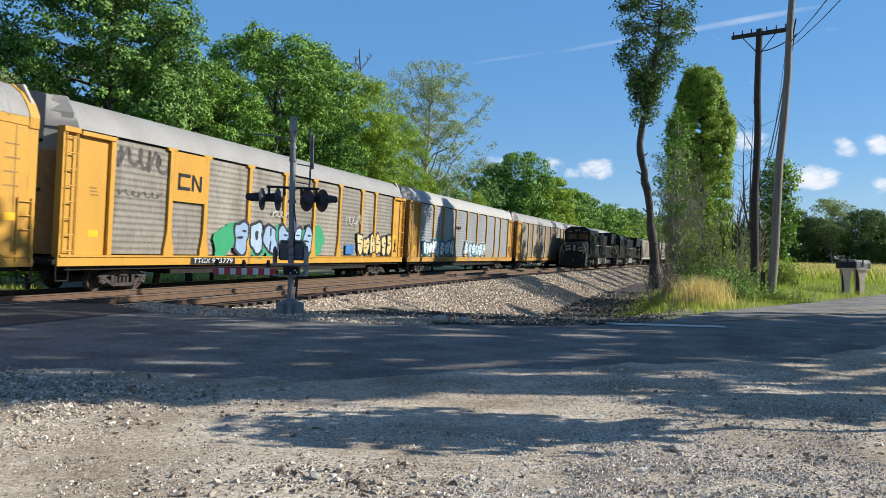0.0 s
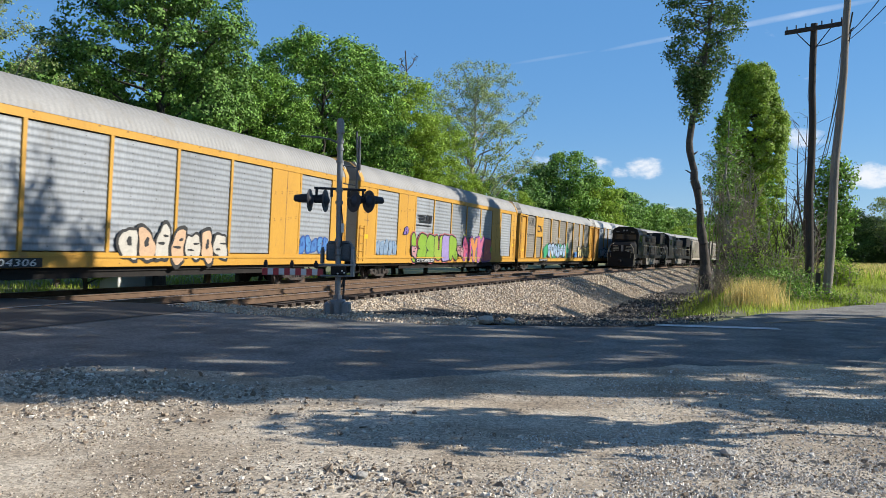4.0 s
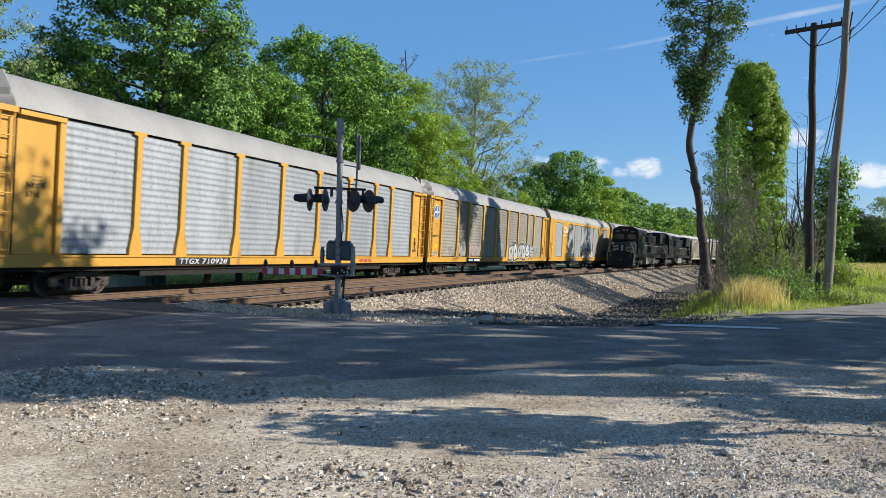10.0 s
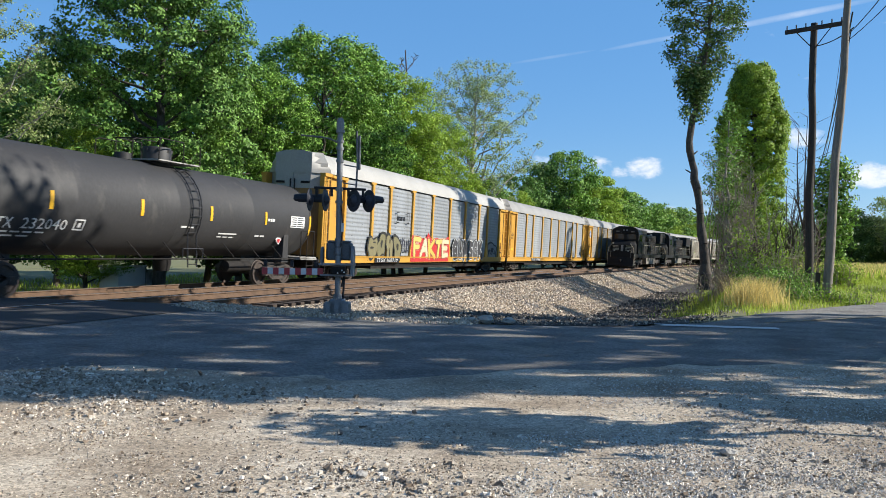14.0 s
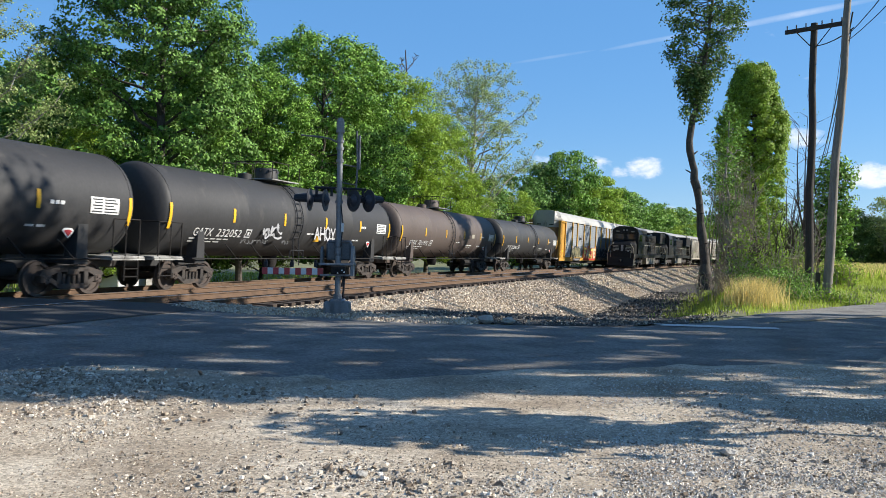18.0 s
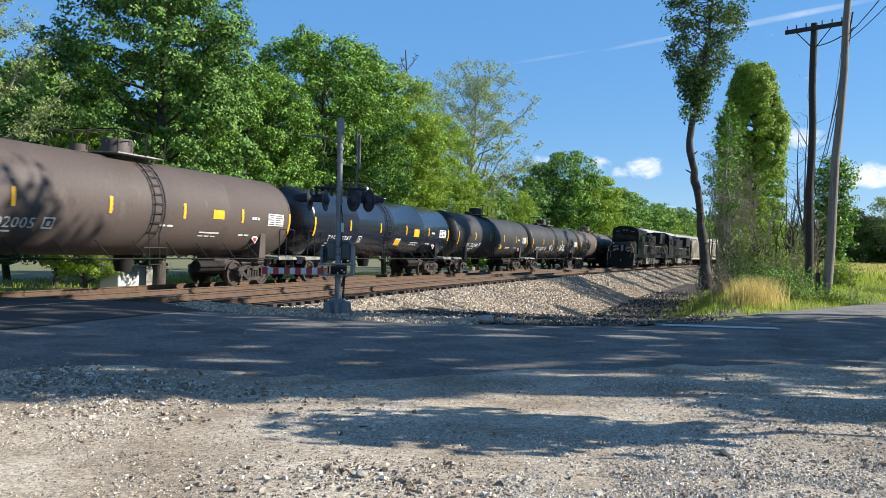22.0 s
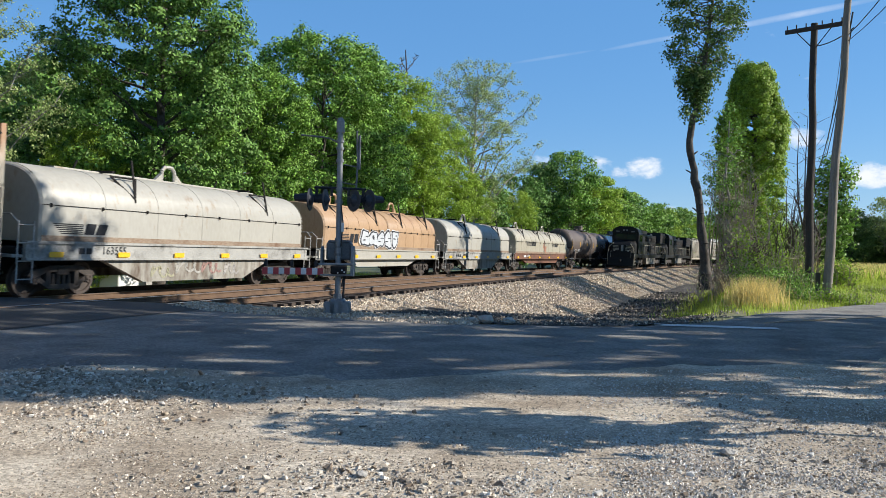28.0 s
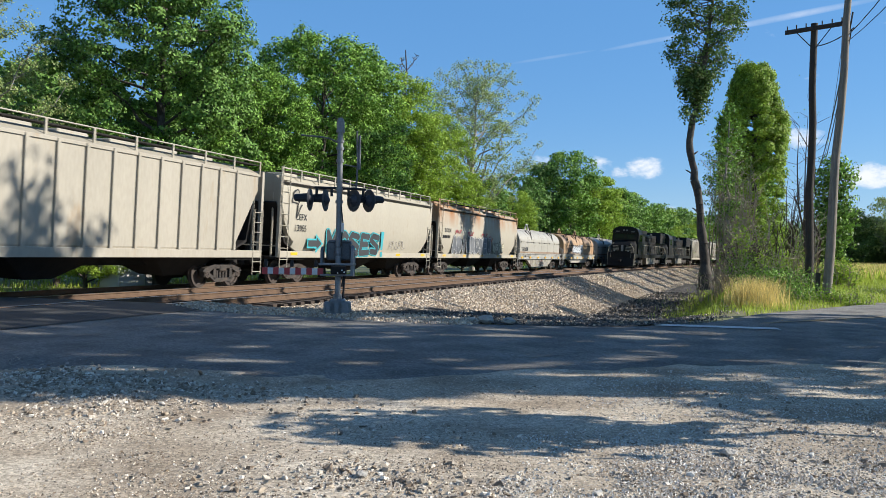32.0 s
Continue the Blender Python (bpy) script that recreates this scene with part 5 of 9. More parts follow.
        g = Geo()
        x = s * (curve(1.75) + 0.02)
        g.slab([(y, 1.55), (y + 0.2, 1.75), (y, 1.95), (y - 0.2, 1.75)], min(x, x + s * 0.01), max(x, x + s * 0.01))
        pl = part("placard", g, M["white"], car, "white diamond placard with a red mark")
        g = Geo()
        x = s * (curve(1.75) + 0.032)
        g.slab([(y, 1.60), (y + 0.15, 1.75), (y, 1.78), (y - 0.15, 1.75)], min(x, x + s * 0.006), max(x, x + s * 0.006))
        part("placard_mark", g, M["red"], pl)
    if number:
        z = 1.77
        lean = math.atan2(curve(z + 0.3) - curve(z), 0.3)
        if mark:
            lay(fitted(car, mark, 1.85 - half, 2.83 - half, z, 0.42, M["white"], curve(z) + 0.012, "owner_mark"), lean)
        lay(fitted(car, number, 3.08 - half, 3.08 - half + 0.232 * len(number), z, 0.42, M["white"], curve(z) + 0.012, "car_number"), lean)
        decal("mark_frame", 4.71 - half, 5.05 - half, z, z + 0.3, M["white"])
        decal("mark_frame", 4.75 - half, 5.01 - half, z + 0.04, z + 0.26, shell, 1, 0.010)
        decal("mark_letter", 4.83 - half, 4.93 - half, z + 0.08, z + 0.2, M["white"], 1, 0.014)
    add_trucks(car, (-half + 2.25, half - 2.25), 0.46)
    couplers(car, half)
    return car, half, decal


# ---- coil cars ----
def hood_profile(w, z0, z1, n=10):
    """Half of a coil hood: upright flank, round shoulder, flat crown."""
    out = [(w, z0), (w, z0 + 0.95)]
    h = z1 - z0 - 0.95
    for k in range(1, n + 1):
        t = math.pi / 2 * k / n
        out.append((w * math.cos(t) ** 0.85 if k < n else 0.0, z0 + 0.95 + h * math.sin(t)))
    return out


def coil_car(rear, front, hood_mt, frame_mt, label, hoods=1, deep=True):
    car, half = start_car("coil_car", rear, front, label, "coil car")
    base = 1.42
    top = 3.44
    prof = hood_profile(1.47, base + 0.02, top)
    full = prof + [(-x, z) for x, z in reversed(prof[:-1])]
    span = 2 * half - 1.5
    for k in range(hoods):
        a = -half + 0.75 + span * k / hoods + (0.03 if k else 0)
        b = -half + 0.75 + span * (k + 1) / hoods - (0.03 if k < hoods - 1 else 0)
        g = Geo()
        n = len(full)
        for y, f in ((a, 0.965), (a + 0.10, 1.0), (b - 0.10, 1.0), (b, 0.965)):
            g.v += [(x * f, y, base + (z - base) * f) for x, z in full]
        for j in range(3):
            for i in range(n):
                g.f.append((j * n + i, j * n + (i + 1) % n, (j + 1) * n + (i + 1) % n, (j + 1) * n + i))
                g.m.append(0)
        for j in (0, 3):
            g.f.append(tuple(range(j * n, j * n + n)))
            g.m.append(0)
        hood = part("hood", g, hood_mt, car, smooth_angle=32)
        g = Geo()
        for s in (1, -1):
            flat(g, s, 1.46, 1.49, a + 0.05, b - 0.05, 2.37, 2.388)
            for j in range(8):
                y = lerp(a + 0.3, b - 0.3, j / 7)
                flat(g, s, 1.46, 1.52, y - 0.02, y + 0.02, 2.33, 2.42)
        part("hood_rail", g, M["under"], hood)
        for s in (1, -1):
            g = Geo()
            flat(g, s, 1.46, 1.478, a + 0.05, b - 0.05, base + 0.05, base + 0.19)
            part("hood_skirt", g, M["skirt_rust"], hood)
        for j in range(7):
            y = lerp(a + 0.05, b - 0.05, j / 6)
            g = Geo()
            for p, q in zip(full, full[1:]):
                g.rod((p[0] * 1.002, y, p[1] + 0.004), (q[0] * 1.002, y, q[1] + 0.004), 0.007, n=4, cap=False)
            part("hood_seam", g, hood_mt, hood)
        # lifting bail and the steadying guides
        m = (a + b) / 2
        g = Geo()
        g.pipe([(0.0, m - 0.33, top - 0.05), (0.0, m - 0.30, top + 0.38), (0.0, m - 0.16, top + 0.52), (0.0, m + 0.16, top + 0.52), (0.0, m + 0.30, top + 0.38), (0.0, m + 0.33, top - 0.05)], 0.06)
        g.slab([(m - 0.75, top - 0.02), (m - 0.35, top + 0.30), (m - 0.35, top - 0.02)], -0.06, 0.06)
        g.slab([(m + 0.75, top - 0.02), (m + 0.35, top - 0.02), (m + 0.35, top + 0.30)], -0.06, 0.06)
        g.box(-0.14, 0.14, a + 1.6, b - 1.6, top - 0.06, top + 0.05)
        part("lifting_bail", g, hood_mt, hood)
        for y in (lerp(a, b, 0.26), lerp(a, b, 0.80)):
            for s in (1, -1):
                g = Geo()
                for d in (-0.5, 0.5):
                    g.rod((s * 0.95, y + d, top - 0.10), (s * 1.42, y, 2.72), 0.035, n=5)
                g.rod((s * 0.95, y - 0.5, top - 0.10), (s * 0.95, y + 0.5, top - 0.10), 0.03, n=5)
                g.rod((s * 1.02, y + 0.22, top + 0.42), (s * 1.44, y, 2.62), 0.035, n=5)
                part("hood_guide", g, M["under"], hood)
            g = Geo().box(-0.6, 0.6, y - 0.06, y + 0.06, top + 0.02, top + 0.09)
            part("hood_cleat", g, M["under"], hood)
    # frame
    for s in (1, -1):
        g = Geo()
        flat(g, s, 1.38, 1.50, -half + 0.35, half - 0.35, 1.02, 1.42, 0.01)
        flat(g, s, 1.36, 1.55, -half + 0.35, half - 0.35, 1.40, 1.46)
        flat(g, s, 1.36, 1.54, -half + 0.35, half - 0.35, 0.98, 1.04)
        part("side_sill", g, frame_mt, car)
        if deep:
            g = Geo()
            x0, x1 = sorted((s * 1.20, s * 1.40))
            g.slab([(-half + 2.9, 1.0), (-half + 4.6, 0.33), (half - 4.6, 0.33), (half - 2.9, 1.0)], x0, x1)
            part("side_girder", g, M["girder_grime"], car)
        else:
            g = Geo()
            x0, x1 = sorted((s * 1.15, s * 1.32))
            g.slab([(-half + 2.9, 1.0), (-half + 4.3, 0.62), (half - 4.3, 0.62), (half - 2.9, 1.0)], x0, x1)
            part("side_girder", g, frame_mt, car)
    g = Geo()
    g.box(-1.38, 1.38, -half + 0.3, half - 0.3, 1.1, 1.3)
    g.box(-0.38, 0.38, -half, half, 0.70, 1.1)
    part("underframe", g, M["under"], car)
    for e in (-1, 1):
        for s in (1, -1):
            g = Geo()
            ladder(g, s * 1.5, e * (half - 0.55), e * (half - 0.1), 0.42, 1.95, 4)
            g.pipe([(s * 1.5, e * (half - 0.1), 1.9), (s * 1.3, e * (half - 0.05), 2.1), (s * 0.7, e * (half - 0.05), 2.1), (s * 0.7, e * (half - 0.05), 1.1)], 0.02)
            part("end_ladder", g, M["frame_grey"], car)
        g = Geo()
        y0, y1 = sorted((e * (half - 0.7), e * half))
        g.box(-1.45, 1.45, y0, y1, 1.05, 1.12)
        part("end_platform", g, frame_mt, car)
    for s in (1, -1):
        for k in range(6):
            y = lerp(-half + 1.0, half - 1.4, k / 5)
            g = Geo()
            flat(g, s, 1.552, 1.556, y, y + 0.45, 1.06, 1.20)
            part("reflector", g, M["amber"], car)
    add_trucks(car, (-half + 1.9, half - 1.9), 0.46)
    couplers(car, half)
    return car, half


# ---- covered hoppers ----
def hopper_car(rear, front, body_mt, label, ribbed=False):
    car, half = start_car("covered_hopper_car", rear, front, label, "hopper car")
    z0, z1 = 1.28, 4.10
    inner = half - 1.75 if not ribbed else half - 1.9
    if ribbed:
        prof = [(1.42, z0), (1.46, z0 + 0.1), (1.46, z1), (0.95, z1 + 0.22), (-0.95, z1 + 0.22), (-1.46, z1), (-1.46, z0 + 0.1), (-1.42, z0)]
    else:
        prof = [(1.34, z0), (1.46, z0 + 0.40), (1.50, z0 + 1.2), (1.48, z1 - 0.6), (1.40, z1 - 0.12), (1.10, z1 + 0.16), (0.6, z1 + 0.25), (-0.6, z1 + 0.25), (-1.10, z1 + 0.16), (-1.40, z1 - 0.12), (-1.48, z1 - 0.6), (-1.50, z0 + 1.2), (-1.46, z0 + 0.40), (-1.34, z0)]
    g = Geo()
    n = len(prof)
    lift = lambda z, f: max(z, z0 + f)
    if ribbed:
        rows = [(-half + 0.55, 2.2), (-inner, 0.0), (inner, 0.0), (half - 0.55, 2.2)]
    else:
        cut = [(0.22, 1.95), (0.45, 1.35), (0.8, 0.72), (1.25, 0.2), (1.75, 0.0)]
        rows = [(-half + d, f) for d, f in cut] + [(half - d, f) for d, f in reversed(cut)]
    for y, f in rows:
        g.v += [(x, y, lift(z, f)) for x, z in prof]
    for j in range(len(rows) - 1):
        for i in range(n):
            g.f.append((j * n + i, j * n + (i + 1) % n, (j + 1) * n + (i + 1) % n, (j + 1) * n + i))
            g.m.append(0)
    for j in (0, len(rows) - 1):
        g.f.append(tuple(range(j * n, j * n + n)))
        g.m.append(0)
    body = part("hopper_body", g, body_mt, car, smooth_angle=0 if ribbed else 25)
    if ribbed:
        for s in (1, -1):
            k = -inner
            ys = [lerp(-inner, inner, q / 15) for q in range(16)]
            for y in ys:
                g = Geo()
                flat(g, s, 1.44, 1.53, y - 0.05, y + 0.05, z0 + 0.02, z1 - 0.02)
                part("side_post", g, body_mt, car)
    for s in (1, -1):
        g = Geo()
        flat(g, s, 1.38, 1.52, -half + 0.2, half - 0.2, z0 - 0.22, z0 + 0.04, 0.01)
        part("side_sill", g, body_mt, car)
        g = Geo()
        flat(g, s, 1.36, 1.50, -half + 0.5, half - 0.5, z1 - 0.10, z1 - 0.02)
        part("top_chord", g, body_mt, car)
        if not ribbed:
            g = Geo()
            flat(g, s, 1.46, 1.505, -half + 0.3, half - 0.3, z1 - 0.17, z1 - 0.12)
            part("roof_seam", g, M["under"], car)
        for e in (-1, 1):
            g = Geo()
            a, b = sorted((e * (half - 0.16), e * (half - 0.30)))
            flat(g, s, 1.36, 1.48, a, b, z0 - 0.2, z1 + 0.1)
            part("corner_post", g, body_mt, car)
            g = ladder(Geo(), s * 1.52, e * (half - 0.22), e * (half - 0.75), 0.45, z1 + (0.5 if e < 0 else -1.3), 10 if e < 0 else 7, 0.014)
            part("ladder", g, body_mt, car)
    if not ribbed:
        for k in range(5):
            y = lerp(-half + 1.0, half - 1.6, k / 4)
            g = Geo()
            flat(g, 1, 1.521, 1.526, y, y + 0.5, z0 - 0.12, z0 - 0.01)
            part("reflector", g, M["amber"], car)
    # outlets, coloured near black for dirt and for the shade below the sill
    for k in range(3):
        y = lerp(-inner + 1.9, inner - 1.9, k / 2)
        g = Geo()
        v = [(-1.32, y - 2.0, z0), (1.32, y - 2.0, z0), (1.32, y + 2.0, z0), (-1.32, y + 2.0, z0), (-0.5, y - 0.45, 0.42), (0.5, y - 0.45, 0.42), (0.5, y + 0.45, 0.42), (-0.5, y + 0.45, 0.42)]
        g.add(v, [(0, 1, 2, 3), (4, 7, 6, 5), (0, 4, 5, 1), (1, 5, 6, 2), (2, 6, 7, 3), (3, 7, 4, 0)])
        part("outlet_hopper", g, M["under"], car)
    # roof walk, hatches, railing
    g = Geo()
    for s in (1, -1):
        x = s * 1.02
        g.box(min(x, x + s * 0.34), max(x, x + s * 0.34), -half + 0.4, half - 0.4, z1 + 0.30, z1 + 0.34)
    part("roof_walk", g, M["under"], car)
    g = Geo()
    for s in (1, -1):
        x = s * 1.38
        g.rod((x, -half + 0.3, z1 + 0.44), (x, half - 0.3, z1 + 0.44), 0.022, n=6)
        for k in range(12):
            y = lerp(-half + 0.35, half - 0.35, k / 11)
            g.box(x - 0.02, x + 0.02, y - 0.035, y + 0.035, z1 - 0.08, z1 + 0.45)
    part("roof_railing", g, body_mt, car)
    for k in range(8):
        y = lerp(-inner + 0.6, inner - 0.6, k / 7)
        g = Geo().box(-0.5, 0.5, y - 0.55, y + 0.55, z1 + 0.24, z1 + 0.38, 0.03)
        part("hatch", g, body_mt, car)
    g = Geo()
    g.box(-0.36, 0.36, -half, half, 0.76, 1.06)
    for e in (-1, 1):
        a, b = sorted((e * (half - 2.2), e * (half - 0.15)))
        g.box(-1.4, 1.4, a, b, 0.98, 1.08)
        g.slab([(e * (half - 0.2), 1.08), (e * (half - 0.35), 1.08), (e * inner, 1.3), (e * (half - 0.35), 3.6), (e * (half - 0.2), 3.6)], -0.05, 0.05)
        g.rod((0.55, e * (half - 1.2), 1.5), (0.55, e * (half - 0.6), 1.5), 0.25, n=12)
    part("underframe", g, M["under"], car)
    for e in (-1, 1):
        g = Geo()
        for s in (1, -1):
            g.rod((s * 1.1, e * (half - 0.24), 1.05), (s * 1.1, e * (half - 0.24), 3.55), 0.04, n=6)
        g.rod((-1.45, e * (half - 0.2), 1.5), (1.45, e * (half - 0.2), 1.5), 0.02, n=6)
        part("end_frame", g, body_mt, car)
        # dark plate laid just outside the body's own end slope
        g = Geo()
        top_in, top_z = (0.50, 2.2) if ribbed else (0.16, 1.93)
        g.slab([(e * (half - top_in), z0 + top_z), (e * (half - top_in + 0.05), z0 + top_z - 0.04), (e * (half - 0.85), z0 + 0.34), (e * (inner + 0.05), z0 - 0.06), (e * inner, z0 - 0.02), (e * (half - 0.92), z0 + 0.40)], -1.30, 1.30)
        part("end_slope_sheet", g, M["under"], car)
    add_trucks(car, (-half + 1.9, half - 1.9), 0.46)
    couplers(car, half)
    return car, half


def number_plate(car, mark, text, y, x=1.553):
    """A black stretch of the sill round y with the owner's mark and the car's number in white slanted letters."""
    g = Geo()
    patch(g, [(y - 1.4, 0.835), (y + 1.4, 0.835), (y + 1.4, 1.07), (y - 1.4, 1.07)], 1, x)
    part("number_panel", g, M["black"], car)
    for word_text, at, wide in ((mark, y - 1.25, 0.98), (text, y - 0.15, 1.35)):
        ob = letters_on(car, word_text, at, 0.87, 0.25, M["white"], x + 0.009, name="car_number")
        run = max(q.co.x for q in ob.data.vertices)
        for q in ob.data.vertices:
            q.co.x = q.co.x * wide / run + 0.22 * q.co.y


def haze(car, y0, y1, z0, z1, rgb, seed, n, x=1.552):
    """Loose clouds of spray behind a piece of graffiti."""
    rnd = random.Random(seed)
    work = None
    for k in range(n):
        g = Geo()
        cy = lerp(y0, y1, (k + 0.5) / n)
        patch(g, blob(rnd, cy, rnd.uniform(lerp(z0, z1, 0.4), lerp(z0, z1, 0.6)), (y1 - y0) / n * 1.5, (z1 - z0) * rnd.uniform(0.75, 1.0), 22, 0.3), 1, x + 0.0004 * k, 0.002)
        ob = part("spray_cloud", g, paint(rgb), car if work is None else work)
        work = work or ob


# ---- the train, front to rear ----
def build_train():
    Y, YO = M["yellow"], M["yellow_old"]
    c, h = rack_posts(100.2, 127.2, M["panel_dirty"], YO, M["roof_grey"], "grimy yellow auto rack car with ribbed grey roof")
    c, h = rack_posts(71.6, 98.6, M["panel_dirty"], YO, M["roof_grey"], "dirty yellow auto rack car with stained panels")
    c, h = rack_posts(42.6, 69.9, M["panel_silver"], YO, M["roof_white"], "yellow auto rack car with silver panels and graffiti")
    graffiti(c, 2.3 - h + 0.5, 2.3 - h + 7.0, 1.2, 2.3, [(0.6, 0.75, 0.8), (0.75, 0.8, 0.85)], (0.02, 0.02, 0.02), (0.1, 0.35, 0.45), 6, 21)
    graffiti(c, 11.8 - h, 17.8 - h, 1.2, 2.3, [(0.7, 0.8, 0.85), (0.45, 0.7, 0.8)], (0.02, 0.02, 0.03), (0.55, 0.75, 0.8), 6, 22)
    bars(c, 9.5 - h, 10.9 - h, 3.2, 3.5, 3, M["black"])
    c, h = rack_posts(14.3, 41.65, M["panel_dirty"], Y, M["roof_grey"], "yellow auto rack car with grimy panels and green and blue graffiti")
    cn_logo(c, 4.98 - h, 6.55 - h, M["black"])
    haze(c, 7.6 - h, 16.2 - h, 1.15, 2.45, (0.03, 0.36, 0.16), 71, 9)
    graffiti(c, 8.6 - h, 15.2 - h, 1.2, 2.45, [(0.30, 0.44, 0.62), (0.42, 0.56, 0.70), (0.34, 0.48, 0.66)], (0.02, 0.02, 0.04), None, 6, 5)
    graffiti(c, 20.3 - h, 25.4 - h, 1.2, 2.35, [(0.72, 0.60, 0.28), (0.70, 0.56, 0.22)], (0.03, 0.03, 0.04), None, 6, 6)
    scrawl(c, 18.7 - h, 20.9 - h, 2.7, 3.3, (0.62, 0.60, 0.55), 7)
    scrawl(c, 11.4 - h, 13.2 - h, 2.75, 3.05, (0.62, 0.60, 0.55), 8)
    scrawl(c, 2.2 - h, 4.5 - h, 3.75, 4.5, (0.12, 0.11, 0.10), 9, 1.475, w=0.12)
    scrawl(c, 2.3 - h, 4.4 - h, 2.95, 3.15, (0.08, 0.075, 0.07), 10, 1.475, n=7, w=0.025)
    g = Geo()
    patch(g, [(18.9 - h, 1.25), (19.9 - h, 1.25), (19.9 - h, 1.75), (18.9 - h, 1.75)], 1, 1.565)
    part("blue_patch", g, paint((0.05, 0.2, 0.5)), c)
    number_plate(c, "TTGX", "973779", 7.4 - h)
    c, h = rack_flush(-13.18, 13.4, M["panel_silver"], Y, M["roof_grey"], "bright yellow auto rack car with green and pink graffiti")
    word(c, "ISSUER", 5.95 - h, 13.2 - h, 0.84, 2.5, [(0.26, 0.44, 0.03), (0.24, 0.42, 0.03), (0.25, 0.43, 0.04), (0.32, 0.45, 0.05), (0.36, 0.28, 0.58), (0.26, 0.43, 0.03)], (0.02, 0.025, 0.02), (0.55, 0.12, 0.14), 1.560, 0.46)
    haze(c, 14.6 - h, 20.3 - h, 1.0, 2.5, (0.36, 0.44, 0.06), 73, 7)
    word(c, "NYKE", 14.5 - h, 20.1 - h, 0.84, 2.55, [(0.60, 0.10, 0.20), (0.66, 0.26, 0.07), (0.58, 0.14, 0.26), (0.62, 0.15, 0.12)], (0.17, 0.04, 0.26), (0.30, 0.20, 0.36), 1.566, 0.40)
    for y, z, w in ((6.55, 1.45, 0.34), (13.6, 1.6, 0.34), (14.1, 1.5, 0.3)):
        graffiti(c, y - h - w, y - h + w, z - 0.45, z + 0.45, [(0.55, 0.28, 0.30)], (0.03, 0.04, 0.04), None, 1, 75, 1.60)
    graffiti(c, 5.15 - h, 5.75 - h, 2.3, 2.75, [(0.22, 0.14, 0.42)], (0.04, 0.02, 0.08), None, 1, 76, 1.56)
    graffiti(c, 1.9 - h, 4.4 - h, 1.25, 1.95, [(0.25, 0.36, 0.50)], (0.20, 0.30, 0.44), None, 5, 11, 1.51)
    stripes_logo(c, 6.95 - h, 9.0 - h, 3.05, 3.5, M["black"])
    bars(c, 6.9 - h, 9.0 - h, 2.85, 2.96, 12, M["black"], 1.512)
    number_plate(c, "CTTX", "690509", 8.2 - h, 1.59)
    c, h = rack_flush(-40.92, -14.4, M["panel_silver"], Y, M["roof_grey"], "yellow auto rack car with silver panels and a white logo")
    cn_logo(c, 4.62 - h, 6.35 - h, M["white"], 3.55, 0.55)
    bars(c, 4.7 - h, 6.3 - h, 3.22, 3.34, 9, M["white"], 1.54)
    graffiti(c, 12.6 - h, 17.6 - h, 0.9, 2.05, [(0.62, 0.58, 0.50), (0.68, 0.45, 0.28)], (0.03, 0.03, 0.03), None, 7, 12)
    graffiti(c, 22.5 - h, 24.9 - h, 1.25, 1.95, [(0.06, 0.20, 0.50), (0.08, 0.26, 0.56)], (0.03, 0.10, 0.36), None, 5, 13, 1.51)
    number_plate(c, "TTGX", "604306", 8.6 - h)
    c, h = rack_posts(-69.2, -41.85, M["panel_dirty"], Y, M["roof_grey"], "yellow auto rack car with brown grimy panels and silver graffiti")
    graffiti(c, 15.7 - h, 22.7 - h, 0.88, 2.25, [(0.50, 0.52, 0.50), (0.58, 0.58, 0.55), (0.40, 0.42, 0.41)], (0.015, 0.015, 0.015), (0.42, 0.43, 0.42), 6, 14)
    g = Geo()
    for q in range(14):
        patch(g, [(16.0 - h + 0.48 * q + 0.05 * math.cos(r), 1.28 + 0.03 * math.sin(q * 2.0) + 0.05 * math.sin(r)) for r in range(6)], 1, 1.58)
    tagged(part("paint_dots", g, paint((0.03, 0.03, 0.03)), c), kind="stuff")
    scrawl(c, 22.95 - h, 25.2 - h, 1.65, 2.1, (0.62, 0.62, 0.58), 15, 1.50)
    scrawl(c, 23.0 - h, 24.4 - h, 1.85, 2.15, (0.62, 0.62, 0.58), 25, 1.503, n=7, w=0.03)
    scrawl(c, 3.2 - h, 3.95 - h, 1.3, 1.8, (0.55, 0.52, 0.47), 26, 1.48, n=4, w=0.025)
    graffiti(c, 4.9 - h, 6.4 - h, 1.2, 2.1, [(0.42, 0.40, 0.36)], (0.50, 0.48, 0.44), None, 3, 16, 1.485)
    graffiti(c, 7.1 - h, 9.4 - h, 1.2, 2.0, [(0.34, 0.29, 0.26)], (0.42, 0.34, 0.31), None, 4, 17, 1.485)
    scrawl(c, 13.1 - h, 15.2 - h, 1.75, 2.2, (0.62, 0.62, 0.58), 27, 1.485, n=6, w=0.035)
    graffiti(c, 13.1 - h, 14.2 - h, 1.2, 2.2, [(0.33, 0.31, 0.27)], (0.58, 0.57, 0.53), None, 1, 28, 1.485)
    scrawl(c, 0.9 - h, 1.7 - h, 1.2, 1.5, (0.7, 0.7, 0.66), 29, 1.475, n=5, w=0.05)
    g = Geo()
    patch(g, [(6.6 - h, 0.835), (9.3 - h, 0.835), (9.3 - h, 1.07), (6.6 - h, 1.07)], 1, 1.556)
    part("number_panel", g, M["black"], c)
    bars(c, 6.8 - h, 7.7 - h, 0.88, 1.04, 4, M["white"], 1.566)
    bars(c, 7.95 - h, 9.15 - h, 0.88, 1.04, 6, M["white"], 1.566)
    round_logo(c, 1.28 - h, 3.75)
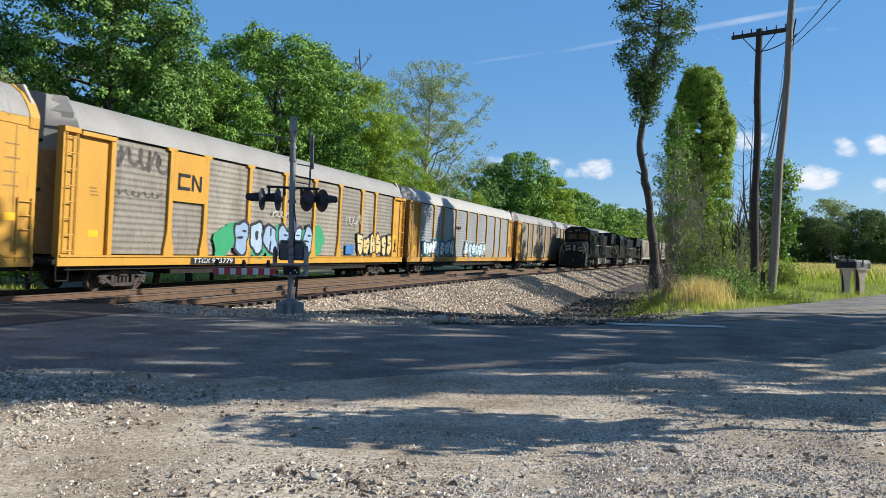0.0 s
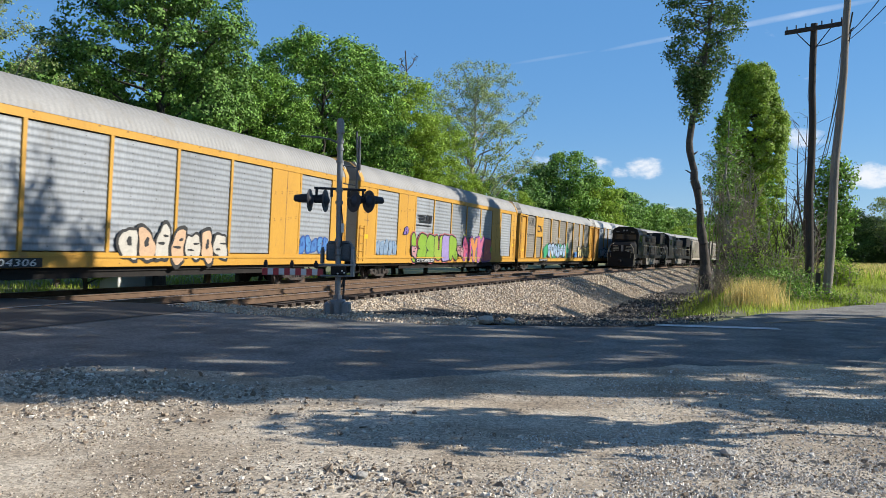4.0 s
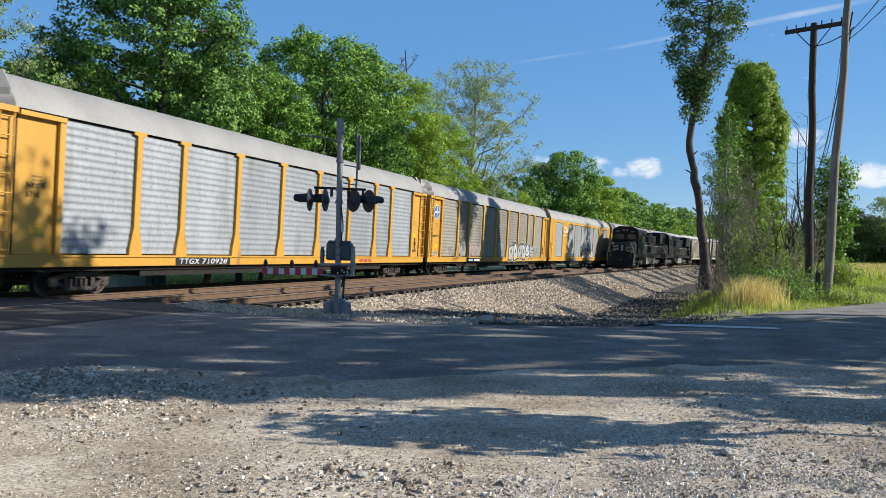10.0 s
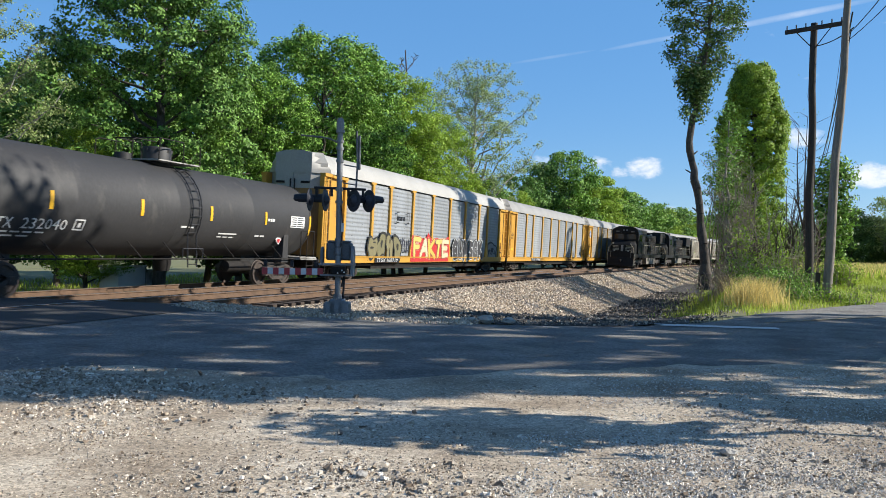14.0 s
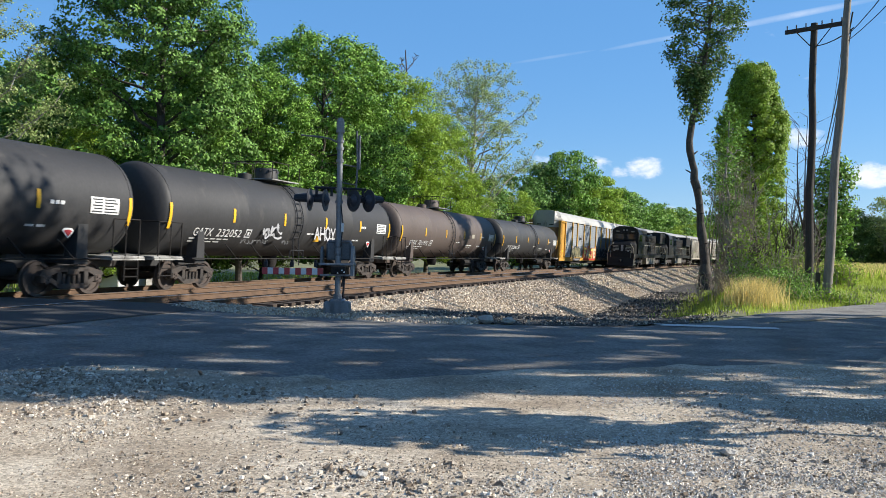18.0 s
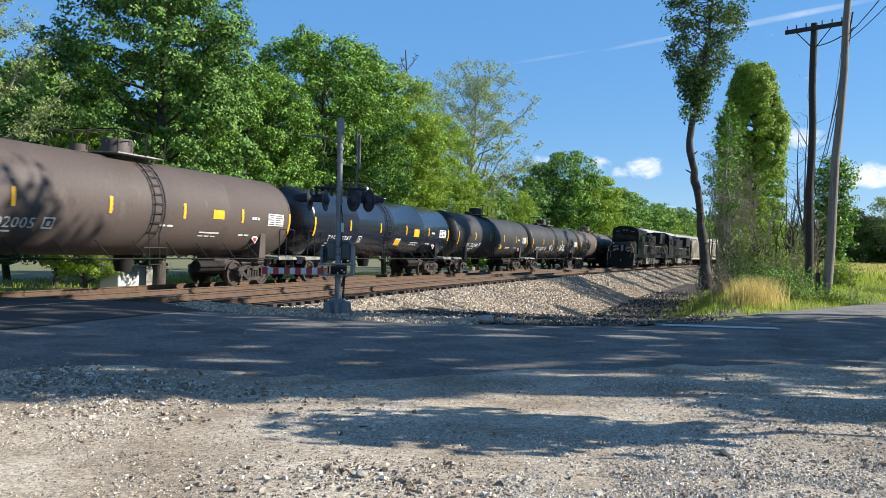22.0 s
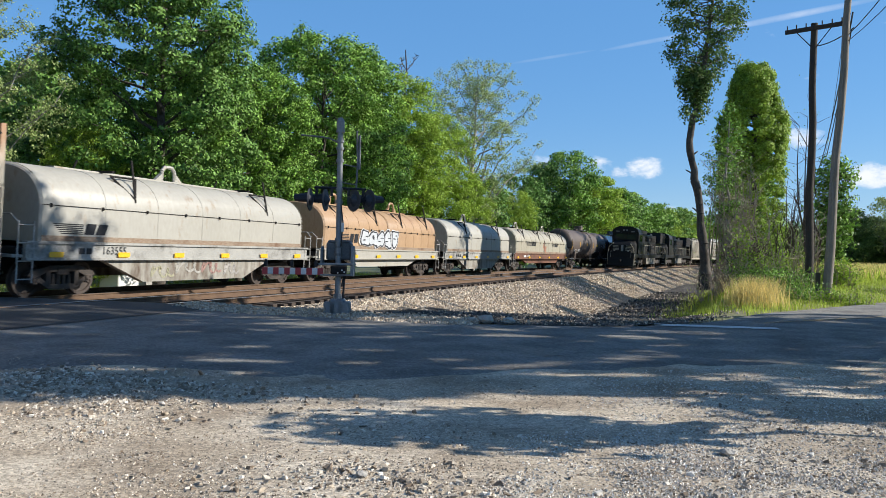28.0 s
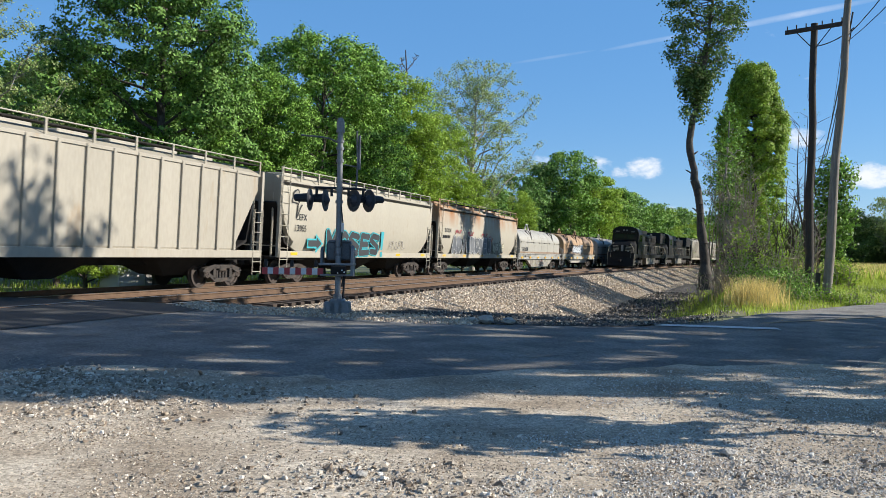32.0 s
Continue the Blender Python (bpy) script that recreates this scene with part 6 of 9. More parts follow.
    letters_on(c, "24127", 1.15 - h, 2.3, 0.2, M["black"], 1.475, name="car_number")
    bars(c, 0.8 - h, 1.12 - h, 2.3, 2.44, 3, M["black"], 1.475)
    c, h = rack_posts(-97.2, -69.9, M["panel_silver"], Y, M["roof_grey"], "yellow auto rack car with clean silver panels")
    bars(c, 19.3 - h, 20.7 - h, 0.88, 1.08, 3, paint((0.5, 0.08, 0.04)), 1.556)
    number_plate(c, "TTGX", "710928", 7.9 - h)
    letters_on(c, "6716", 1.0 - h, 2.55, 0.2, M["black"], 1.475, name="car_number")
    letters_on(c, "NKCR", 1.0 - h, 2.78, 0.2, M["black"], 1.475, name="owner_mark")
    c, h = rack_posts(-125.15, -97.78, M["panel_silver"], Y, M["roof_white"], "yellow auto rack car with white roof, silver panels and graffiti")
    bars(c, 7.75 - h, 8.85 - h, 3.0, 3.3, 3, M["black"], 1.48)
    frame_bars(c, 7.5 - h, 9.1 - h, 2.86, 3.44, M["black"])
    graffiti(c, 4.4 - h, 8.2 - h, 0.92, 2.3, [(0.25, 0.22, 0.11), (0.22, 0.20, 0.10)], (0.02, 0.02, 0.015), None, 4, 18)
    scrawl(c, 8.2 - h, 9.4 - h, 1.2, 2.1, (0.03, 0.035, 0.06), 24, 1.56, n=4, w=0.07)
    g = Geo()
    patch(g, [(9.5 - h, 0.86), (15.2 - h, 0.86), (15.4 - h, 1.5), (15.1 - h, 2.36), (14.2 - h, 2.1), (13.2 - h, 2.25), (12.5 - h, 2.05), (11.9 - h, 2.5), (11.5 - h, 2.1), (10.6 - h, 2.2), (9.6 - h, 2.3)], 1, 1.557)
    part("graffiti_ground", g, paint((0.62, 0.03, 0.03)), c, "flat red sprayed ground behind yellow letters")
    word(c, "FAKTE", 9.8 - h, 15.1 - h, 0.98, 2.25, [(0.72, 0.60, 0.16), (0.76, 0.66, 0.42), (0.74, 0.52, 0.10)], (0.35, 0.02, 0.02), (0.72, 0.52, 0.36), 1.566, 0.27)
    word(c, "GUMSOK", 15.9 - h, 21.7 - h, 0.86, 2.3, [(0.05, 0.05, 0.055), (0.09, 0.09, 0.095), (0.04, 0.04, 0.045)], (0.70, 0.71, 0.71), (0.03, 0.03, 0.03), fat=0.38)
    graffiti(c, 23.0 - h, 25.2 - h, 0.95, 2.05, [(0.30, 0.32, 0.34)], (0.03, 0.03, 0.05), None, 1, 23, 1.50)
    scrawl(c, 23.2 - h, 24.9 - h, 1.3, 1.75, (0.03, 0.03, 0.05), 30, 1.525, n=6, w=0.05)
    number_plate(c, "TTGX", "160719", 6.55 - h, 1.588)
    # tank cars
    K, BR, BL = M["tank_black"], M["tank_brown"], M["tank_blue"]
    for rear, front, mt, num, lab in ((-143.09, -125.55, K, "232040", "black tank car with amber reflectors"), (-161.42, -143.96, BR, "701992", "brown tank car with amber reflectors"),
                                      (-179.45, -161.85, K, "232052", "black tank car with white scrawled graffiti"), (-197.25, -180.0, K, "232068", "matt black tank car with amber reflectors"),
                                      (-215.1, -197.95, BL, "2747", "glossy blue-black tank car with yellow labels"), (-232.9, -215.95, BR, "702005", "dark brown tank car with amber reflectors")):
        c, h, decal = tank_car(rear, front, mt, lab, number=num, mark={"7": "GBRX", "2": "GATX"}[num[0]] if len(num) > 4 else "TAEX", ladder_at={"232040": 0.547, "701992": 0.47, "232052": 0.46, "232068": 0.447, "2747": 0.452, "702005": 0.52}[num])
        if num == "232052":
            word(c, "AHOY", 9.4 - h, 11.2 - h, 1.75, 2.4, [(0.55, 0.55, 0.56)], (0.12, 0.12, 0.12), None, 1.49, 0.18)
            for k, (ya, yb, za, zb) in enumerate(((5.6, 6.2, 1.85, 2.25), (6.1, 6.9, 1.9, 2.35), (5.7, 6.8, 1.75, 1.95))):
                scrawl(c, ya - h, yb - h, za, zb, (0.52, 0.52, 0.53), 31 + k, 1.49, n=2, w=0.07)
            for k, (ya, yb) in enumerate(((4.3, 5.2), (5.3, 6.0), (7.0, 7.5))):
                scrawl(c, ya - h, yb - h, 1.55, 1.72, (0.16, 0.16, 0.16), 34 + k, 1.45, n=4, w=0.02)
        if num in ("232068", "232052"):
            decal("yellow_label", 0.9, 1.35, 1.72, 1.98, M["amber"])
        if num == "2747":
            decal("yellow_label", 2.6, 3.3, 2.2, 2.62, M["amber"])
            decal("yellow_label", 0.3, 1.0, 1.7, 2.05, M["amber"])
        if num == "702005":
            decal("yellow_label", 3.0, 3.6, 2.35, 2.65, M["amber"])
        if num == "701992":
            decal("pale_label", 3.0, 3.5, 2.35, 2.6, M["cream"])
    # coil cars
    c, h = coil_car(-252.2, -233.96, M["cream"], M["rust"], "cream coil car with two hoods on a rusty red frame", 2, False)
    stripes_logo(c, 3.4 - h, 6.4 - h, 2.08, 2.46, M["black"], 1.475)
    stripes_logo(c, 11.6 - h, 13.8 - h, 2.10, 2.44, M["black"], 1.475)
    rnd = random.Random(88)
    rusty = None
    for k, (cy, cz, w, t) in enumerate(((9.25, 1.95, 0.85, 0.62), (9.5, 1.72, 0.6, 0.35), (9.0, 2.2, 0.4, 0.3))):
        g = Geo()
        patch(g, blob(rnd, cy - h, cz, w, t, 26, 0.35), 1, 1.476 + 0.001 * k, 0.002)
        rusty = part("rust_patch", g, M["patch_rust"], c if rusty is None else rusty, "red rusty patch" if rusty is None else "")
    g = Geo()
    flat(g, 1, 1.40, 1.483, -0.05, 0.05, 1.46, 2.6)
    part("hood_joint", g, M["under"], c)
    bars(c, 2.9 - h, 3.5 - h, 1.14, 1.34, 2, M["white"], 1.506)
    letters_on(c, "628398", 3.7 - h, 1.14, 0.28, M["white"], 1.51, name="car_number")
    c, h = coil_car(-267.09, -252.65, M["white_hood"], M["frame_grey"], "white coil car with one long hood and grey girder", 1, True)
    bars(c, 2.2 - h, 3.2 - h, 1.14, 1.34, 3, M["black"], 1.506)
    letters_on(c, "494535", 3.5 - h, 1.14, 0.28, M["black"], 1.51, name="car_number")
    c, h = coil_car(-282.19, -267.65, M["tan_hood"], M["white_hood"], "rust-streaked tan coil car with silver graffiti", 2, False)
    stripes_logo(c, 1.9 - h, 3.9 - h, 1.75, 2.15, M["black"], 1.475)
    graffiti(c, 4.2 - h, 8.4 - h, 1.55, 2.4, [(0.62, 0.65, 0.68)], (0.03, 0.03, 0.04), (0.7, 0.7, 0.7), 5, 33, 1.50)
    bars(c, 2.2 - h, 2.7 - h, 1.14, 1.34, 2, M["black"], 1.506)
    letters_on(c, "167226", 2.9 - h, 1.14, 0.28, M["black"], 1.51, name="car_number")
    c, h = coil_car(-296.8, -282.53, M["white_hood"], M["frame_grey"], "off-white coil car with one long hood and stained girder", 1, True)
    stripes_logo(c, 1.1 - h, 2.95 - h, 1.66, 1.95, M["black"], 1.475)
    bars(c, 2.0 - h, 2.5 - h, 1.14, 1.36, 2, M["black"], 1.506)
    letters_on(c, "163555", 2.8 - h, 1.14, 0.30, M["black"], 1.51, name="car_number")
    for k, (ya, yb, za, zb, rgb) in enumerate(((4.9, 5.9, 0.45, 0.8, (0.42, 0.40, 0.27)), (6.0, 7.2, 0.5, 0.92, (0.47, 0.45, 0.41)), (7.3, 8.3, 0.48, 0.9, (0.40, 0.24, 0.21)), (8.5, 9.3, 0.5, 0.9, (0.46, 0.43, 0.40)))):
        scrawl(c, ya - h, yb - h, za, zb, rgb, 34 + k, 1.405, n=3, w=0.07)
    # hoppers
    c, h = hopper_car(-313.85, -297.0, M["hopper_rusty"], "cream covered hopper car with rust stains and graffiti")
    letters_on(c, "SOXX", 1.2 - h, 2.62, 0.36, M["black"], 1.515, name="owner_mark", squeeze=1.1)
    bars(c, 0.95 - h, 2.2 - h, 2.28, 2.5, 5, M["black"], 1.515)
    word(c, "ABIGRUSEM", 2.5 - h, 9.95 - h, 1.3, 2.5, [(0.13, 0.14, 0.155), (0.19, 0.20, 0.215), (0.10, 0.11, 0.125)], (0.60, 0.60, 0.59), (0.16, 0.17, 0.19), 1.522)
    for k, (ya, yb, za, zb) in enumerate(((5.2, 6.4, 2.5, 2.8), (8.0, 9.2, 2.5, 2.75), (9.6, 10.5, 2.1, 2.6), (3.0, 4.0, 2.55, 2.85))):
        scrawl(c, ya - h, yb - h, za, zb, (0.50, 0.05, 0.08), 60 + k, 1.53, n=4, w=0.05)
    graffiti(c, 10.6 - h, 13.2 - h, 1.38, 2.2, [(0.60, 0.57, 0.42)], (0.20, 0.18, 0.15), None, 4, 36, 1.522)
    c, h = hopper_car(-330.8, -314.65, M["hopper"], "cream covered hopper car with teal and black graffiti")
    letters_on(c, "CEFX", 1.25 - h, 2.56, 0.36, M["black"], 1.515, name="owner_mark")
    letters_on(c, "13055", 1.2 - h, 2.12, 0.36, M["black"], 1.52, name="car_number")
    word(c, "MOSES", 3.8 - h, 9.0 - h, 1.08, 2.3, [(0.035, 0.038, 0.044), (0.045, 0.048, 0.054)], (0.05, 0.40, 0.46), (0.04, 0.33, 0.39), 1.525, 0.30)
    g = Geo()
    patch(g, [(9.2 - h, 1.45), (9.4 - h, 1.45), (9.55 - h, 2.35), (9.2 - h, 2.35)], 1, 1.54)
    patch(g, [(9.18 - h, 1.12), (9.42 - h, 1.12), (9.42 - h, 1.34), (9.18 - h, 1.34)], 1, 1.54)
    part("graffiti_stroke", g, paint((0.05, 0.40, 0.46)), c)
    g = Geo()
    patch(g, [(2.2 - h, 1.45), (2.9 - h, 1.45), (2.9 - h, 1.25), (3.5 - h, 1.65), (2.9 - h, 2.05), (2.9 - h, 1.85), (2.2 - h, 1.85)], 1, 1.53)
    arrow = part("graffiti_arrow", g, paint((0.05, 0.46, 0.52)), c)
    g = Geo()
    patch(g, [(2.28 - h, 1.52), (2.97 - h, 1.52), (2.97 - h, 1.40), (3.36 - h, 1.65), (2.97 - h, 1.90), (2.97 - h, 1.78), (2.28 - h, 1.78)], 1, 1.537)
    part("arrow_fill", g, paint((0.045, 0.05, 0.055)), arrow)
    scrawl(c, 10.3 - h, 12.2 - h, 1.5, 1.95, (0.35, 0.33, 0.3), 38, 1.515, w=0.03)
    graffiti(c, 0.95 - h, 1.55 - h, 3.2, 3.75, [(0.36, 0.33, 0.27)], (0.04, 0.04, 0.04), None, 1, 39, 1.50)
    scrawl(c, 1.2 - h, 1.7 - h, 2.5, 3.2, (0.04, 0.04, 0.04), 40, 1.515, n=1, w=0.06)
    c, h = hopper_car(-350.0, -331.65, M["hopper_grey"], "grey-beige covered hopper car with upright side posts", True)


def cn_logo(car, y0, y1, mt, z0=3.35, hgt=0.55):
    """A yellow panel above with two joined letterforms, drawn as plain bent bars."""
    g = Geo()
    w = (y1 - y0) * 0.42
    t = 0.11
    x = 1.572
    if mt == M["black"]:
        b = Geo()
        patch(b, [(y0 - 0.12, 2.95), (y1 + 0.12, 2.95), (y1 + 0.12, 4.6), (y0 - 0.12, 4.6)], 1, 1.50, 0.06)
        part("logo_panel", b, M["yellow"], car)
    a = y0 + 0.1
    for p in ([(a, z0), (a + w, z0), (a + w, z0 + t), (a, z0 + t)], [(a, z0), (a + t, z0), (a + t, z0 + hgt), (a, z0 + hgt)], [(a, z0 + hgt - t), (a + w, z0 + hgt - t), (a + w, z0 + hgt), (a, z0 + hgt)],
              [(a + w + 0.1, z0), (a + w + 0.1 + t, z0), (a + w + 0.1 + t, z0 + hgt), (a + w + 0.1, z0 + hgt)], [(a + w + 0.1, z0 + hgt), (a + w + 0.1 + t, z0 + hgt), (a + 2 * w, z0), (a + 2 * w - t, z0)],
              [(a + 2 * w - t, z0), (a + 2 * w, z0), (a + 2 * w, z0 + hgt), (a + 2 * w - t, z0 + hgt)]):
        patch(g, p, 1, x)
    part("logo", g, mt, car)


def stripes_logo(car, y0, y1, z0, z1, mt, x=1.535):
    """A logo of level bars and two slanted blocks."""
    g = Geo()
    n = 6
    m = lerp(y0, y1, 0.56)
    for k in range(n):
        a, b = lerp(z0, z1, k / n), lerp(z0, z1, (k + 0.55) / n)
        o = 0.05 * (n - k)
        patch(g, [(y0 + o, a), (m, a), (m, b), (y0 + o, b)], 1, x)
    w, lean = (y1 - m) / 2, 0.1
    for k in range(2):
        a = m + 0.04 + k * w
        patch(g, [(a, z0), (a + w * 0.82, z0), (a + w * 0.82 + lean, z1), (a + lean, z1)], 1, x)
    part("logo", g, mt, car)


def round_logo(car, y, z):
    g = Geo()
    patch(g, [(y + 0.42 * math.cos(t * 0.3142), z + 0.42 * math.sin(t * 0.3142)) for t in range(20)], 1, 1.47)
    lg = part("logo", g, paint((0.75, 0.77, 0.8)), car)
    g = Geo()
    patch(g, [(y + 0.38 * math.cos(t * 0.3142), z + 0.38 * math.sin(t * 0.3142)) for t in range(20)], 1, 1.476)
    part("logo_disc", g, paint((0.04, 0.14, 0.38)), lg)
    g = Geo()
    patch(g, [(y - 0.3, z - 0.05), (y + 0.3, z - 0.05), (y + 0.3, z + 0.05), (y - 0.3, z + 0.05)], 1, 1.482)
    patch(g, [(y - 0.05, z - 0.3), (y + 0.05, z - 0.3), (y + 0.05, z + 0.3), (y - 0.05, z + 0.3)], 1, 1.482)
    part("logo_cross", g, paint((0.75, 0.77, 0.8)), lg)


def frame_bars(car, y0, y1, z0, z1, mt):
    g = Geo()
    t = 0.05
    for a, b, c, d in ((y0, y0 + t, z0, z1), (y1 - t, y1, z0, z1), (y0, y0 + 0.3, z0, z0 + t), (y0, y0 + 0.3, z1 - t, z1), (y1 - 0.3, y1, z0, z0 + t), (y1 - 0.3, y1, z1 - t, z1)):
        patch(g, [(a, c), (b, c), (b, d), (a, d)], 1, 1.556)
    part("logo_frame", g, mt, car)


build_train()


# ---- standing locomotives and the car behind them ----
def locomotive(s0, label):
    """A long-hood freight locomotive; s0 is the place of its nose along the near track."""
    loco = tagged(new("locomotive"), label, "locomotive", "standing locomotives")
    L = 22.4
    loco.matrix_world = on_track(s0 + L / 2, NEAR_X)
    h = L / 2
    B = M["loco_black"]
    g = Geo()
    g.box(-1.5, 1.5, -h + 0.3, h - 0.3, 1.22, 1.62, 0.02)
    g.box(-0.6, 0.6, -h + 0.2, h - 0.2, 0.85, 1.22)
    part("frame", g, B, loco)
    # wide nose, chamfered and sloping to the cab
    g = Geo()
    low = [(-1.05, -h + 0.75), (1.05, -h + 0.75), (1.38, -h + 1.15), (1.38, -h + 2.4), (-1.38, -h + 2.4), (-1.38, -h + 1.15)]
    mid = [(x, y, 2.62) for x, y in low]
    top = [(x * 0.80, y + (0.35 if y < -h + 1.2 else 0.0), 2.92 if y < -h + 1.2 else 3.22) for x, y in low]
    g.add([(x, y, 1.62) for x, y in low] + mid + top, [(i, (i + 1) % 6, 6 + (i + 1) % 6, 6 + i) for i in range(6)] + [(6 + i, 6 + (i + 1) % 6, 12 + (i + 1) % 6, 12 + i) for i in range(6)] + [(5, 4, 3, 2, 1, 0), (12, 13, 14, 17), (14, 15, 16, 17)])
    part("nose", g, B, loco)
    g = Geo()
    arch = [(-1.5, 1.62), (1.5, 1.62), (1.5, 3.95), (1.32, 4.38), (0.75, 4.66), (-0.75, 4.66), (-1.32, 4.38), (-1.5, 3.95)]
    g.prism(arch, -h + 2.3, -h + 5.0)
    g.prism([(x * 1.03, 3.98 + (z - 3.95) * 1.08 if z > 3.9 else 3.9) for x, z in arch[2:]], -h + 2.12, -h + 2.34)
    cab = part("cab", g, B, loco)
    for sx in (-1, 1):
        a, b = sorted((sx * 0.14, sx * 1.22))
        part("windscreen", Geo().box(a, b, -h + 2.27, -h + 2.295, 3.3, 3.88, 0.01), M["glass"], cab)
        part("number_board", Geo().box(sx * 0.85 - 0.18, sx * 0.85 + 0.18, -h + 2.08, -h + 2.115, 4.10, 4.22), M["loco_grey"], cab)
        g = Geo()
        flat(g, sx, 1.502, 1.52, -h + 2.9, -h + 3.6, 3.1, 3.85)
        part("cab_window", g, M["glass"], cab)
        g = Geo()
        flat(g, sx, 1.502, 1.52, -h + 3.75, -h + 4.45, 3.1, 3.85)
        part("cab_window", g, M["glass"], cab)
    g = Geo()
    g.box(-1.02, 1.02, -h + 5.0, h - 1.2, 1.62, 4.05, 0.06)
    g.slab([(-h + 5.0, 4.05), (-h + 9.0, 4.05), (-h + 9.0, 4.45), (-h + 5.0, 4.45)], -1.25, 1.25)
    hood = part("hood", g, B, loco)
    g = Geo()
    g.slab([(h - 5.4, 3.1), (h - 1.2, 3.1), (h - 1.2, 4.5), (h - 5.0, 4.5)], -1.55, 1.55)
    part("radiator", g, B, loco)
    for sx in (-1, 1):
        for k in range(9):
            y = lerp(-h + 9.2, h - 6.2, k / 8)
            for z0, z1, d in ((1.9, 3.0, 0.55), (3.2, 3.75, 0.62)):
                g = Geo()
                flat(g, sx, 1.02, 1.05, y, y + d, z0, z1)
                part("hood_door", g, M["under"], hood)
    for sx in (-1, 1):
        g = Geo()
        flat(g, sx, 1.02, 1.40, -h + 5.3, -h + 8.6, 1.62, 3.0)
        part("side_cabinet", g, B, hood)
        g = Geo()
        flat(g, sx, 1.555, 1.575, h - 4.9, h - 1.4, 3.3, 4.25)
        part("radiator_grille", g, M["under"], hood)
    g = Geo()
    g.box(-0.45, 0.45, -h + 11.0, -h + 12.6, 4.05, 4.4, 0.05)
    part("exhaust_stack", g, B, hood)
    part("vent_box", Geo().box(-0.7, 0.7, -h + 14.5, -h + 16.0, 4.05, 4.3, 0.05), B, hood)
    g = Geo()
    g.slab([(-5.6 * 0.5, 0.45), (2.8, 0.45), (3.1, 1.22), (-3.1, 1.22)], -1.45, 1.45)
    part("fuel_tank", g, M["loco_grey"], loco)
    g = Geo()
    g.slab([(-h + 0.05, 0.25), (-h + 0.5, 0.15), (-h + 0.5, 1.22), (-h + 0.2, 1.22)], -1.4, 1.4)
    g.box(-1.45, 1.45, -h + 0.2, -h + 0.34, 1.1, 1.75)
    part("snow_plough", g, B, loco)
    g = Geo()
    for sx in (-1, 1):
        g.rod((sx * 0.16, -h + 2.04, 4.30), (sx * 0.16, -h + 2.14, 4.30), 0.10, n=12)
        g.rod((sx * 0.8, -h + 0.25, 1.95), (sx * 0.8, -h + 0.35, 1.95), 0.10, n=12)
    part("headlight", g, M["frame_grey"], loco)
    for sx in (-1, 1):
        for k in range(4):
            a, b = sorted((sx * (0.34 + 0.03 * k), sx * 1.04))
            part("nose_stripe", Geo().box(a, b, -h + 0.738, -h + 0.748, 1.98 + k * 0.16, 2.05 + k * 0.16), M["cream"], loco)
    part("nose_emblem", Geo().slab([(-h + 0.738, 1.9), (-h + 0.748, 1.9), (-h + 0.748, 2.58), (-h + 0.738, 2.58)], -0.13, 0.13), M["frame_grey"], loco)
    g = Geo()
    for sx in (-1, 1):
        g.pipe([(sx * 1.47, -h + 0.22, 0.35), (sx * 1.50, -h + 0.22, 1.5), (sx * 1.36, -h + 0.22, 2.3), (sx * 1.0, -h + 0.28, 2.75), (sx * 0.95, -h + 0.5, 2.75)], 0.035)
        g.pipe([(sx * 1.15, -h + 0.22, 0.5), (sx * 1.12, -h + 0.22, 1.9)], 0.03)
    part("front_handrail", g, M["cream"], loco)
    g = Geo()
    for sx in (-1, 1):
        g.rod((sx * 1.47, -h + 5.2, 2.7), (sx * 1.47, h - 0.6, 2.7), 0.022, n=6)
        for k in range(12):
            y = lerp(-h + 5.2, h - 0.6, k / 11)
            g.rod((sx * 1.47, y, 1.62), (sx * 1.47, y, 2.7), 0.02, n=6)
        g.rod((sx * 1.48, -h + 0.6, 0.4), (sx * 1.48, -h + 0.6, 1.6), 0.02, n=6)
    part("handrail", g, M["cream"], loco)
    g = Geo()
    for sx in (-1, 1):
        for e in (-1, 1):
            a, b = sorted((sx * 1.25, sx * 1.5))
            y = e * (h - 0.9)
            for k in range(3):
                g.box(a, b, y - 0.3, y + 0.3, 0.45 + 0.35 * k, 0.49 + 0.35 * k)
    part("step", g, M["frame_grey"], loco)
    for y in (-h + 4.6, h - 4.6):
        g = Geo()
        for sx in (-1, 1):
            a, b = sorted((sx * 0.98, sx * 1.2))
            g.slab([(y - 2.5, 0.55), (y + 2.5, 0.55), (y + 2.3, 0.95), (y - 2.3, 0.95)], a, b)
            for q in (-1.85, 0.0, 1.85):
                g.box(a, b, y + q - 0.25, y + q + 0.25, 0.35, 0.75, 0.03)
                g.rod((sx * 1.09, y + q + 0.6, 0.75), (sx * 1.09, y + q + 0.6, 1.2), 0.09, n=8)
        t = part("truck", g, M["truck"], loco)
        for q in (-1.85, 0.0, 1.85):
            part("wheelset", WHEEL_MESH[0.46], None, t, at=pose(0, y + q, 0.46))
    g = Geo()
    for e in (-1, 1):
        a, b = sorted((e * (h - 0.5), e * (h + 0.55)))
        g.box(-0.15, 0.15, a, b, 0.72, 0.98, 0.03)
    part("coupler", g, M["under"], loco)
    return loco


def glass_material():
    mt = bpy.data.materials.new("dark_glass")
    mt.use_nodes = True
    b = mt.node_tree.nodes["Principled BSDF"]
    b.inputs["Base Color"].default_value = (0.02, 0.025, 0.03, 1)
    b.inputs["Roughness"].default_value = 0.06
    return mt


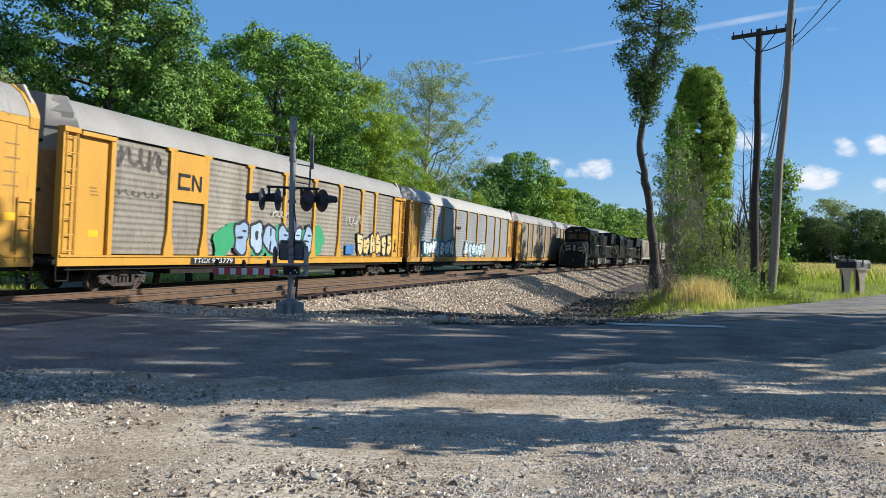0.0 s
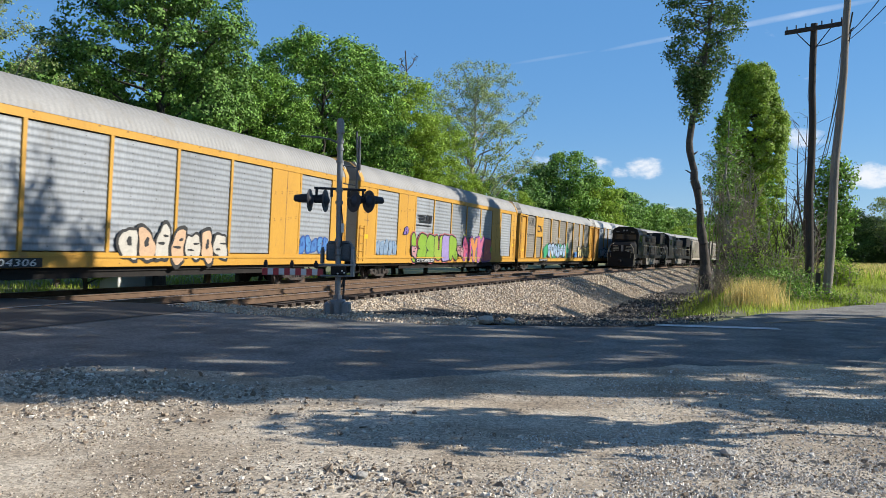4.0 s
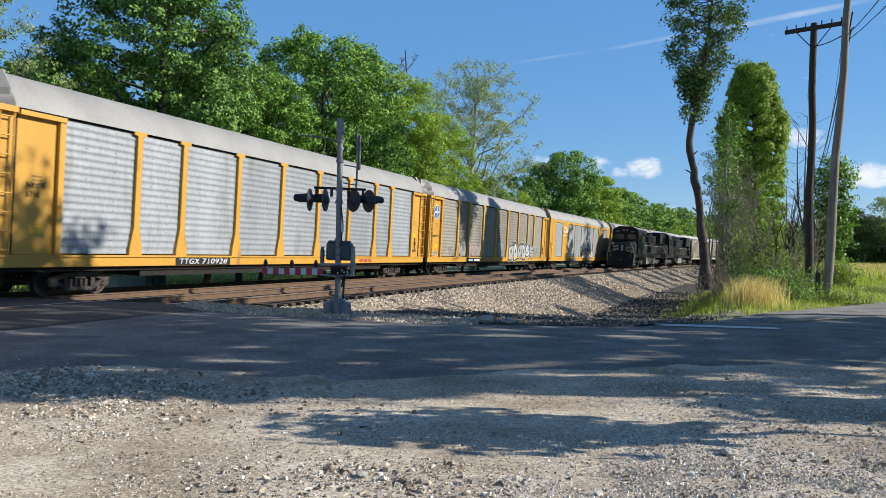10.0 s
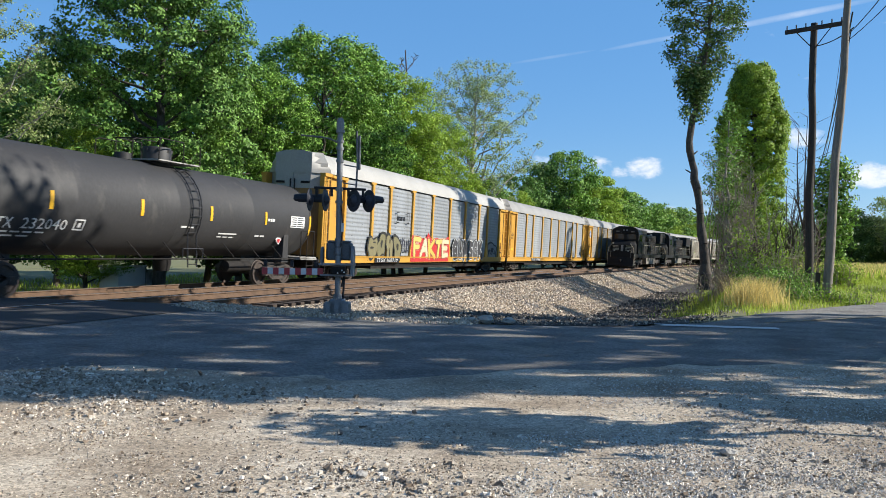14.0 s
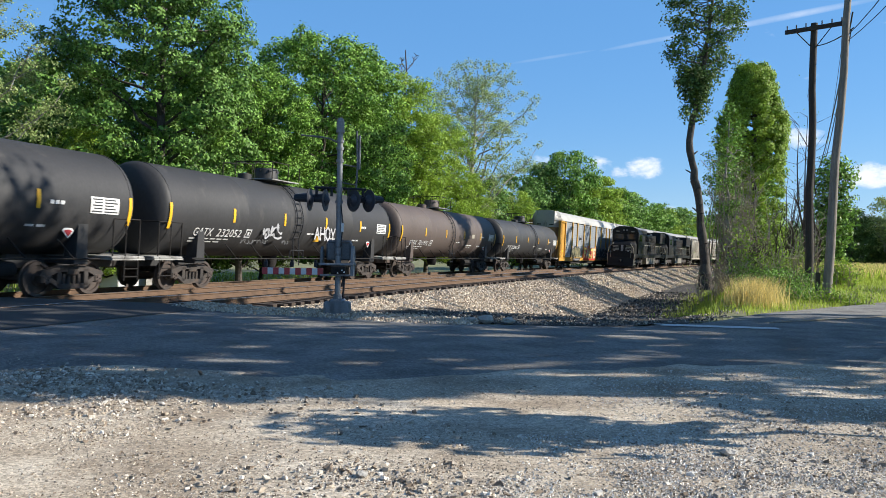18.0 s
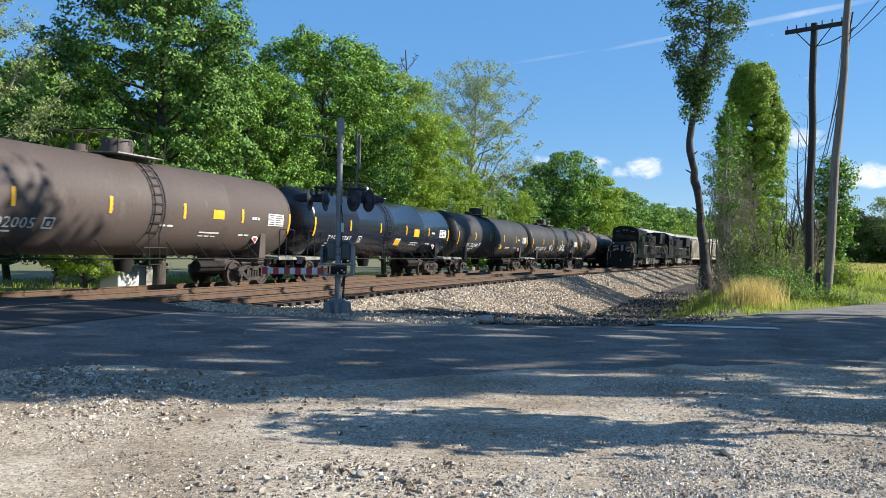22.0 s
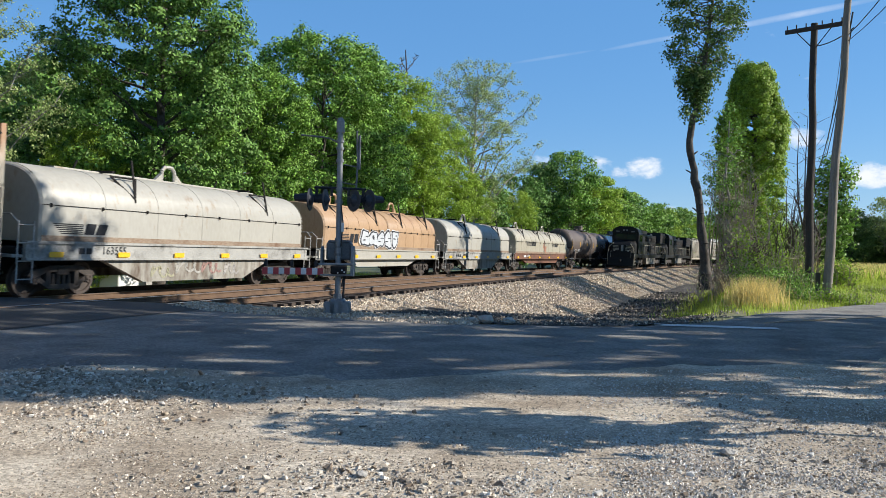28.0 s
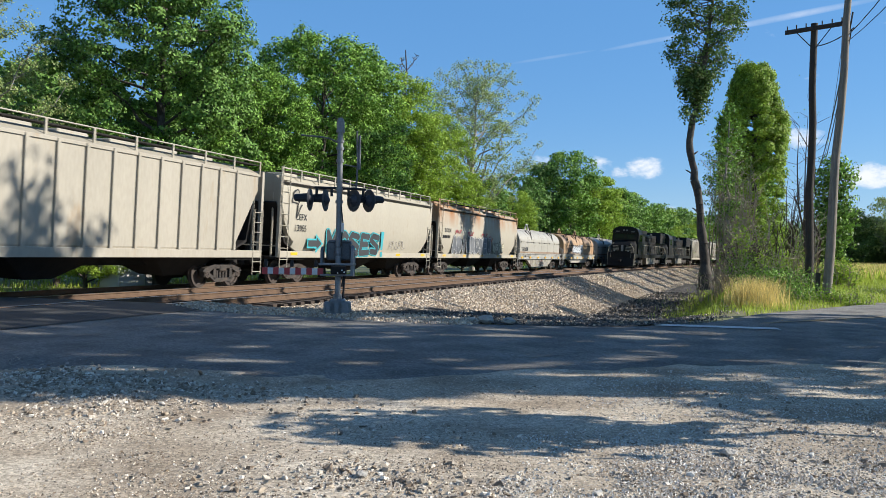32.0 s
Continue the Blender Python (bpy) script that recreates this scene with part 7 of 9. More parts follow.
M["glass"] = glass_material()
locomotive(89.0, "black locomotive with pale nose stripes standing on the near track")
locomotive(112.0, "black locomotive coupled behind another on the near track")
for k in range(3):
    car, h = hopper_car(0, 17.5, M["hopper_grey"], "pale grey covered hopper car standing behind locomotives", True)
    MOVERS.pop()
    car["group"] = "standing cars"
    car.matrix_world = on_track(135.4 + 9 + k * 19.2, NEAR_X)


# ---- crossing signal ----
def crossing_signal():
    base = tagged(new("crossing_signal"), "grey steel crossing signal mast with black flashing lamps and gate arm", "crossing signal")
    base.location = (-7.56, 15.41, -0.09)
    base.rotation_euler = (0, 0, radians(18.46))
    # local x: along the road towards the right of the picture; local y: away
    S = M["steel"]
    g = Geo()
    g.rod((0, 0, 0.25), (0, 0, 4.02), 0.064, 0.062, n=16)
    for z in (0.95, 1.62, 2.45, 2.72, 3.35, 3.62, 3.78):
        g.rod((0, 0, z), (0, 0, z + 0.06), 0.085, n=16)
    mast = part("mast", g, S, base, smooth_angle=40)
    g = Geo()
    g.rod((0, 0, 4.0), (0, 0, 4.05), 0.095, 0.095, n=16)
    g.rod((0, 0, 4.05), (0, 0, 4.24), 0.085, 0.085, n=16)
    g.rod((0, 0, 4.24), (0, 0, 4.32), 0.085, 0.05, n=16)
    part("bell", g, S, base, smooth_angle=40)
    # concrete-like steel foundation: a flared junction base with three boxes
    g = Geo()
    for x, w, z in ((-0.15, 0.13, 0.30), (0.15, 0.13, 0.30), (0.0, 0.16, 0.36)):
        g.box(x - w, x + w, -0.2, 0.2, -0.12, z, 0.03)
    g.rod((0, 0, 0.25), (0, 0, 0.46), 0.10, n=12)
    part("base_casting", g, S, base)
    # lamp crossarm
    g = Geo()
    g.rod((-0.55, 0, 2.79), (0.58, 0.0, 2.76), 0.028, n=8)
    for x in (-0.50, -0.17, 0.20, 0.52):
        g.rod((x, 0, 2.60), (x, 0, 2.77), 0.03, n=8)
    part("lamp_arm", g, M["black"], base)
    for x, y, ang, side in ((-0.50, 0.0, 175, 1), (-0.17, 0.06, 172, 1), (0.20, -0.04, 42, 1), (0.52, 0.04, 39, 1)):
        lamp = part("lamp", Geo().lathe([(0.06, 0.02), (0.06, 0.05), (0.10, 0.10), (0.14, 0.15), (0.15, 0.02)], 16, "x"), M["lamp_black"], base, at=pose(x, y, 2.52, 0, 0, ang))
        g = Geo().lathe([(0.132, 0.05), (0.138, 0.245), (0.146, 0.25), (0.156, 0.245), (0.152, 0.05)], 24, "x")
        part("backboard", g, M["lamp_black"], lamp, "round black backboard")
        g = Geo()
        n = 10
        for k in range(n + 1):
            t = lerp(-0.35, math.pi + 0.35, k / n)
            for d, r in ((0.15, 0.15), (0.48, 0.12)):
                drop = 0.30 * 0.4 * max(0, -math.sin(t))
                g.v.append((d - drop, r * math.cos(t), r * math.sin(t)))
        for k in range(n):
            g.f.append((2 * k, 2 * k + 1, 2 * k + 3, 2 * k + 2))
            g.m.append(0)
        part("hood", g, M["black"], lamp)
        g = Geo().lathe([(0.165, 0.01), (0.185, 0.08), (0.165, 0.15)], 16, "x")
        part("lens", g, M["red_lens"], lamp, smooth_angle=60)
    # gate mechanism box behind the mast, its shelf, side plates and lower casing
    g = Geo()
    g.box(-0.28, 0.27, 0.07, 0.46, 1.20, 1.60, 0.035)
    g.box(-0.24, 0.23, 0.06, 0.47, 1.58, 1.64, 0.02)
    part("gate_mechanism", g, M["steel_dark"], base)
    part("shelf", Geo().box(-0.40, 0.36, -0.22, 0.30, 1.09, 1.135, 0.01), S, base)
    part("side_plate", Geo().slab([(-0.16, 0.86), (0.20, 0.86), (0.24, 1.30), (0.16, 1.48), (0.0, 1.52), (-0.12, 1.44), (-0.18, 1.2)], 0.29, 0.35), S, base)
    part("side_plate", Geo().slab([(-0.10, 1.14), (0.20, 1.14), (0.20, 1.40), (0.06, 1.50), (-0.08, 1.42)], -0.38, -0.33), M["steel_dark"], base)
    part("lower_plate", Geo().box(-0.36, 0.32, -0.20, -0.17, 0.86, 0.90, 0.005), S, base)
    part("counterweight", Geo().box(-0.13, 0.20, -0.26, -0.05, 0.90, 1.085, 0.02), M["under"], base)
    for x, z in ((0.12, 0.99), (0.17, 0.95), (0.03, 0.93)):
        part("bolt", Geo().rod((x, -0.285, z), (x, -0.255, z), 0.018, n=8), M["white"], base)
    for k in range(2):
        part("band", Geo().rod((0, 0, 1.30 + 0.17 * k), (0, 0, 1.35 + 0.17 * k), 0.082, n=16), M["steel_dark"], base)
    # gate arm, level, pointing to the crossing
    arm = part("gate_arm", Geo().box(-1.62, -0.32, -0.19, -0.14, 0.88, 1.02, 0.01), M["white"], base, "level gate arm striped red and white")
    for k in range(6):
        g = Geo().box(-1.62 + 0.24 * k, -1.50 + 0.24 * k, -0.196, -0.134, 0.875, 1.025)
        part("red_stripe", g, M["red"], arm)
    for x in (-1.55, -0.98, -0.46):
        g = Geo()
        g.box(x - 0.04, x + 0.04, -0.2, -0.12, 1.045, 1.16, 0.015)
        g.rod((x, -0.16, 1.04), (x, -0.16, 1.2), 0.03, n=8)
        part("gate_lamp", g, M["black"], arm)
    # cables, little sign, whip arms and the lamp-cable mast
    g = Geo()
    g.pipe([(-0.05, -0.03, 3.78), (-0.22, -0.02, 3.86), (-0.45, 0.0, 3.90), (-0.86, 0.0, 3.93)], 0.02)
    g.pipe([(0.36, 0.05, 2.8), (0.38, 0.05, 3.3), (0.36, 0.05, 4.05)], 0.022)
    g.pipe([(0.42, 0.06, 3.2), (0.42, 0.06, 3.95)], 0.03)
    g.pipe([(0.08, 0, 3.3), (0.40, 0.05, 3.25)], 0.014)
    g.pipe([(0.08, 0, 2.9), (0.36, 0.05, 2.86)], 0.012)
    part("whip_arm", g, M["steel_dark"], base)
    g = Geo()
    g.pipe([(0.08, 0.03, 0.62), (0.14, 0.06, 0.9), (0.11, 0.06, 0.35)], 0.025)
    g.pipe([(0.05, -0.05, 2.4), (0.1, -0.07, 2.0), (0.06, -0.07, 1.5)], 0.015)
    part("cable", g, M["black"], base)
    g = Geo().box(0.065, 0.12, -0.09, -0.07, 1.82, 2.02)
    part("notice", g, M["white"], base, "small white notice plate")
    return base


M["steel_dark"] = surf("painted_steel_dark", (0.17, 0.18, 0.19), (0.10, 0.105, 0.11), 0.6, 0.3, 3, 30, 0.1)
M["lamp_black"] = surf("faded_black_paint", (0.045, 0.048, 0.060), (0.030, 0.032, 0.042), 0.6, 0, 3, 30, 0.05)
M["red_lens"] = surf("red_lens", (0.12, 0.008, 0.01), (0.08, 0.006, 0.008), 0.15, 0, 3, 20, 0)
signal = crossing_signal()


# ---- utility poles and wires ----
def utility_pole(foot, top, r0, r1, mt, label):
    ob = tagged(new("utility_pole"), label, "utility pole", "utility poles")
    ob.location = foot
    d = Vector(top) - Vector(foot)
    g = Geo()
    pts = [d * (k / 8) + Vector((0.03 * math.sin(k * 1.7), 0.03 * math.cos(k * 2.1), 0)) * (0 < k < 8) for k in range(9)]
    pts[0] = Vector((0, 0, -0.4))
    g.tube(pts, [lerp(r0, r1, k / 8) for k in range(9)], 14)
    part("pole", g, mt, ob, smooth_angle=50)
    return ob, d


P1, P2 = (3.76, 31.84, 0.20), (3.95, 28.74, 0.22)
pole_a, d1 = utility_pole(P1, (3.86, 31.9, 10.15), 0.15, 0.12, M["wood_pole_dark"], "dark old wooden utility pole with a crossarm")
g = Geo().turned_box((0.10, 2.04, 0.15), (0.06, -0.15, 9.72), (0, 0, -112))
arm = part("crossarm", g, M["wood_pole_dark"], pole_a)
for q in (-0.95, -0.62, -0.28, 0.28, 0.62, 0.95):
    c, s = math.cos(radians(-112)), math.sin(radians(-112))
    part("insulator_pin", Geo().rod((0.06 - s * q, -0.15 + c * q, 9.78), (0.06 - s * q, -0.15 + c * q, 9.95), 0.022, n=6), M["under"], arm)
g = Geo()
for q in (-0.6, 0.6):
    c, s = math.cos(radians(-112)), math.sin(radians(-112))
    g.rod((0.06 - s * q, -0.10 + c * q, 9.66), (0.08, -0.05, 8.95), 0.018, n=6)
part("crossarm_brace", g, M["under"], pole_a)
pole_b, d2 = utility_pole(P2, (4.66, 28.95, 12.2), 0.155, 0.10, M["wood_pole"], "tall weathered grey wooden utility pole leaning slightly")
g = Geo().box(-0.34, -0.20, -0.2, -0.04, -0.1, 0.66, 0.02)
part("ground_box", g, M["wood_pole_dark"], pole_b, "low wooden stub at the foot")


def cable(name, a, b, sag, r, label):
    g = Geo()
    a, b = Vector(a), Vector(b)
    pts = [a.lerp(b, k / 16) - Vector((0, 0, sag * 4 * (k / 16) * (1 - k / 16))) for k in range(17)]
    g.tube(pts, [r] * 17, 5)
    return tagged(new(name, g.mesh(name, M["wire"])), label, "cable", "overhead cables")


cable("overhead_cable", (4.52, 28.9, 8.85), (2.75, -14.0, 8.8), 1.55, 0.014, "thin black overhead cable crossing the road from the pole")
cable("overhead_cable", (4.52, 28.9, 8.65), (3.84, -14.0, 8.6), 1.5, 0.012, "thin black overhead cable crossing the road from the pole")
cable("overhead_cable", (4.66, 28.9, 9.6), (9.5, 78, 9.0), 1.4, 0.028, "thick black cable running off along the road")
cable("overhead_cable", (4.62, 28.9, 9.0), (9.6, 78, 8.6), 1.6, 0.022, "black cable running off along the road")
cable("overhead_cable", (4.9, 32.2, 9.9), (10.2, 78, 10.0), 1.0, 0.010, "thin wire running off along the road")
cable("overhead_cable", (3.95, 31.9, 9.3), (4.7, 28.95, 9.1), 0.1, 0.02, "short black cable between two poles")


def mailbox(x, y, turn, metal, label):
    """A large arched box on a swept wooden bracket of two thick boards and a dark front post."""
    ob = tagged(new("mailbox"), label, "mailbox", "mailboxes by the road")
    for q, name in ((-0.15, "side_board"), (0.11, "side_board")):
        side = [(0.10 + (k / 7) ** 3 * 0.12, 0.17 * k - 0.12) for k in range(8)]
        g = Geo().slab(side + [(-a, b) for a, b in reversed(side)], q, q + 0.04)
        part(name, g, M["board_pale"], ob)
    part("post", Geo().box(-0.11, 0.11, -0.10, 0.08, -0.12, 1.07, 0.01), M["wood_pole_dark"], ob)
    part("shelf", Geo().box(-0.19, 0.19, -0.28, 0.28, 1.07, 1.11, 0.005), M["board_pale"], ob)
    g = Geo()
    prof = [(-0.17, 0), (0.17, 0), (0.17, 0.2)] + [(0.17 * math.cos(t * math.pi / 8), 0.2 + 0.16 * math.sin(t * math.pi / 8)) for t in range(1, 8)] + [(-0.17, 0.2)]
    g.prism([(px, pz + 1.11) for px, pz in prof], -0.33, 0.33)
    box = part("box", g, metal, ob)
    g = Geo()
    g.prism([(px * 1.06, pz * 1.03 + 1.105) for px, pz in prof], 0.31, 0.37)
    part("door", g, M["frame_grey"], box)
    part("flag", Geo().box(0.172, 0.185, -0.05, 0.02, 1.2, 1.5, 0.002), M["black"], box)
    ob.matrix_world = pose(x, y, ground_z(x, y), 0, 0, turn)
    return ob


M["board_pale"] = surf("pale_board", (0.72, 0.60, 0.46), (0.52, 0.42, 0.31), 0.85, 0, 3, 30, 0.2)
mailbox(7.62, 34.8, -78, M["black"], "large black mailbox on a swept pale wooden bracket")
mailbox(8.3, 35.5, -62, M["frame_grey"], "large grey mailbox on a swept pale wooden bracket")


def utility_box():
    ob = tagged(new("utility_box"), "white metal box standing on the grass beyond the tracks", "utility box")
    ob.location = (-26.2, 30.6, ground_z(-26.2, 30.6))
    ob.scale = (1.1, 1.1, 1.3)
    part("cabinet", Geo().box(-0.5, 0.5, -1.1, 0.6, -0.05, 0.95, 0.03), M["white"], ob)
    part("lid", Geo().box(-0.55, 0.55, -1.15, 0.65, 0.95, 1.02, 0.02), M["white"], ob)
    part("side_cabinet", Geo().box(-0.45, 0.45, 0.62, 1.2, -0.05, 0.85, 0.03), M["frame_grey"], ob)


utility_box()


# ---- leaves and trees ----
def leaf_mesh(name, centres, outward, sizes, material, seed, stretch=1.5):
    """One mesh of many small bent leaves."""
    rs = np.random.RandomState(seed)
    n = len(centres)
    nrm = outward + rs.normal(0, 0.5, (n, 3)) + np.array([0, 0, 0.3])
    nrm /= np.linalg.norm(nrm, axis=1)[:, None] + 1e-9
    t = np.cross(nrm, rs.normal(0, 1, (n, 3)))
    t /= np.linalg.norm(t, axis=1)[:, None] + 1e-9
    b = np.cross(nrm, t)
    s = sizes[:, None]
    v = np.empty((n, 4, 3))
    v[:, 0] = centres - t * s * stretch * 0.5
    v[:, 1] = centres + b * s * 0.5 + nrm * s * 0.12
    v[:, 2] = centres + t * s * stretch * 0.5
    v[:, 3] = centres - b * s * 0.5 + nrm * s * 0.12
    me = bpy.data.meshes.new(name)
    me.vertices.add(4 * n)
    me.vertices.foreach_set("co", v.reshape(-1))
    me.loops.add(4 * n)
    me.loops.foreach_set("vertex_index", np.arange(4 * n))
    me.polygons.add(n)
    me.polygons.foreach_set("loop_start", np.arange(0, 4 * n, 4))
    me.materials.append(material)
    me.update(calc_edges=True)
    return me


def limb(g, a, b, r0, r1, rnd, n=5, wob=0.08, sides=7):
    """A crooked tapering limb; gives back its points."""
    a, b = Vector(a), Vector(b)
    ln = (b - a).length
    pts = [a]
    for k in range(1, n):
        pts.append(a.lerp(b, k / n) + Vector((rnd.uniform(-1, 1), rnd.uniform(-1, 1), rnd.uniform(-0.5, 0.7))) * wob * ln)
    pts.append(b)
    for k in range(n):
        g.rod(pts[k], pts[k + 1], lerp(r0, r1, k / n), lerp(r0, r1, (k + 1) / n), n=sides, cap=False)
    return pts


def tree(name, seed, height, radius, base, leaves, size, leaf, bark, label, trunk_r=0.25, limbs=14, clump=1.3, shape=1.0, fill=0.55, category="tree", lean=(0, 0), rise=0.75):
    """Tapered trunk, limbs, and a crown of leaf clumps that leaves gaps. base: height where the crown begins."""
    rnd = random.Random(seed)
    rs = np.random.RandomState(seed)
    ob = tagged(new(name), label, category)
    g = Geo()
    top = Vector((lean[0], lean[1], height * 0.9))
    spine = limb(g, (0, 0, -0.3), top, trunk_r, trunk_r * 0.18, rnd, 9, 0.018, 10)
    at = lambda f: spine[min(8, int(f * 9))].lerp(spine[min(9, int(f * 9) + 1)], f * 9 - int(f * 9)) if f < 1 else spine[-1]
    mid, hh = (base + height) / 2, (height - base) / 2
    centres, radii = [], []
    for k in range(limbs):
        f = lerp(base / height * 0.8, 0.93, (k + rnd.random() * 0.6) / limbs)
        a = at(f)
        ang = k * 2.4 + rnd.uniform(-0.5, 0.5)
        zt = min(height * 0.97, a.z + radius * rnd.uniform(0.2 * rise, rise))
        q = max(0.0, 1 - (abs(zt - mid) / hh) ** 2.2) ** 0.5
        rr = radius * (0.28 + 0.72 * q) * rnd.uniform(0.62, 1.0) * shape
        e = Vector((top.x * zt / height + math.cos(ang) * rr, top.y * zt / height + math.sin(ang) * rr, zt))
        pts = limb(g, a, e, trunk_r * lerp(0.42, 0.14, f), 0.02, rnd, 5, 0.07, 5)
        for j, p in enumerate(pts[2:]):
            centres.append(p)
            radii.append(clump * rnd.uniform(0.7, 1.2))
            for _ in range(2):
                d = Vector((rnd.uniform(-1, 1), rnd.uniform(-1, 1), rnd.uniform(-0.4, 0.8))) * clump * 1.2
                g.rod(p, p + d, 0.025, 0.008, n=4, cap=False)
                centres.append(p + d)
                radii.append(clump * rnd.uniform(0.5, 1.0))
    extra = int(len(centres) * fill)
    for _ in range(extra):
        t, z = rnd.uniform(0, 6.283), rnd.uniform(-0.95, 1.0)
        q = max(0.0, 1 - abs(z) ** 2.4) ** 0.5
        rr = radius * (0.2 + 0.8 * q) * rnd.uniform(0.75, 1.0) * shape
        zz = mid + z * hh
        centres.append(Vector((top.x * zz / height + math.cos(t) * rr, top.y * zz / height + math.sin(t) * rr, zz)))
        radii.append(clump * rnd.uniform(0.6, 1.15))
    c = np.array([tuple(q) for q in centres])
    r = np.array(radii)
    pick = rs.choice(len(c), leaves, p=r ** 2 / np.sum(r ** 2))
    d = rs.normal(0, 1, (leaves, 3))
    d /= np.linalg.norm(d, axis=1)[:, None]
    rad = r[pick] * (0.35 + 0.65 * rs.uniform(0, 1, leaves) ** 0.5)
    pos = c[pick] + d * rad[:, None] * np.array([1, 1, 0.62])
    pos[:, 2] = np.minimum(pos[:, 2], height + rs.uniform(-0.5, 0.3, leaves))
    axis = pos - np.array([top.x / 2, top.y / 2, mid])
    axis /= np.linalg.norm(axis, axis=1)[:, None] + 1e-9
    me = leaf_mesh("crown", pos, d * 0.9 + axis * 0.45, size * rs.uniform(0.6, 1.3, leaves), leaf, seed)
    part("trunk", g, bark, ob, smooth_angle=60)
    part("crown", me, None, ob)
    return ob


def stand(ob, x, y, turn=0, scale=1.0, z=None):
    ob.matrix_world = pose(x, y, ground_z(x, y) if z is None else z, 0, 0, turn) @ Matrix.Diagonal((scale, scale, scale, 1))
    return ob


def again(ob, x, y, turn, scale, label=None):
    c = copy_thing(ob, pose(x, y, ground_z(x, y), 0, 0, turn))
    c.scale = (scale, scale, scale)
    if label:
        c["label"] = label
    return c


BIG = tree("tree", 11, 18.5, 4.7, 2.5, 92000, 0.112, M["leaf_dark"], M["bark"], "tall broad-leaved tree with dense dark green crown", 0.32, 46, 0.66, fill=0.45)
stand(BIG, -24.9, 31.3)
MID = tree("tree", 12, 16.3, 6.0, 2.0, 88000, 0.122, M["leaf"], M["bark"], "full green broad-leaved tree beside the railway", 0.28, 50, 0.68, fill=0.7)
stand(MID, -24.3, 47.0)
LIGHT = tree("tree", 13, 17.2, 5.4, 1.5, 56000, 0.13, M["leaf_light"], M["bark"], "lighter green broad-leaved tree beside the railway", 0.25, 36, 0.74, fill=0.8)
stand(LIGHT, -25.6, 61)
DEAD = tree("tree", 55, 17.2, 1.3, 12.0, 60, 0.08, M["leaf_olive"], M["bark"], "dead bare tree top rising above the wood", 0.2, 12, 0.35, fill=0.0, rise=1.6)
stand(DEAD, -24.8, 63.0, 0, 1.28)
SPARSE = tree("tree", 14, 21.5, 7.0, 6.0, 26000, 0.115, M["leaf_olive"], M["bark_pale"], "thinly leaved tree with pale bare branches", 0.34, 44, 0.75, fill=0.12, rise=1.25)
stand(SPARSE, -22.6, 77.5)


def wood_tree(seed, height, radius, x, y, leaf, label):
    return stand(tree("tree", seed, height, radius, 1.2, 22000, 0.2, leaf, M["bark"], label, 0.25, 26, 0.9, fill=0.6), x, y)


wood_tree(31, 14.6, 3.2, -20.3, 104.0, M["leaf_dark"], "dark green tree with dense crown beside the line")
wood_tree(32, 16.4, 4.2, -17.2, 106.0, M["leaf"], "green tree with a thin twiggy top beside the line")
wood_tree(33, 13.6, 4.0, -14.8, 113.5, M["leaf_light"], "light green rounded tree beside the line")
wood_tree(34, 12.6, 4.2, -13.4, 123.0, M["leaf"], "green rounded tree in the row along the line")
FAR_MID = tree("tree", 22, 16.5, 5.6, 2.0, 8500, 0.31, M["leaf"], M["bark"], "green tree in the wood along the line", 0.28, 20, 1.0)
stand(FAR_MID, *bend(-27.0, 131), 0, 0.86)
FAR_LIGHT = tree("tree", 23, 15.5, 5.2, 1.5, 8500, 0.31, M["leaf_light"], M["bark"], "light green tree in the wood along the line", 0.25, 20, 0.95)
stand(FAR_LIGHT, *bend(-25.5, 138), 0, 0.86)
FAR_DARK = tree("tree", 24, 17.0, 5.4, 2.0, 8500, 0.31, M["leaf_dark"], M["bark"], "dark green tree in the wood along the line", 0.28, 20, 1.0)
stand(FAR_DARK, *bend(-26, 146), 0, 0.84)


BACK = tree("tree", 26, 16.5, 5.4, 2.0, 13000, 0.26, M["leaf_dark"], M["bark"], "green tree standing behind the first row of trees", 0.28, 20, 1.0, fill=0.4)
stand(BACK, -33, 20, 0, 0.95)


def far_side_trees():
    rnd = random.Random(77)
    # the wood along the far side of the line
    for s, x, proto, sc in ((10, -33, BACK, 1.0), (0, -31, BACK, 1.05), (36, -36.6, BACK, 0.78), (38, -42.5, BACK, 0.86), (33, -33.5, BACK, 0.55), (38, -31, BACK, 0.8), (24, -29.5, SPARSE, 0.62), (46, -29.5, LIGHT, 0.62), (41, -30, BACK, 0.80), (53, -27, MID, 0.80), (57, -31, BACK, 0.95), (66, -29, BACK, 0.8),
                            (29, -27.6, LIGHT, 0.44), (20.5, -26.5, LIGHT, 0.42), (39.5, -26.6, MID, 0.78), (66.5, -26.2, LIGHT, 0.86), (72, -24.8, LIGHT, 0.58), (80, -26, BACK, 0.62), (87, -24.6, LIGHT, 0.55), (94, -26, BACK, 0.72)):
        wx, wy = bend(x, s)
        again(proto, wx, wy, rnd.uniform(0, 360), sc)
    s = 153
    while s < 420:
        for lane in range(2 if s < 175 else 1):
            proto = rnd.choice((FAR_MID, FAR_LIGHT, FAR_LIGHT, FAR_DARK))
            sc = rnd.uniform(0.86, 1.0) * (0.92 if lane == 0 else 1.05)
            wx, wy = bend(-25.5 - lane * 6 + rnd.uniform(-1, 1), s + rnd.uniform(-2, 2))
            again(proto, wx, wy, rnd.uniform(0, 360), sc)
        s += 9 if s < 200 else 16


far_side_trees()


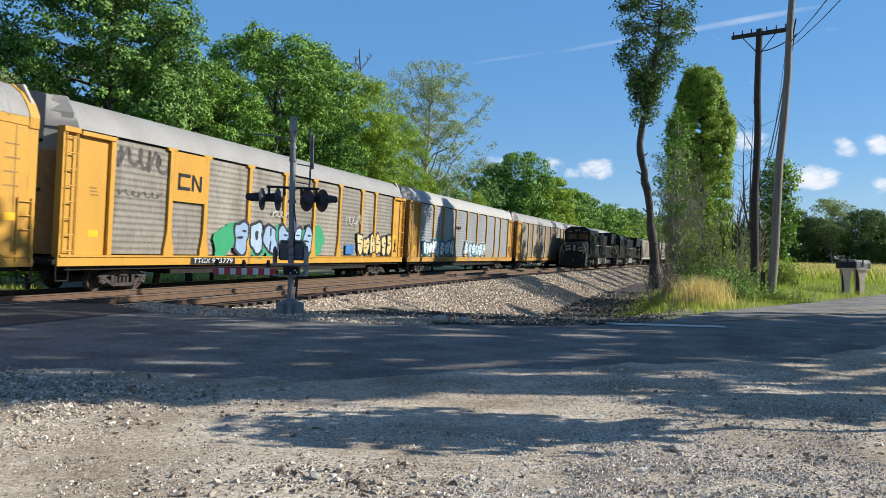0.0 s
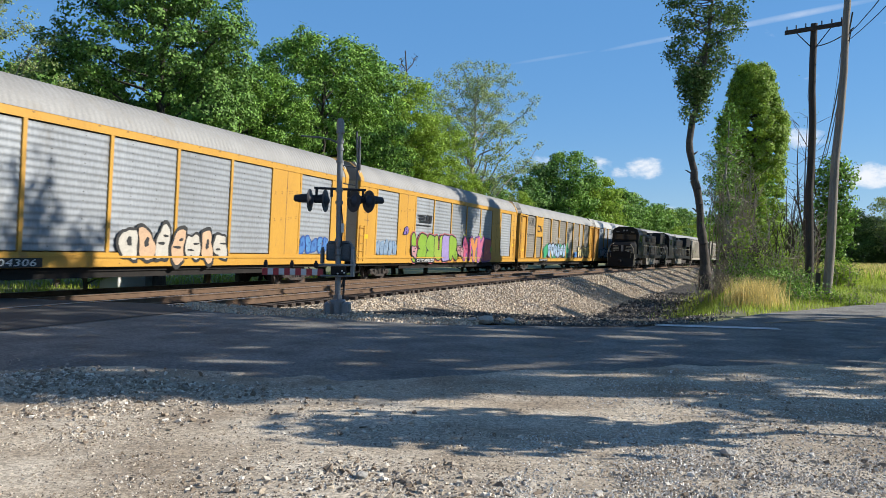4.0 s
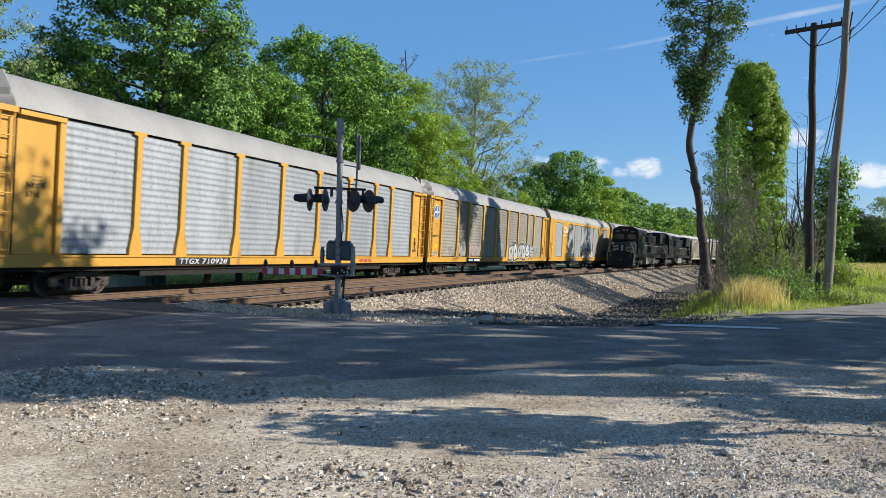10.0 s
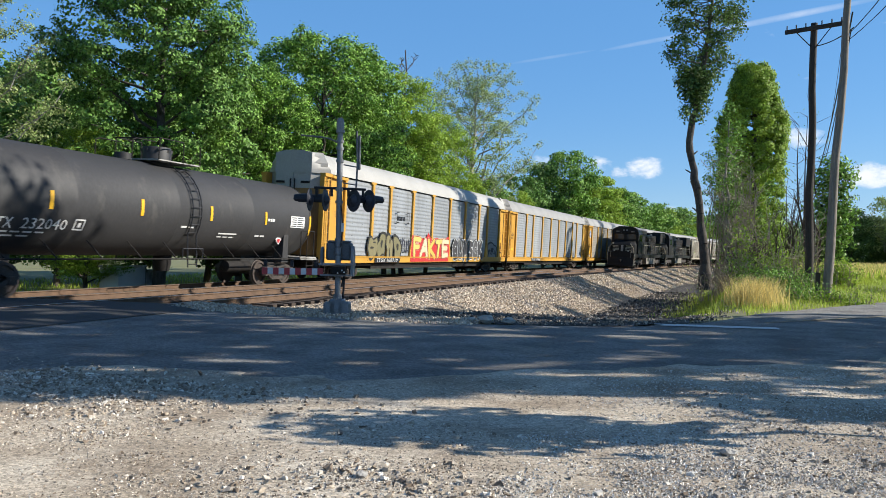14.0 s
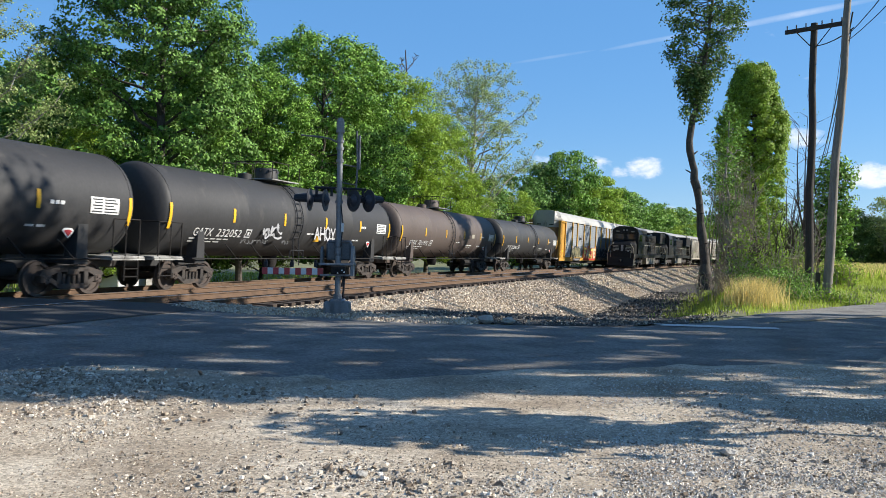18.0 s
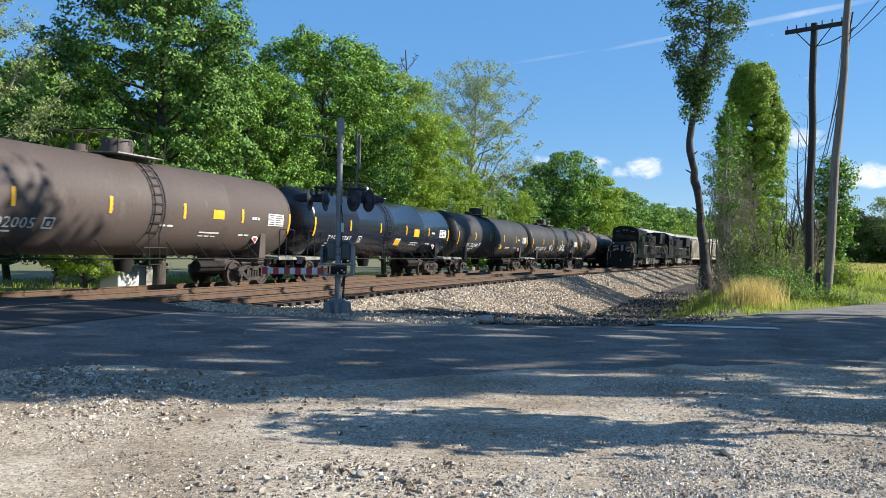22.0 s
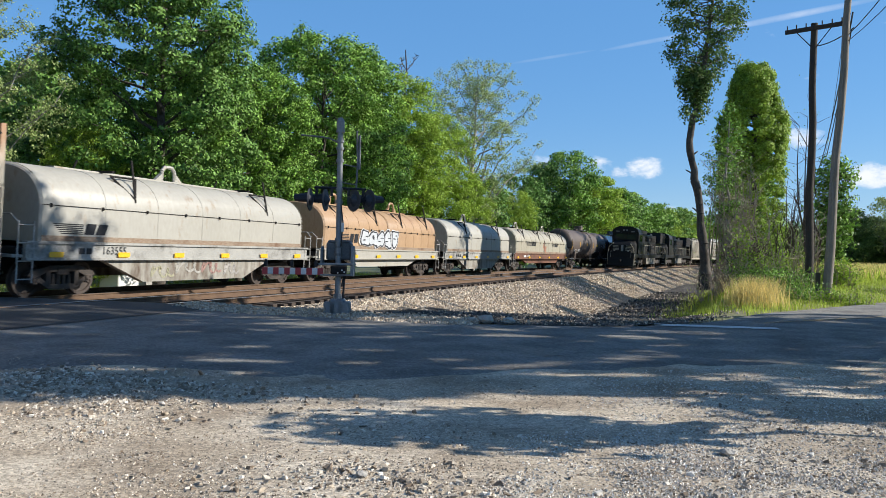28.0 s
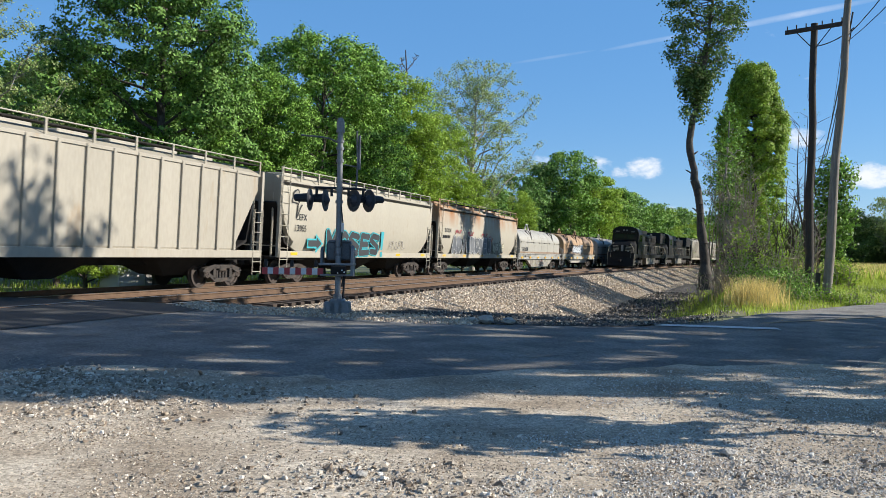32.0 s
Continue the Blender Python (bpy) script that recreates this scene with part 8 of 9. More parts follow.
# ---- near side: tall tree, vine-clad tree, brush, field edge ----
def tall_tree():
    rnd = random.Random(5)
    rs = np.random.RandomState(5)
    ob = tagged(new("tree"), "tall bare-trunked tree with small leafy top and dead twigs", "tree")
    ob.location = (0.27, 52.8, -0.45)
    g = Geo()
    spine = [Vector(p) for p in ((0, 0, -0.3), (-0.15, 0, 2.0), (-0.45, 0, 4.6), (-0.8, 0, 6.8), (-1.1, 0, 9.3), (-0.82, 0, 11.4), (-0.38, 0, 13.4), (-0.2, 0, 15.4), (0.1, 0, 18.0), (0.4, 0, 21.5))]
    rr = [0.44, 0.30, 0.26, 0.24, 0.22, 0.18, 0.15, 0.12, 0.09, 0.04]
    bent = []
    for k in range(9):
        p0, p1, p2, p3 = spine[max(0, k - 1)], spine[k], spine[k + 1], spine[min(9, k + 2)]
        for m in range(4):
            t = m / 4
            q = 0.5 * (2 * p1 + (p2 - p0) * t + (2 * p0 - 5 * p1 + 4 * p2 - p3) * t * t + (3 * p1 - p0 - 3 * p2 + p3) * t ** 3)
            wob = 0.07 * min(1, q.z / 3) if q.z > 0 else 0
            bent.append((q + Vector((rnd.uniform(-wob, wob), rnd.uniform(-wob, wob), 0)), lerp(rr[k], rr[k + 1], t) * rnd.uniform(0.86, 1.18)))
    bent.append((spine[9], rr[9]))
    for (a, p), (b, q) in zip(bent, bent[1:]):
        g.rod(a, b, p, q, n=10, cap=False)
    for z, ln, t in ((7.1, 0.55, 2.9), (8.0, 0.35, 0.3), (5.2, 0.4, 3.6)):
        a = spine[3].lerp(spine[4], (z - 6.8) / 1.9)
        limb(g, a, a + Vector((math.cos(t) * ln, math.sin(t) * ln, 0.28)), 0.07, 0.035, rnd, 3, 0.06, 6)
    c, r = [], []
    for k in range(74):
        f = rnd.uniform(0.54, 1.0)
        i = min(8, int(f * 9))
        a = spine[i].lerp(spine[i + 1], f * 9 - i)
        t = rnd.uniform(0, 6.28)
        reach = 0.6 + 1.9 * smooth((a.z - 12.0) / 3.0) if a.z > 9.5 else 1.0
        ln = rnd.uniform(0.45, 1.0) * reach
        e = a + Vector((math.cos(t) * ln, math.sin(t) * ln, rnd.uniform(-0.4, 1.2)))
        limb(g, a, e, 0.05, 0.012, rnd, 4, 0.10, 5)
        leafy = a.z > 10.0 and rnd.random() < 0.86
        for _ in range(6 if leafy else 3):
            d = Vector((rnd.uniform(-1, 1), rnd.uniform(-1, 1), rnd.uniform(-0.6, 0.8))) * 0.7
            g.rod(e, e + d, 0.014, 0.005, n=4, cap=False)
            if leafy:
                c.append(e + d)
                r.append(rnd.uniform(0.25, 0.55))
    for k in range(34):
        i = rnd.randrange(5, 9)
        c.append(spine[i].lerp(spine[i + 1], rnd.random()) + Vector((rnd.uniform(-0.4, 0.4), rnd.uniform(-0.3, 0.3), 0)))
        r.append(0.3)
    c, r = np.array([tuple(q) for q in c]), np.array(r)
    n = 16500
    pick = rs.choice(len(c), n, p=r ** 1.4 / np.sum(r ** 1.4))
    d = rs.normal(0, 1, (n, 3))
    d /= np.linalg.norm(d, axis=1)[:, None]
    pos = c[pick] + d * (r[pick] * rs.uniform(0.3, 1.35, n))[:, None]
    part("trunk", g, M["bark_grey"], ob, smooth_angle=60)
    part("crown", leaf_mesh("crown", pos, d, 0.125 * rs.uniform(0.6, 1.3, n), M["leaf_deep"], 5), None, ob)
    return ob


tall_tree()


def column_tree():
    """A tall narrow tree clad in vines from foot to crown."""
    rnd = random.Random(6)
    rs = np.random.RandomState(6)
    ob = tagged(new("tree"), "tall narrow tree wrapped in bright green vines", "tree")
    ob.location = (3.25, 59.0, -0.2)
    H = 15.5
    g = Geo()
    limb(g, (0, 0, -0.3), (0.1, 0, H - 0.8), 0.30, 0.06, rnd, 9, 0.012, 9)
    c, r = [], []
    for k in range(980):
        z = rnd.uniform(1.2, H - 0.4)
        if z < 7.5 and rnd.random() < 0.62:
            continue
        w = lerp(1.3, 2.4, smooth((H + 0.4 - z) / 6.5)) * min(1.0, (H + 0.1 - z) / 1.5) ** 0.5 * (0.95 + 0.06 * math.sin(z * 1.3))
        t = rnd.uniform(0, 6.28)
        q = rnd.uniform(0.6, 1.0) ** 0.5 * w
        c.append((math.cos(t) * q, math.sin(t) * q, z))
        r.append(rnd.uniform(0.30, 0.46))
        if k % 4 == 0:
            g.rod((0.02 * rnd.random(), 0, z - 0.5), (math.cos(t) * q, math.sin(t) * q, z), 0.04, 0.01, n=4, cap=False)
    c, r = np.array(c), np.array(r)
    n = 80000
    pick = rs.choice(len(c), n, p=r ** 2 / np.sum(r ** 2))
    d = rs.normal(0, 1, (n, 3))
    d /= np.linalg.norm(d, axis=1)[:, None]
    pos = c[pick] + d * (r[pick] * rs.uniform(0.35, 1.0, n))[:, None]
    out = pos * np.array([1, 1, 0])
    out /= np.linalg.norm(out, axis=1)[:, None] + 1e-6
    part("trunk", g, M["bark"], ob, smooth_angle=60)
    part("crown", leaf_mesh("crown", pos, d * 0.6 + out * 0.8, 0.112 * rs.uniform(0.6, 1.3, n), M["leaf_light"], 6), None, ob)


column_tree()


def brush(x, y, w, h, seed, stems, leaves, leaf, label, size=0.12, spread=0.35, z=None, wood=None):
    """A thicket of bare stems with some leaves."""
    rnd = random.Random(seed)
    rs = np.random.RandomState(seed)
    ob = tagged(new("shrub"), label, "shrub")
    ob.location = (x, y, ground_z(x, y) if z is None else z)
    g = Geo()
    tips = []
    for k in range(stems):
        t, q = rnd.uniform(0, 6.28), rnd.uniform(0, w / 2)
        a = Vector((math.cos(t) * q, math.sin(t) * q * 0.7, -0.1))
        b = a + Vector((rnd.uniform(-spread, spread) * h, rnd.uniform(-spread, spread) * h, h * rnd.uniform(0.55, 1.0)))
        pts = limb(g, a, b, 0.026 * max(1, h / 3), 0.012, rnd, 4, 0.06, 4)
        for p in pts[1:]:
            tips.append(p)
            for _ in range(2):
                d = Vector((rnd.uniform(-1, 1), rnd.uniform(-1, 1), rnd.uniform(0.0, 1.0))) * h * 0.14
                g.rod(p, p + d, 0.014, 0.007, n=3, cap=False)
                tips.append(p + d)
    tagged(part("brushwood", g, wood or M["twig"], ob), kind="stuff")
    if leaves:
        c = np.array([tuple(q) for q in tips])
        pos = c[rs.randint(0, len(c), leaves)] + rs.normal(0, 0.10 * h ** 0.5 + 0.05, (leaves, 3))
        pos[:, 2] = np.maximum(pos[:, 2], 0.05)
        part("foliage", leaf_mesh("foliage", pos, rs.normal(0, 1, (leaves, 3)), size * rs.uniform(0.6, 1.3, leaves), leaf, seed), None, ob)
    return ob


brush(1.9, 54.8, 3.0, 8.6, 41, 46, 420, M["leaf"], "tall grey bare saplings with few leaves", 0.08, 0.07)
brush(2.5, 52.0, 2.4, 7.0, 49, 30, 260, M["leaf"], "grey saplings with scattered young leaves", 0.07, 0.10)
brush(2.4, 50.0, 3.2, 4.2, 42, 20, 500, M["leaf"], "tangled grey brush with young green leaves", 0.07)
brush(0.9, 47.5, 2.4, 2.0, 43, 44, 160, M["leaf_olive"], "tangled brown brush at the foot of trees", 0.07)
brush(2.75, 46.5, 1.7, 2.5, 61, 110, 240, M["leaf_deep"], "dense dark brown twiggy shrub", 0.06, 0.42, wood=M["twig_dark"])
brush(1.85, 43.5, 0.7, 3.6, 62, 7, 520, M["leaf_light"], "young sapling with bright yellow-green leaves", 0.10, 0.06)
brush(2.2, 43.0, 2.6, 1.7, 44, 30, 1300, M["leaf"], "brambly green and brown shrub", 0.06)
brush(3.1, 38.5, 2.2, 1.5, 45, 40, 1900, M["leaf_light"], "green leafy shrub beside the poles", 0.06)
brush(4.25, 43.0, 1.3, 5.4, 63, 20, 150, M["leaf"], "dark bare leaning stems behind the poles", 0.06, 0.13, wood=M["twig_dark"])
brush(4.6, 40.5, 1.4, 9.2, 46, 7, 90, M["leaf"], "thin bare sapling with few leaves", 0.07, 0.05, wood=M["twig_dark"])
brush(4.0, 36.5, 2.0, 3.4, 47, 16, 260, M["leaf_olive"], "leaning grey saplings and brambles", 0.06, 0.22)
brush(5.0, 34.5, 1.6, 1.0, 48, 30, 2400, M["leaf_light"], "low green weeds at the foot of the poles", 0.055)
brush(3.0, 30.5, 1.9, 0.75, 50, 26, 2600, M["leaf"], "low leafy green weeds beside the road", 0.05)
brush(2.9, 27.6, 1.9, 0.55, 64, 26, 2400, M["leaf"], "low leafy green weeds at the road edge", 0.045)
brush(4.2, 27.6, 1.6, 0.5, 65, 22, 1500, M["leaf_light"], "low weeds round the foot of the grey pole", 0.045)
brush(2.2, 33.5, 2.2, 1.0, 51, 28, 1800, M["leaf"], "low dark green weeds below the brush", 0.06)
SLENDER = tree("tree", 52, 12.0, 1.1, 6.0, 2600, 0.10, M["leaf"], M["bark_pale"], "slender pale-trunked tree among the brush", 0.15, 12, 0.5, fill=0.2)
stand(SLENDER, 1.5, 52.2)
again(SLENDER, 1.05, 56.0, 140, 0.9)
SMALL = tree("tree", 15, 6.3, 0.85, 1.6, 5200, 0.12, M["leaf"], M["bark"], "young maple with bright green leaves behind the poles", 0.10, 20, 0.5, fill=0.8)
stand(SMALL, 6.25, 43.5)

# woods beyond the field
for k, (x, y, sc, p) in enumerate(((36, 132, 0.68, FAR_MID), (42, 140, 0.66, FAR_DARK), (48, 136, 0.76, FAR_LIGHT), (55, 142, 0.8, FAR_MID),
                                   (62, 138, 0.7, FAR_DARK), (70, 146, 0.8, FAR_LIGHT), (80, 150, 0.8, FAR_MID), (30, 160, 0.7, FAR_DARK), (40, 160, 0.8, FAR_MID), (52, 165, 0.8, FAR_DARK), (17, 140, 0.4, FAR_LIGHT), (21, 150, 0.45, FAR_MID), (6.5, 134, 0.5, FAR_LIGHT), (9.5, 139, 0.48, FAR_MID), (12.5, 136, 0.45, FAR_LIGHT), (15.5, 146, 0.5, FAR_DARK), (7.8, 152, 0.6, FAR_MID), (11.5, 158, 0.6, FAR_DARK), (18, 160, 0.55, FAR_LIGHT))):
    c = again(p, x, y, k * 53, sc * (0.84 if x > 22 else 0.78 if x > 16 else 1.0))
    c.location.z -= 1.6 * sc
COPSE = tree("tree", 53, 8.6, 3.6, 0.3, 15000, 0.17, M["leaf_deep"], M["bark"], "dark green tree at the far edge of the field", 0.2, 24, 0.8, fill=0.8)
stand(COPSE, 20.4, 129)
for x, y, turn, sc in ((31.0, 130, 70, 1.02), (23.4, 133, 160, 0.88), (34.5, 133, 250, 0.86), (17.2, 131, 20, 0.72), (27.4, 134, 300, 0.84), (38.5, 131, 110, 0.9)):
    again(COPSE, x, y, turn, sc)
PALE = tree("tree", 54, 10.4, 3.3, 2.2, 7000, 0.17, M["leaf_olive"], M["bark_pale"], "thin-leaved pale tree at the far edge of the field", 0.2, 26, 0.7, fill=0.2, rise=1.3)
stand(PALE, 26.2, 129)


# unseen trees added right of the view to cast shade on road, lot and train
SHADE = tree("tree", 16, 15.0, 4.9, 3.2, 1550, 0.48, M["leaf_dark"], M["bark"], "unseen broad tree added for its shade", 0.3, 18, 1.0, fill=0.45)
stand(SHADE, 15.5, 18.9, 0, 1.16)
again(SHADE, 24.5, 24.0, 80, 0.95)
again(SHADE, 21.0, 22.6, 200, 0.85)
SLIM = tree("tree", 17, 5.6, 0.85, 3.9, 1100, 0.24, M["leaf"], M["bark"], "unseen slim young tree added for its shade", 0.09, 9, 0.6, fill=0.2)
stand(SLIM, 2.9, 7.5, 0, 0.62)
again(SLIM, 6.4, 9.85, 120, 0.66)
HIGH = tree("tree", 18, 17.6, 2.2, 12.6, 2600, 0.30, M["leaf"], M["bark"], "unseen tall tree with a high small crown, added for its shade", 0.24, 12, 0.8, fill=0.2)
stand(HIGH, 9.2, 23.5, 0, 0.93)
again(HIGH, 9.8, 22.3, 90, 1.0)
THIN = tree("tree", 25, 16.0, 3.2, 10.0, 700, 0.45, M["leaf"], M["bark"], "unseen high-crowned thin-leaved tree added for its shade", 0.2, 14, 0.9, fill=0.5)
stand(THIN, 13.4, 16.6)
again(HIGH, 8.35, 11.7, 40, 0.52)
again(HIGH, 4.3, 9.75, 150, 0.44)
# trees mostly hidden behind the vine-clad one, added to shade the far cars
TALL = tree("tree", 19, 15.5, 2.0, 3.5, 4200, 0.24, M["leaf"], M["bark"], "tall narrow green tree in the wood beside the line", 0.2, 18, 0.62, fill=0.3)
stand(TALL, 4.6, 73.0, 0, 0.72)
for x, y, sc, turn in ((4.6, 83, 0.9, 130), (5.2, 90, 0.95, 250), (4.9, 97, 1.0, 10), (5.6, 104, 1.0, 80), (5.8, 113, 1.05, 190), (6.8, 124, 1.1, 240)):
    again(TALL, x, y, turn, sc)


# ---- grass, straw and stones ----
def blades(name, spots, h0, h1, width, material, label, seed, category="grass"):
    rs = np.random.RandomState(seed)
    p = np.array(spots)
    n = len(p)
    h = rs.uniform(h0, h1, n)
    t = rs.uniform(0, 6.283, n)
    lean = rs.normal(0, 0.28, (n, 2)) * h[:, None]
    side = np.stack([np.cos(t), np.sin(t), np.zeros(n)], 1) * width * rs.uniform(0.6, 1.3, n)[:, None]
    v = np.empty((n, 5, 3))
    v[:, 0], v[:, 1] = p - side, p + side
    mid = p + np.concatenate([lean * 0.35, (h * 0.55)[:, None]], 1)
    v[:, 2], v[:, 3] = mid + side * 0.7, mid - side * 0.7
    v[:, 4] = p + np.concatenate([lean, h[:, None]], 1)
    me = bpy.data.meshes.new(name)
    me.vertices.add(5 * n)
    me.vertices.foreach_set("co", v.reshape(-1))
    base = np.arange(n) * 5
    loops = np.stack([base, base + 1, base + 2, base + 3, base + 3, base + 2, base + 4], 1).reshape(-1)
    me.loops.add(7 * n)
    me.loops.foreach_set("vertex_index", loops)
    me.polygons.add(2 * n)
    me.polygons.foreach_set("loop_start", np.stack([np.arange(n) * 7, np.arange(n) * 7 + 4], 1).reshape(-1))
    me.materials.append(material)
    me.update(calc_edges=True)
    return tagged(new(name, me), label, category, kind="stuff")


def scatter(n, x0, x1, y0, y1, seed, test=None):
    rnd = random.Random(seed)
    out = []
    while len(out) < n:
        x, y = rnd.uniform(x0, x1), rnd.uniform(y0, y1)
        if test is None or test(x, y):
            out.append((x, y, ground_z(x, y) - 0.02))
    return out


def road_side(x, y):
    """True where (x, y) lies beyond the far edge of the road."""
    return y > road_edge(x) + 0.25 + 0.2 * noise.noise(Vector((x, y, 0)))


blades("verge_grass", scatter(40000, 0.0, 12, 18, 55, 1, lambda x, y: road_side(x, y) and x > 1.0 + 0.4 * noise.noise(Vector((x * .4, y * .3, 2)))), 0.06, 0.30, 0.007, M["grass"], "green roadside grass and weeds", 1)
blades("field_grass", scatter(30000, 5, 60, 44, 130, 2, road_side), 0.2, 0.7, 0.035, M["grass"], "tall green and yellow field grass", 2)
blades("field_straw", scatter(17000, 5, 60, 46, 130, 3, road_side), 0.4, 0.9, 0.03, M["straw"], "dry seeding field grass", 3)
blades("dry_grass", [(1.5 + random.Random(k).gauss(0.05, 0.36), 25.2 + random.Random(k + 9000).gauss(0, 0.6), ground_z(1.5, 25) - 0.03) for k in range(2100)], 0.3, 1.02, 0.007, M["straw"], "clump of tall dry straw-coloured grass", 4)
blades("far_grass", scatter(16000, -40, -20.5, 14, 70, 5), 0.1, 0.35, 0.02, M["grass"], "grass beyond the tracks", 5)


def stones(name, spots, s0, s1, material, label, seed, category="gravel", power=2.0):
    """Many small rough stones in one mesh: a ragged foot of four corners and a tilted ridge of two."""
    rs = np.random.RandomState(seed)
    p = np.array(spots)
    n = len(p)
    s = s0 + (s1 - s0) * rs.uniform(0, 1, n) ** power
    ang = np.array([0.0, 1.571, 3.142, 4.712])[None] + rs.uniform(-0.5, 0.5, (n, 4))
    rr = rs.uniform(0.7, 1.2, (n, 4))
    v = np.zeros((n, 6, 3))
    v[:, :4, 0], v[:, :4, 1] = np.cos(ang) * rr, np.sin(ang) * rr * rs.uniform(0.55, 0.95, (n, 1))
    v[:, :4, 2] = -0.5 + rs.normal(0, 0.12, (n, 4))
    v[:, 4, 0], v[:, 5, 0] = 0.5 + rs.normal(0, 0.18, n), -0.5 + rs.normal(0, 0.18, n)
    v[:, 4:, 1] = rs.normal(0, 0.26, (n, 2))
    v[:, 4:, 2] = rs.uniform(0.32, 0.95, (n, 2)) * rs.uniform(0.6, 1.1, (n, 1))
    a = rs.uniform(0, 6.283, n)
    c, q = np.cos(a), np.sin(a)
    x = v[..., 0] * c[:, None] - v[..., 1] * q[:, None]
    y = v[..., 0] * q[:, None] + v[..., 1] * c[:, None]
    v = np.stack([x, y, v[..., 2]], -1) * s[:, None, None] * 0.5 + p[:, None]
    v[..., 2] += s[:, None] * 0.10
    me = bpy.data.meshes.new(name)
    me.vertices.add(6 * n)
    me.vertices.foreach_set("co", v.reshape(-1))
    # two flanks of four corners, two ends of three
    loops = np.array([0, 1, 5, 4, 2, 3, 4, 5, 3, 0, 4, 1, 2, 5])
    me.loops.add(14 * n)
    me.loops.foreach_set("vertex_index", (loops[None] + (np.arange(n) * 6)[:, None]).reshape(-1))
    me.polygons.add(4 * n)
    me.polygons.foreach_set("loop_start", (np.array([0, 4, 8, 11])[None] + (np.arange(n) * 14)[:, None]).reshape(-1))
    me.polygons.foreach_set("use_smooth", np.zeros(4 * n, dtype=bool))
    me.materials.append(material)
    me.update(calc_edges=True)
    return tagged(new(name, me), label, category, kind="stuff")


def rocks(name, spots, s0, s1, material, label, seed, power=2.5):
    """Larger loose stones in one mesh, each a skewed and chipped block of eight corners."""
    rs = np.random.RandomState(seed)
    base = np.array([(-1, -1, -1), (1, -1, -1), (1, 1, -1), (-1, 1, -1), (-1, -1, 1), (1, -1, 1), (1, 1, 1), (-1, 1, 1)]) * 0.62
    faces = np.array([(3, 2, 1, 0), (4, 5, 6, 7), (0, 1, 5, 4), (1, 2, 6, 5), (2, 3, 7, 6), (3, 0, 4, 7)])
    p = np.array(spots)
    n = len(p)
    s = s0 + (s1 - s0) * rs.uniform(0, 1, n) ** power
    v = base[None] * rs.uniform(0.55, 1.25, (n, 8, 1)) + rs.normal(0, 0.2, (n, 8, 3))
    v[:, 4:, :2] *= rs.uniform(0.35, 0.95, (n, 1, 2))
    v *= np.stack([np.ones(n), rs.uniform(0.5, 0.9, n), rs.uniform(0.3, 0.65, n)], 1)[:, None]
    tilt = rs.normal(0, 0.3, n)[:, None]
    x, z = v[..., 0] * np.cos(tilt) - v[..., 2] * np.sin(tilt), v[..., 0] * np.sin(tilt) + v[..., 2] * np.cos(tilt)
    a = rs.uniform(0, 6.283, n)[:, None]
    v = np.stack([x * np.cos(a) - v[..., 1] * np.sin(a), x * np.sin(a) + v[..., 1] * np.cos(a), z], -1) * s[:, None, None] * 0.5 + p[:, None]
    v[..., 2] += s[:, None] * 0.1
    me = bpy.data.meshes.new(name)
    me.vertices.add(8 * n)
    me.vertices.foreach_set("co", v.reshape(-1))
    me.loops.add(24 * n)
    me.loops.foreach_set("vertex_index", (faces[None] + (np.arange(n) * 8)[:, None, None]).reshape(-1))
    me.polygons.add(6 * n)
    me.polygons.foreach_set("loop_start", np.arange(0, 24 * n, 4))
    me.polygons.foreach_set("use_smooth", np.zeros(6 * n, dtype=bool))
    me.materials.append(material)
    me.update(calc_edges=True)
    return tagged(new(name, me), label, "gravel", kind="stuff")


def near_edge(x):
    """The near edge of the road at x."""
    for (xa, ya), (xb, yb) in zip(ROAD_NEAR, ROAD_NEAR[1:]):
        if xa <= x <= xb:
            return lerp(ya, yb, (x - xa) / (xb - xa))
    return 7.0


def zone(x, y, cx, cy, rx, ry):
    return max(0.0, 1 - ((x - cx) / rx) ** 2 - ((y - cy) / ry) ** 2)


def stony(x, y, seed):
    """How thickly stones lie at a place of the lot, 0 to about 1.5."""
    k = 0.16 + 0.5 * noise.noise(Vector((x * 0.9, y * 0.9, seed))) + 0.35 * noise.noise(Vector((x * 2.7, y * 2.7, seed + 5)))
    k += 1.1 * zone(x, y, -5.7, 6.1, 2.2, 0.8) + 0.9 * zone(x, y, -4.2, 4.9, 0.6, 0.45) + 0.8 * zone(x, y, -1.7, 4.5, 0.8, 0.5)
    k += 0.9 * smooth((x + 0.9) / 0.9) * smooth((6.6 - y) / 1.0) + 0.3 * smooth((x + 1.0) / 1.5)
    k -= 0.6 * zone(x, y, -1.6, 6.6, 1.1, 0.8) + 0.5 * zone(x, y, -4.3, 3.7, 0.8, 0.6)
    return k


def lot_spots(n, seed, least, spill=0.0):
    rnd = random.Random(seed)
    out = []
    while len(out) < n:
        y = lerp(2.9, 12.5, rnd.random() ** 1.5)
        if rnd.random() < 0.06:
            y -= rnd.expovariate(0.9)
        x = rnd.uniform(-1.22, 0.28) * max(y, 2.5) + rnd.gauss(0, 0.3)
        if y > near_edge(x) + rnd.gauss(-0.1, 0.25) + spill or stony(x, y, 3) < rnd.uniform(least, 1.15):
            continue
        out.append((x, y, max(lot_z(x, y), road_z(x, y) if y > near_edge(x) + 0.1 else -9)))
    return out


